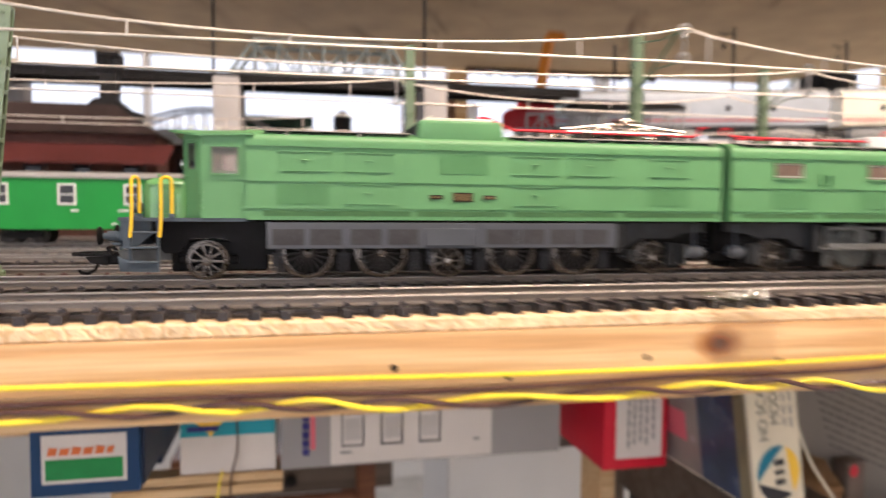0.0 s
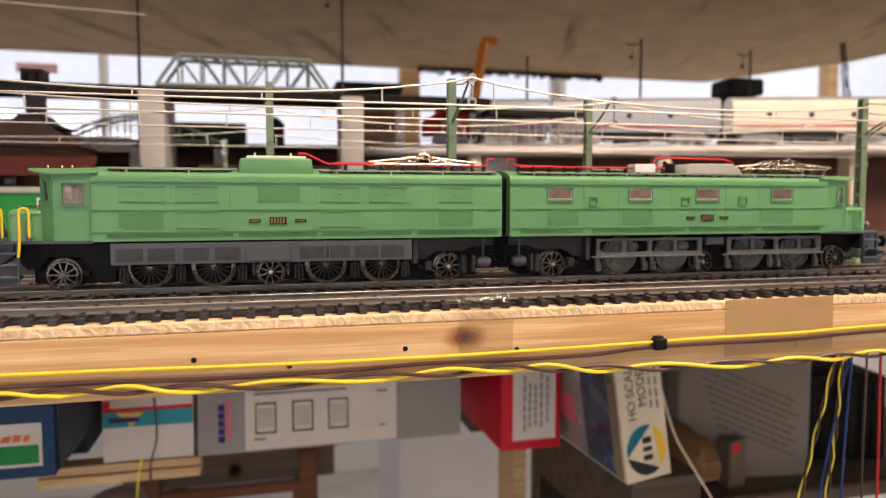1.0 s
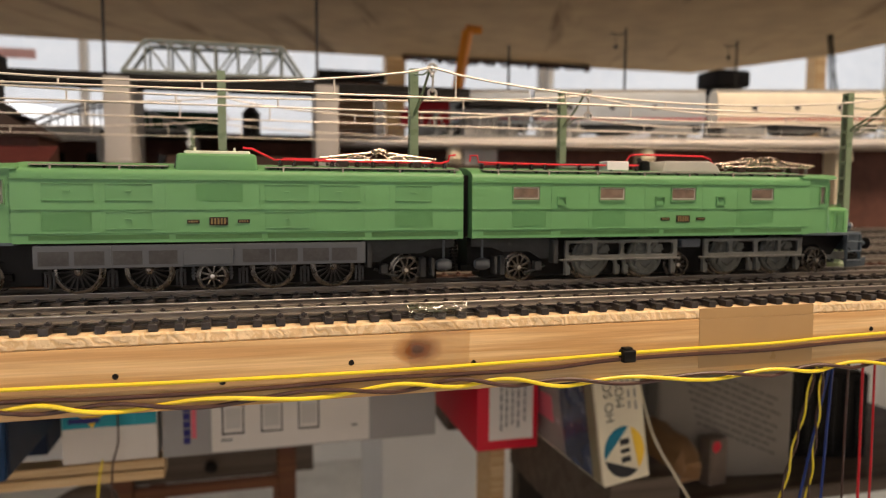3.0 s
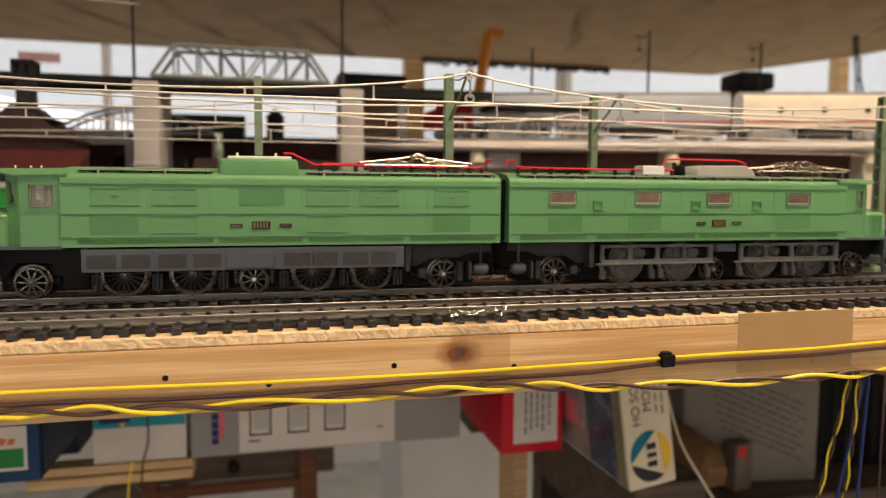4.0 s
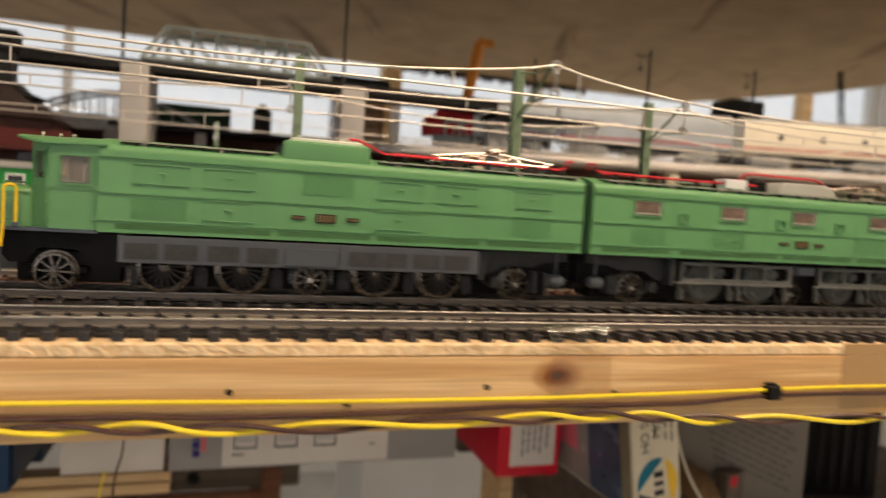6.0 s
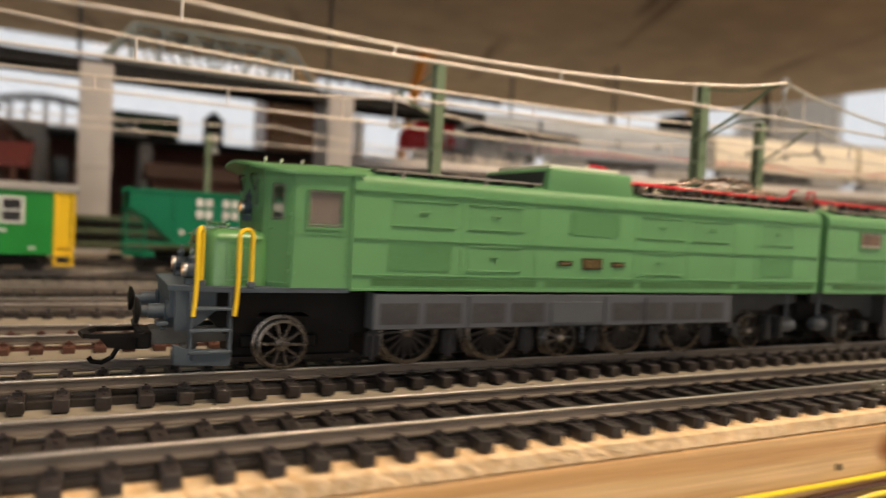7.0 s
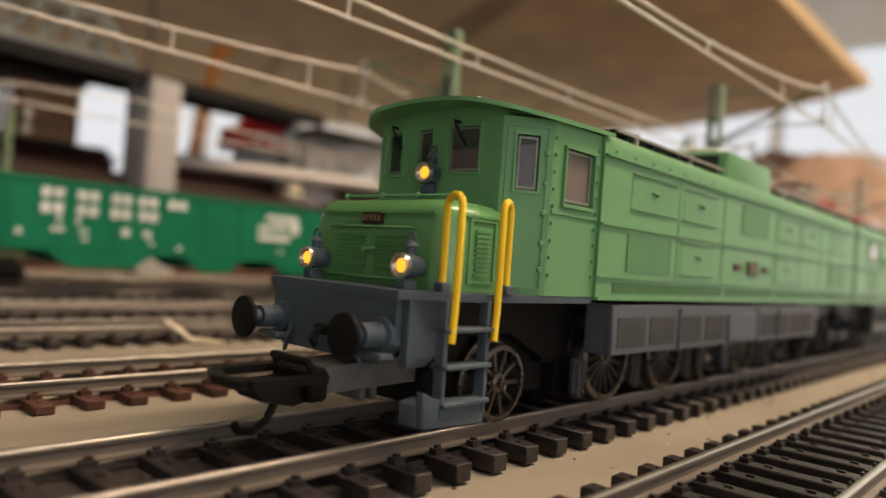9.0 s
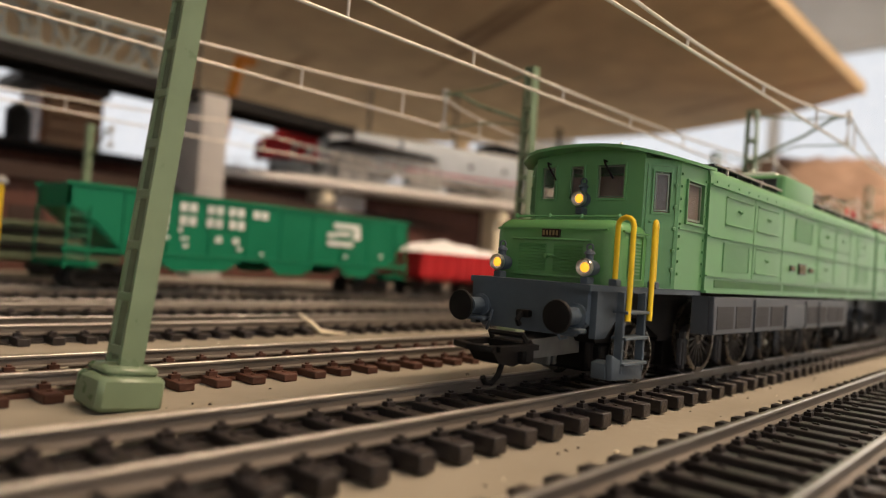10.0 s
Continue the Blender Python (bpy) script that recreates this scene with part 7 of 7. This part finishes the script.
def spline(pts, n=6):
    """Points joined by a smooth curve."""
    P = [Vector(p) for p in pts]
    out = []
    for i in range(len(P) - 1):
        a, b, c, d = P[max(i - 1, 0)], P[i], P[i + 1], P[min(i + 2, len(P) - 1)]
        for k in range(n):
            u = k / n
            out.append(0.5 * ((2 * b) + (c - a) * u + (2 * a - 5 * b + 4 * c - d) * u * u + (3 * b - a - 3 * c + d) * u ** 3))
    return out + [P[-1]]


top = [(-640, -60.3, -11.0), (-300, -60.3, -12.0), (-148, -60.3, -13.5), (-90, -60.3, -14.5), (-35, -60.3, -14.9), (-4, -60.3, -14.7), (34, -60.3, -14.2), (71, -60.3, -13.6), (108, -60.3, -13.5), (149, -60.3, -12.3), (260, -60.3, -11), (520, -60.3, -12)]
wire("yellow_wire", spline(top), 0.6, YELLOW, "yellow insulated wire along the pine lath")
low_ = [(-640, -60.2, -15), (-300, -60.2, -16.2), (-148, -60.2, -17.0), (-118, -60.2, -17.8), (-90, -60.2, -18.1), (-62, -60.2, -17.8), (-35, -60.2, -17.1), (-4, -60.2, -17.5), (22, -60.2, -17.5), (43, -60.2, -16.1), (71, -60.2, -15.7), (108, -60.2, -15.9), (149, -60.2, -14.6), (260, -60.2, -13.4), (520, -60.2, -14)]
wire("brown_wire", spline(low_), 0.7, BROWN_WIRE, "brown insulated wire along the pine lath")
mid = spline([(-640, 0, -18), (-300, 0, -19), (-148, 0, -19.4), (-118, 0, -20.4), (-90, 0, -20.9), (-62, 0, -20.6), (-35, 0, -20.4), (-4, 0, -20.2), (22, 0, -22.2), (53, 0, -23.2), (84, 0, -23.9), (109, 0, -24.1), (149, 0, -23.4), (260, 0, -23), (520, 0, -23)], 14)
for ph, m_, nm in ((0, YELLOW, "yellow_wire"), (math.pi, BROWN_WIRE, "brown_wire")):
    pts = []
    for p in mid:
        a = p.x * 2 * math.pi / 46 + 0.9 * math.sin(p.x * 0.045) + ph
        pts.append((p.x, -60.9 + 0.95 * math.cos(a), p.z + 1.15 * math.sin(a)))
    wire(nm, pts, 0.68, m_, ("yellow" if m_ is YELLOW else "brown") + " strand of the twisted pair along the lath's foot")
c = thing("cable_clip", "small black plastic cable clip on the lath", "cable clip")
bm = bmesh.new()
box(bm, 48.0, 53.0, -62.4, -58.8, -16.8, -12.6, 0.4)
box(bm, 48.8, 52.2, -61.2, -58.8, -12.7, -11.9, 0.2)
part("clip", bm, BLACK, c)
for x, z in ((-110.5, -12.1), (-43.5, -12.0), (-81.5, -15.6), (-4.0, -14.3), (-230, -12), (155, -10.5)):
    nl = thing("nail_head", "dark nail head sunk in the pine lath", "nail")
    bm = bmesh.new(); lathe(bm, [(0.95, 0), (0.8, -0.22), (0.01, -0.12)], (x, -58.85, z), "y", 12)
    part("head", bm, BLACK, nl)
kn = thing("pine_knot", "dark brown knot in the pine lath", "wood knot")
bm = bmesh.new()
box(bm, -34, -11, -58.95, -58.87, -14.6, -3.9)
part("heartwood", bm, KNOT, kn)
bt = thing("brown_tape", "strip of brown packing tape on the lath", "tape")
bm = bmesh.new()
box(bm, 79.5, 128.0, -59.06, -58.92, -21.2, -3.8)
box(bm, 79.5, 128.0, -58.75, -58.55, -3.8, 0.05)
part("strip", bm, TAPE_BROWN, bt)
ct = thing("clear_tape", "strip of clear sticky tape over track and lath", "tape")
bm = bmesh.new()
box(bm, -25.0, -5.5, -59.2, -59.05, -22.5, -3.4)
prism(bm, [(-59.1, -3.4), (-58.95, -3.4), (-57.4, 1.6), (-52, 3.9), (-47, 4.1), (-47, 4.2), (-52, 4.05), (-57.6, 1.7)], "x", -25.0, -5.5)
part("strip", bm, TAPE_CLEAR, ct)
bm = bmesh.new()
rng = random.Random(8)
grid = [[bm.verts.new((-25.0 + 1.1 * i, -57.4 + 0.95 * j, 4.3 + rng.uniform(-0.6, 0.6) - 0.5 * max(0, 3 - j))) for j in range(9)] for i in range(19)]
for i in range(18):
    for j in range(8):
        bm.faces.new((grid[i][j], grid[i + 1][j], grid[i + 1][j + 1], grid[i][j + 1]))
part("crumpled_end", bm, TAPE_SHINE, ct, "crumpled shiny tape end over the rails", angle=10)

# ---- under the board ----
sh = thing("storage_shelf", "pine storage shelf below the layout", "shelf")
bm = bmesh.new(); box(bm, -420, 340, 470, 700, -184, -169.1, 0.8)
part("shelf_board", bm, PINE, sh)
bm = bmesh.new(); box(bm, -262, -143, 300, 318, -176, -169, 0.5); box(bm, -262, -143, 297, 318, -184, -176.2, 0.8)
part("front_lath", bm, PINE, sh)
bm = bmesh.new()
for x in (-415, 320):
    box(bm, x, x + 22, 480, 505, -169.1, -8.6, 0.8)
part("shelf_leg", bm, PINE, sh)


def carton(name, label, x0, x1, y0, y1, z0, z1, material, bev=0.8):
    c = thing(name, label, "cardboard box", "boxes on the storage shelf")
    bm = bmesh.new(); box(bm, x0, x1, y0, y1, z0, z1, bev, 2)
    part("carton", bm, material, c)
    return c


def sticker(c, name, x0, x1, y, z0, z1, material, label="", d=0.25):
    bm = bmesh.new(); box(bm, x0, x1, y - d, y, z0, z1)
    return part(name, bm, material, c, label)


c = carton("blue_box", "dark blue carton with a white, orange and green label", -262, -204, 200, 480, -138.5, -66, CARD_BLUE)
c.location = (-0.018, 0, 0)
bm = bmesh.new(); box(bm, -203.9, -202, 203, 478, -136, -68, 0.5)
part("side_panel", bm, CARD_BLUE_DARK, c, "navy side")
sticker(c, "label_panel", -256, -211, 200, -131, -103, CARD_WHITE)
bm = bmesh.new()
for k, (x, w) in enumerate(((-253, 4.5), (-247, 5), (-240.5, 4.5), (-234.5, 5), (-228, 4.5), (-222, 3.5))):
    prism(bm, [(x, -114.5), (x + w, -114.5), (x + w + 1.2, -110.5), (x + 1.2, -109.8 - (k % 2))], "y", 199.2, 199.8)
part("print_bar", bm, PRINT_ORANGE, c, "orange printed bars")
sticker(c, "print_bar", -254, -213, 199.75, -129, -117, PRINT_GREEN, "green printed block", 0.3)
bp_ = thing("flat_carton", "flat navy carton lying under the blue one", "cardboard box", "boxes on the storage shelf")
bm = bmesh.new(); box(bm, -278, -233, 330, 478, -168.9, -138.6, 0.6)
part("carton", bm, CARD_BLUE_DARK, bp_)

c = carton("teal_white_box", "white carton with a teal band and red stripe", -203, -135, 302, 520, -161.4, -98, CARD_WHITE)
c.location = (-0.0128, 0, -0.0075)
sticker(c, "teal_band", -202.5, -135.5, 302, -133.5, -121, CARD_TEAL)
sticker(c, "red_stripe", -202.5, -135.5, 302, -121, -118, CARD_RED)
sticker(c, "red_corner", -202.5, -197, 302, -118, -112, CARD_RED)
bm = bmesh.new(); prism(bm, [(-193, -122), (-172, -122), (-178, -128), (-181.5, -134), (-185, -128)], "y", 301.3, 301.7)
part("print_bar", bm, PRINT_YELLOW, c, "yellow printed emblem")
sticker(c, "print_bar", -198, -176, 301.3, -129.5, -125.5, PRINT_NAVY, "navy printed bar", 0.3)

c = carton("long_grey_box", "long grey and white carton with three framed prints", -134, 87, 300, 560, -161, -96, CARD_GREY)
c.location = (-0.0105, 0, -0.008)
sticker(c, "white_panel", -97, 29, 300, -159.5, -98, CARD_WHITE)
for x in (-89, -59, -29.5):
    bm = bmesh.new()
    for q in ((x, x + 17, -121.5, -120.3), (x, x + 17, -146.2, -145), (x, x + 1.1, -145, -121.5), (x + 15.9, x + 17, -145, -121.5)):
        box(bm, q[0], q[1], 299.2, 299.75, q[2], q[3])
    part("print_frame", bm, PRINT_BLACK, c, "black square outline")
    sticker(c, "print_tint", x + 2.5, x + 14.5, 299.75, -141.5, -124.5, mat("pale_grey_print", (0.46, 0.44, 0.42), 0.6, var=0.05) if "pale_grey_print" not in MATS else MATS["pale_grey_print"])
for x, z, w in ((-90, -113.5, 76), (-90, -151.5, 9), (12, -117, 9), (14, -147, 5)):
    bm = bmesh.new(); box(bm, x, x + w, 299.2, 299.75, z, z + 1.8)
    part("print_bar", bm, PRINT_GREY, c, "grey printed bar")
for k in range(5):
    z = -151 + k * 6.5
    bm = bmesh.new(); box(bm, -118, -113, 299.4, 300, z, z + 5.2)
    part("print_bar", bm, PRINT_NAVY, c, "navy printed bar")
sticker(c, "print_bar", -112, -108.5, 300, -147, -116, PRINT_PINK, "pink printed bar", 0.5)

c = carton("red_box", "red carton with a white printed label", 121, 178, 298, 520, -180.5, -90, CARD_RED)
c.location = (-0.0075, 0, -0.007)
sticker(c, "label_panel", 132, 173, 298, -171.5, -94, CARD_WHITE)
bm = bmesh.new()
for x, z0, z1 in ((142, -163, -110), (147, -160, -118), (152.5, -158, -120), (158, -161, -108), (164, -156, -112)):
    for k in range(6):
        za = z0 + (z1 - z0) * k / 6
        box(bm, x, x + 2.0, 297.3, 297.75, za, za + (z1 - z0) / 6 * 0.78)
part("print_bar", bm, PRINT_GREY, c, "rows of grey print")
bk = thing("box_rest", "dark wooden rest under the red carton", "batten")
bm = bmesh.new(); box(bm, 115, 185, 400, 500, -203, -187.6, 0.8)
part("batten", bm, WALNUT, bk)
bm = bmesh.new(); box(bm, 169, 185, 420, 470, -1049.9, -203, 1)
part("post", bm, PINE, bk)

c = carton("kit_box", "cream model kit carton with a round blue and yellow emblem", 0, 40, 0, 240, -46, 70, CARD_CREAM)
c.matrix_world = pose(0.1783, 0.199, -0.1404, 0, -8, 2)
bm = bmesh.new(); box(bm, -0.6, -0.05, 3, 238, -44, 68)
part("side_panel", bm, mat("faded_pinkish_print", (0.26, 0.215, 0.20), 0.25, var=0.3, scale=25), c, "faded pinkish printed side under film")
bm = bmesh.new(); box(bm, -0.85, -0.6, 16, 62, -44, 68)
part("side_band", bm, mat("faded_blue_print", (0.03, 0.045, 0.095), 0.25, var=0.5, scale=40), c, "dark blue printed band")
bm = bmesh.new(); box(bm, -0.85, -0.6, 3, 15.5, -44, 68)
part("side_band", bm, mat("olive_card_edge", (0.20, 0.165, 0.09), 0.3, var=0.2, scale=40), c, "olive edge band")
bm = bmesh.new(); box(bm, -0.9, -0.6, 80, 120, -20, 4)
part("side_picture", bm, PRINT_PINK, c, "faded picture print")
writing("kit_lettering", "HO SCALE", 10.5, PRINT_BLACK, c, (14.0, -0.3, 4), (90, -90, 0))
writing("kit_lettering", "MODELS", 10.5, PRINT_BLACK, c, (24.0, -0.3, 14), (90, -90, 0))
bm = bmesh.new()
for k in range(5):
    box(bm, 27.5, 29, -0.35, 0, 12 + k * 9, 18 + k * 9)
    box(bm, 33, 34.5, -0.35, 0, 10 + k * 9.5, 17 + k * 9.5)
part("print_bar", bm, PRINT_GREY, c, "small grey printed bars")
CX, CZ, RR = 20.0, -21.5, 20.5


def sector(a0, a1, m_, lb, y=-0.3):
    bm = bmesh.new()
    pts = [(CX + 0.85 * RR * math.cos(radians(a)), CZ + RR * math.sin(radians(a))) for a in np.linspace(a0, a1, 16)]
    prism(bm, pts, "y", y, 0)
    part("emblem", bm, m_, c, lb)


sector(72, 188, PRINT_BLUE, "petrol blue segment")
sector(190, 305, PRINT_BLACK, "black segment")
sector(-50, 66, PRINT_YELLOW, "yellow segment")
for z, h in ((-26, 5.5), (-18.5, 4.5), (-12, 6)):
    bm = bmesh.new(); box(bm, 17, 25, -0.35, 0, z - 4, z - 4 + h * 0.8)
    part("emblem_bar", bm, PRINT_BLACK, c, "plain dark bar")
kr = thing("kit_rest", "dark crate that the kit carton leans on", "crate")
bm = bmesh.new(); box(bm, 198, 262, 215, 440, -260, -190, 1)
part("crate", bm, WALNUT, kr)
bm = bmesh.new(); box(bm, 200, 255, 230, 420, -1049.9, -260, 2)
part("pedestal", bm, BLACK, kr)

# a tilted grey instrument box with slanting fine print, a brown bundle and loose papers
gb = thing("grey_instrument_box", "grey plastic box with slanting rows of fine print", "equipment box", at=(390, 330, -178), turn=-8)
bm = bmesh.new(); box(bm, -72, 75, 0, 120, -75, 78, 4, 3)
part("case", bm, mat("warm_grey_plastic", (0.20, 0.18, 0.155), 0.5, var=0.08, scale=40), gb)
bm = bmesh.new()
rng = random.Random(3)
for k in range(9):
    z = 50 - k * 7.2
    x = -50 + k * 2.5
    while x < 52:
        w = rng.uniform(4, 13)
        za = z - 0.42 * (x + 50)
        prism(bm, [(x, za), (x + w, za - 0.42 * w), (x + w, za - 0.42 * w + 2.6), (x, za + 2.6)], "y", -0.4, 0)
        x += w + 2
tagged(part("print_bar", bm, mat("faint_grey_print", (0.11, 0.10, 0.09), 0.6), gb, "slanting rows of grey print"), kind="stuff")
gp = thing("grey_roll", "upright grey cardboard roll beside the instrument box", "cardboard roll")
bm = bmesh.new(); lathe(bm, [(17, 0), (17, 120), (14, 121)], (338, 372, -252), "z", 20)
part("roll", bm, mat("dull_grey_card", (0.16, 0.145, 0.13), 0.6, var=0.15, scale=40), gp)
ib = thing("bulb_carton", "small white carton with a red spot", "cardboard box", at=(372, 312, -215), turn=12)
bm = bmesh.new(); box(bm, -12, 12, 0, 16, -36.8, 12, 1.5)
part("carton", bm, mat("dull_brown_card", (0.12, 0.09, 0.07), 0.5, var=0.2), ib)
bm = bmesh.new(); lathe(bm, [(6, 0), (5.6, -0.4), (0.01, -0.5)], (-4, 0, 4), "y", 18)
part("red_spot", bm, CARD_RED, ib)
lb_ = thing("brown_paper_bundle", "crumpled brown paper bundle", "paper bundle", at=(300, 330, -215))
bm = bmesh.new()
bmesh.ops.create_icosphere(bm, subdivisions=3, radius=1)
for v in bm.verts:
    n_ = noise.noise(v.co * 2.4)
    v.co = Vector((v.co.x * 46, v.co.y * 60, v.co.z * 30)) * (1 + 0.28 * n_)
part("crumpled_paper", bm, mat("brown_kraft_paper", (0.17, 0.095, 0.045), 0.8, var=0.25, scale=50), lb_)
tb = thing("equipment_table", "dark table under the boxes and cables", "table")
bm = bmesh.new(); box(bm, 262, 760, 290, 640, -268, -252, 2)
part("tabletop", bm, WALNUT, tb)
for x in (275, 735):
    for y in (305, 615):
        bm = bmesh.new(); box(bm, x, x + 20, y, y + 20, -1049.9, -268, 1)
        part("leg", bm, WALNUT, tb)
bx = thing("black_case", "black ribbed case standing open on the table", "case", at=(520, 350, -252), turn=-15)
bm = bmesh.new()
box(bm, -40, 60, 0, 90, 0.1, 96, 3, 2)
part("case", bm, BLACK, bx)
for k in range(7):
    bm = bmesh.new(); box(bm, -40 + k * 14, -34 + k * 14, -3, 0, 8, 90, 0.8)
    part("rib", bm, BLACK, bx)
rc = thing("red_carton", "dark red carton on the table at the back", "cardboard box")
bm = bmesh.new(); box(bm, 540, 640, 470, 600, -251.9, -60, 2)
part("carton", bm, CARD_RED, rc)
wp = thing("white_carton", "pale grey carton standing on the table", "cardboard box")
bm = bmesh.new(); box(bm, 480, 600, 440, 468, -251.9, -118, 2)
part("carton", bm, CARD_WHITE, wp)

# loose cables hanging from the board
def cable(name, pts, r, m_, label):
    wire(name, spline(pts, 5), r, m_, label)


def hanging(name, x, y, r, m_, label, seed, drop=230, lean=0.0, sway=2.2, twist=None):
    """A loose cable falling from the board's underside; twist: phase of a strand wound round the line."""
    rng = random.Random(seed)
    pts, n = [], 26
    ph = rng.uniform(0, 6)
    for k in range(n):
        u = k / (n - 1)
        px = x + lean * u * 40 + sway * math.sin(ph + 5.5 * u) * u
        py = y + 2.0 * math.sin(ph + 3.1 * u)
        if twist is not None:
            a = u * 34 + twist
            px, py = px + 0.75 * math.cos(a), py + 0.75 * math.sin(a)
        pts.append((px, py, -9 - drop * u))
    cable(name, pts, r, m_, label)


hanging("yellow_cable", 174, -22, 0.5, YELLOW, "yellow strand of a twisted pair hanging below the board", 1, 140, -0.93, 1.5, 0.0)
hanging("brown_cable", 174, -22, 0.5, BROWN_WIRE, "brown strand of a twisted pair hanging below the board", 1, 140, -0.93, 1.5, 3.14)
hanging("yellow_cable", 171, -22, 0.45, YELLOW, "yellow strand of a twisted pair hanging below the board", 2, 140, -0.23, 3.0, 0.0)
hanging("brown_cable", 171, -22, 0.45, BROWN_WIRE, "brown strand of a twisted pair hanging below the board", 2, 140, -0.23, 3.0, 3.14)
hanging("blue_cable", 182, -21, 0.6, BLUE_WIRE, "blue cable hanging below the board", 3, 140, -0.85, 1.0)
hanging("blue_cable", 179, -21, 0.6, BLUE_WIRE, "blue cable hanging below the board", 4, 140, -0.25, 1.0)
hanging("red_cable", 191, -20, 0.6, RED_WIRE, "red cable hanging below the board", 5, 140, 0.05, 1.5)
hanging("red_cable", 197, -20, 0.5, RED_WIRE, "thin red cable hanging below the board", 6, 140, 0.15, 1.5)
hanging("brown_cable", 187, -20, 0.5, BROWN_WIRE, "brown cable hanging below the board", 7, 140, -0.1, 1.5)
cable("white_cable", [(226, 225, -110), (229, 205, -150), (240, 190, -178), (256, 190, -204), (275, 205, -240), (282, 240, -251)], 1.0, CARD_CREAM, "cream cable running past the kit carton")
cable("brown_cable", [(-178, 290, -92), (-176, 296, -120), (-175, 295, -150), (-180, 294, -175), (-181, 300, -240)], 0.7, BROWN_WIRE, "brown cable hanging in front of the cartons")
cable("yellow_cable", [(-185, 288, -162), (-189, 290, -185), (-193, 292, -240)], 0.8, YELLOW, "thin yellow cable hanging below the shelf")

# a drawer table and white cupboards behind
dt = thing("drawer_table", "chestnut table with a dark drawer and round knob", "table")
bm = bmesh.new(); box(bm, -300, 10, 800, 1150, -392, -346, 2)
part("drawer_front", bm, WALNUT, dt)
bm = bmesh.new(); box(bm, -305, 15, 796, 1160, -345.8, -330, 2)
part("tabletop", bm, CHESTNUT, dt)
for x in (-275, -45):
    for y in (790, 1120):
        bm = bmesh.new(); box(bm, x, x + 28, y, y + 28, -1049.9, -346, 2)
        part("leg", bm, CHESTNUT, dt)
bm = bmesh.new(); box(bm, -247, -45, 792, 800, -410, -392, 1)
part("rail", bm, CHESTNUT, dt)
bm = bmesh.new(); lathe(bm, [(3, 0), (4, -6), (9, -10), (9, -15), (4, -19), (0.01, -19)], (-140, 800, -368), "y", 16)
part("knob", bm, BLACK, dt)
ch = thing("wicker_chair_arm", "bent dark wooden chair back below the boxes", "chair")
bm = bmesh.new(); tube(bm, spline([(-330, 560, -420), (-300, 555, -330), (-262, 552, -296), (-232, 552, -310), (-222, 555, -420), (-222, 560, -1049)], 6), 11, 10)
part("bentwood_back", bm, WALNUT, ch)
for x0, x1, y0, lb2 in ((196, 700, 1250, "white-grey plain cupboard side below the layout"),):
    wc = thing("white_cupboard", lb2, "cupboard", "white cupboards")
    bm = bmesh.new(); box(bm, x0, x1, y0, y0 + 300, -1049.9, -90, 3)
    part("carcass", bm, WHITE_WALL, wc)


# trestles that carry the layout board, and brackets that hold the upper shelf to the posts
for x in (-1450, -1000, 1000, 1450):
    tr_ = thing("layout_trestle", "plain pine trestle carrying the layout board", "trestle", "layout trestles")
    for y in (60, 880):
        bm = bmesh.new(); box(bm, x - 22, x + 22, y - 22, y + 22, -1049.9, -62, 2)
        part("leg", bm, PINE, tr_)
    bm = bmesh.new(); box(bm, x - 22, x + 22, -30, 960, -61.9, -8.2, 2)
    part("crossbar", bm, PINE, tr_)
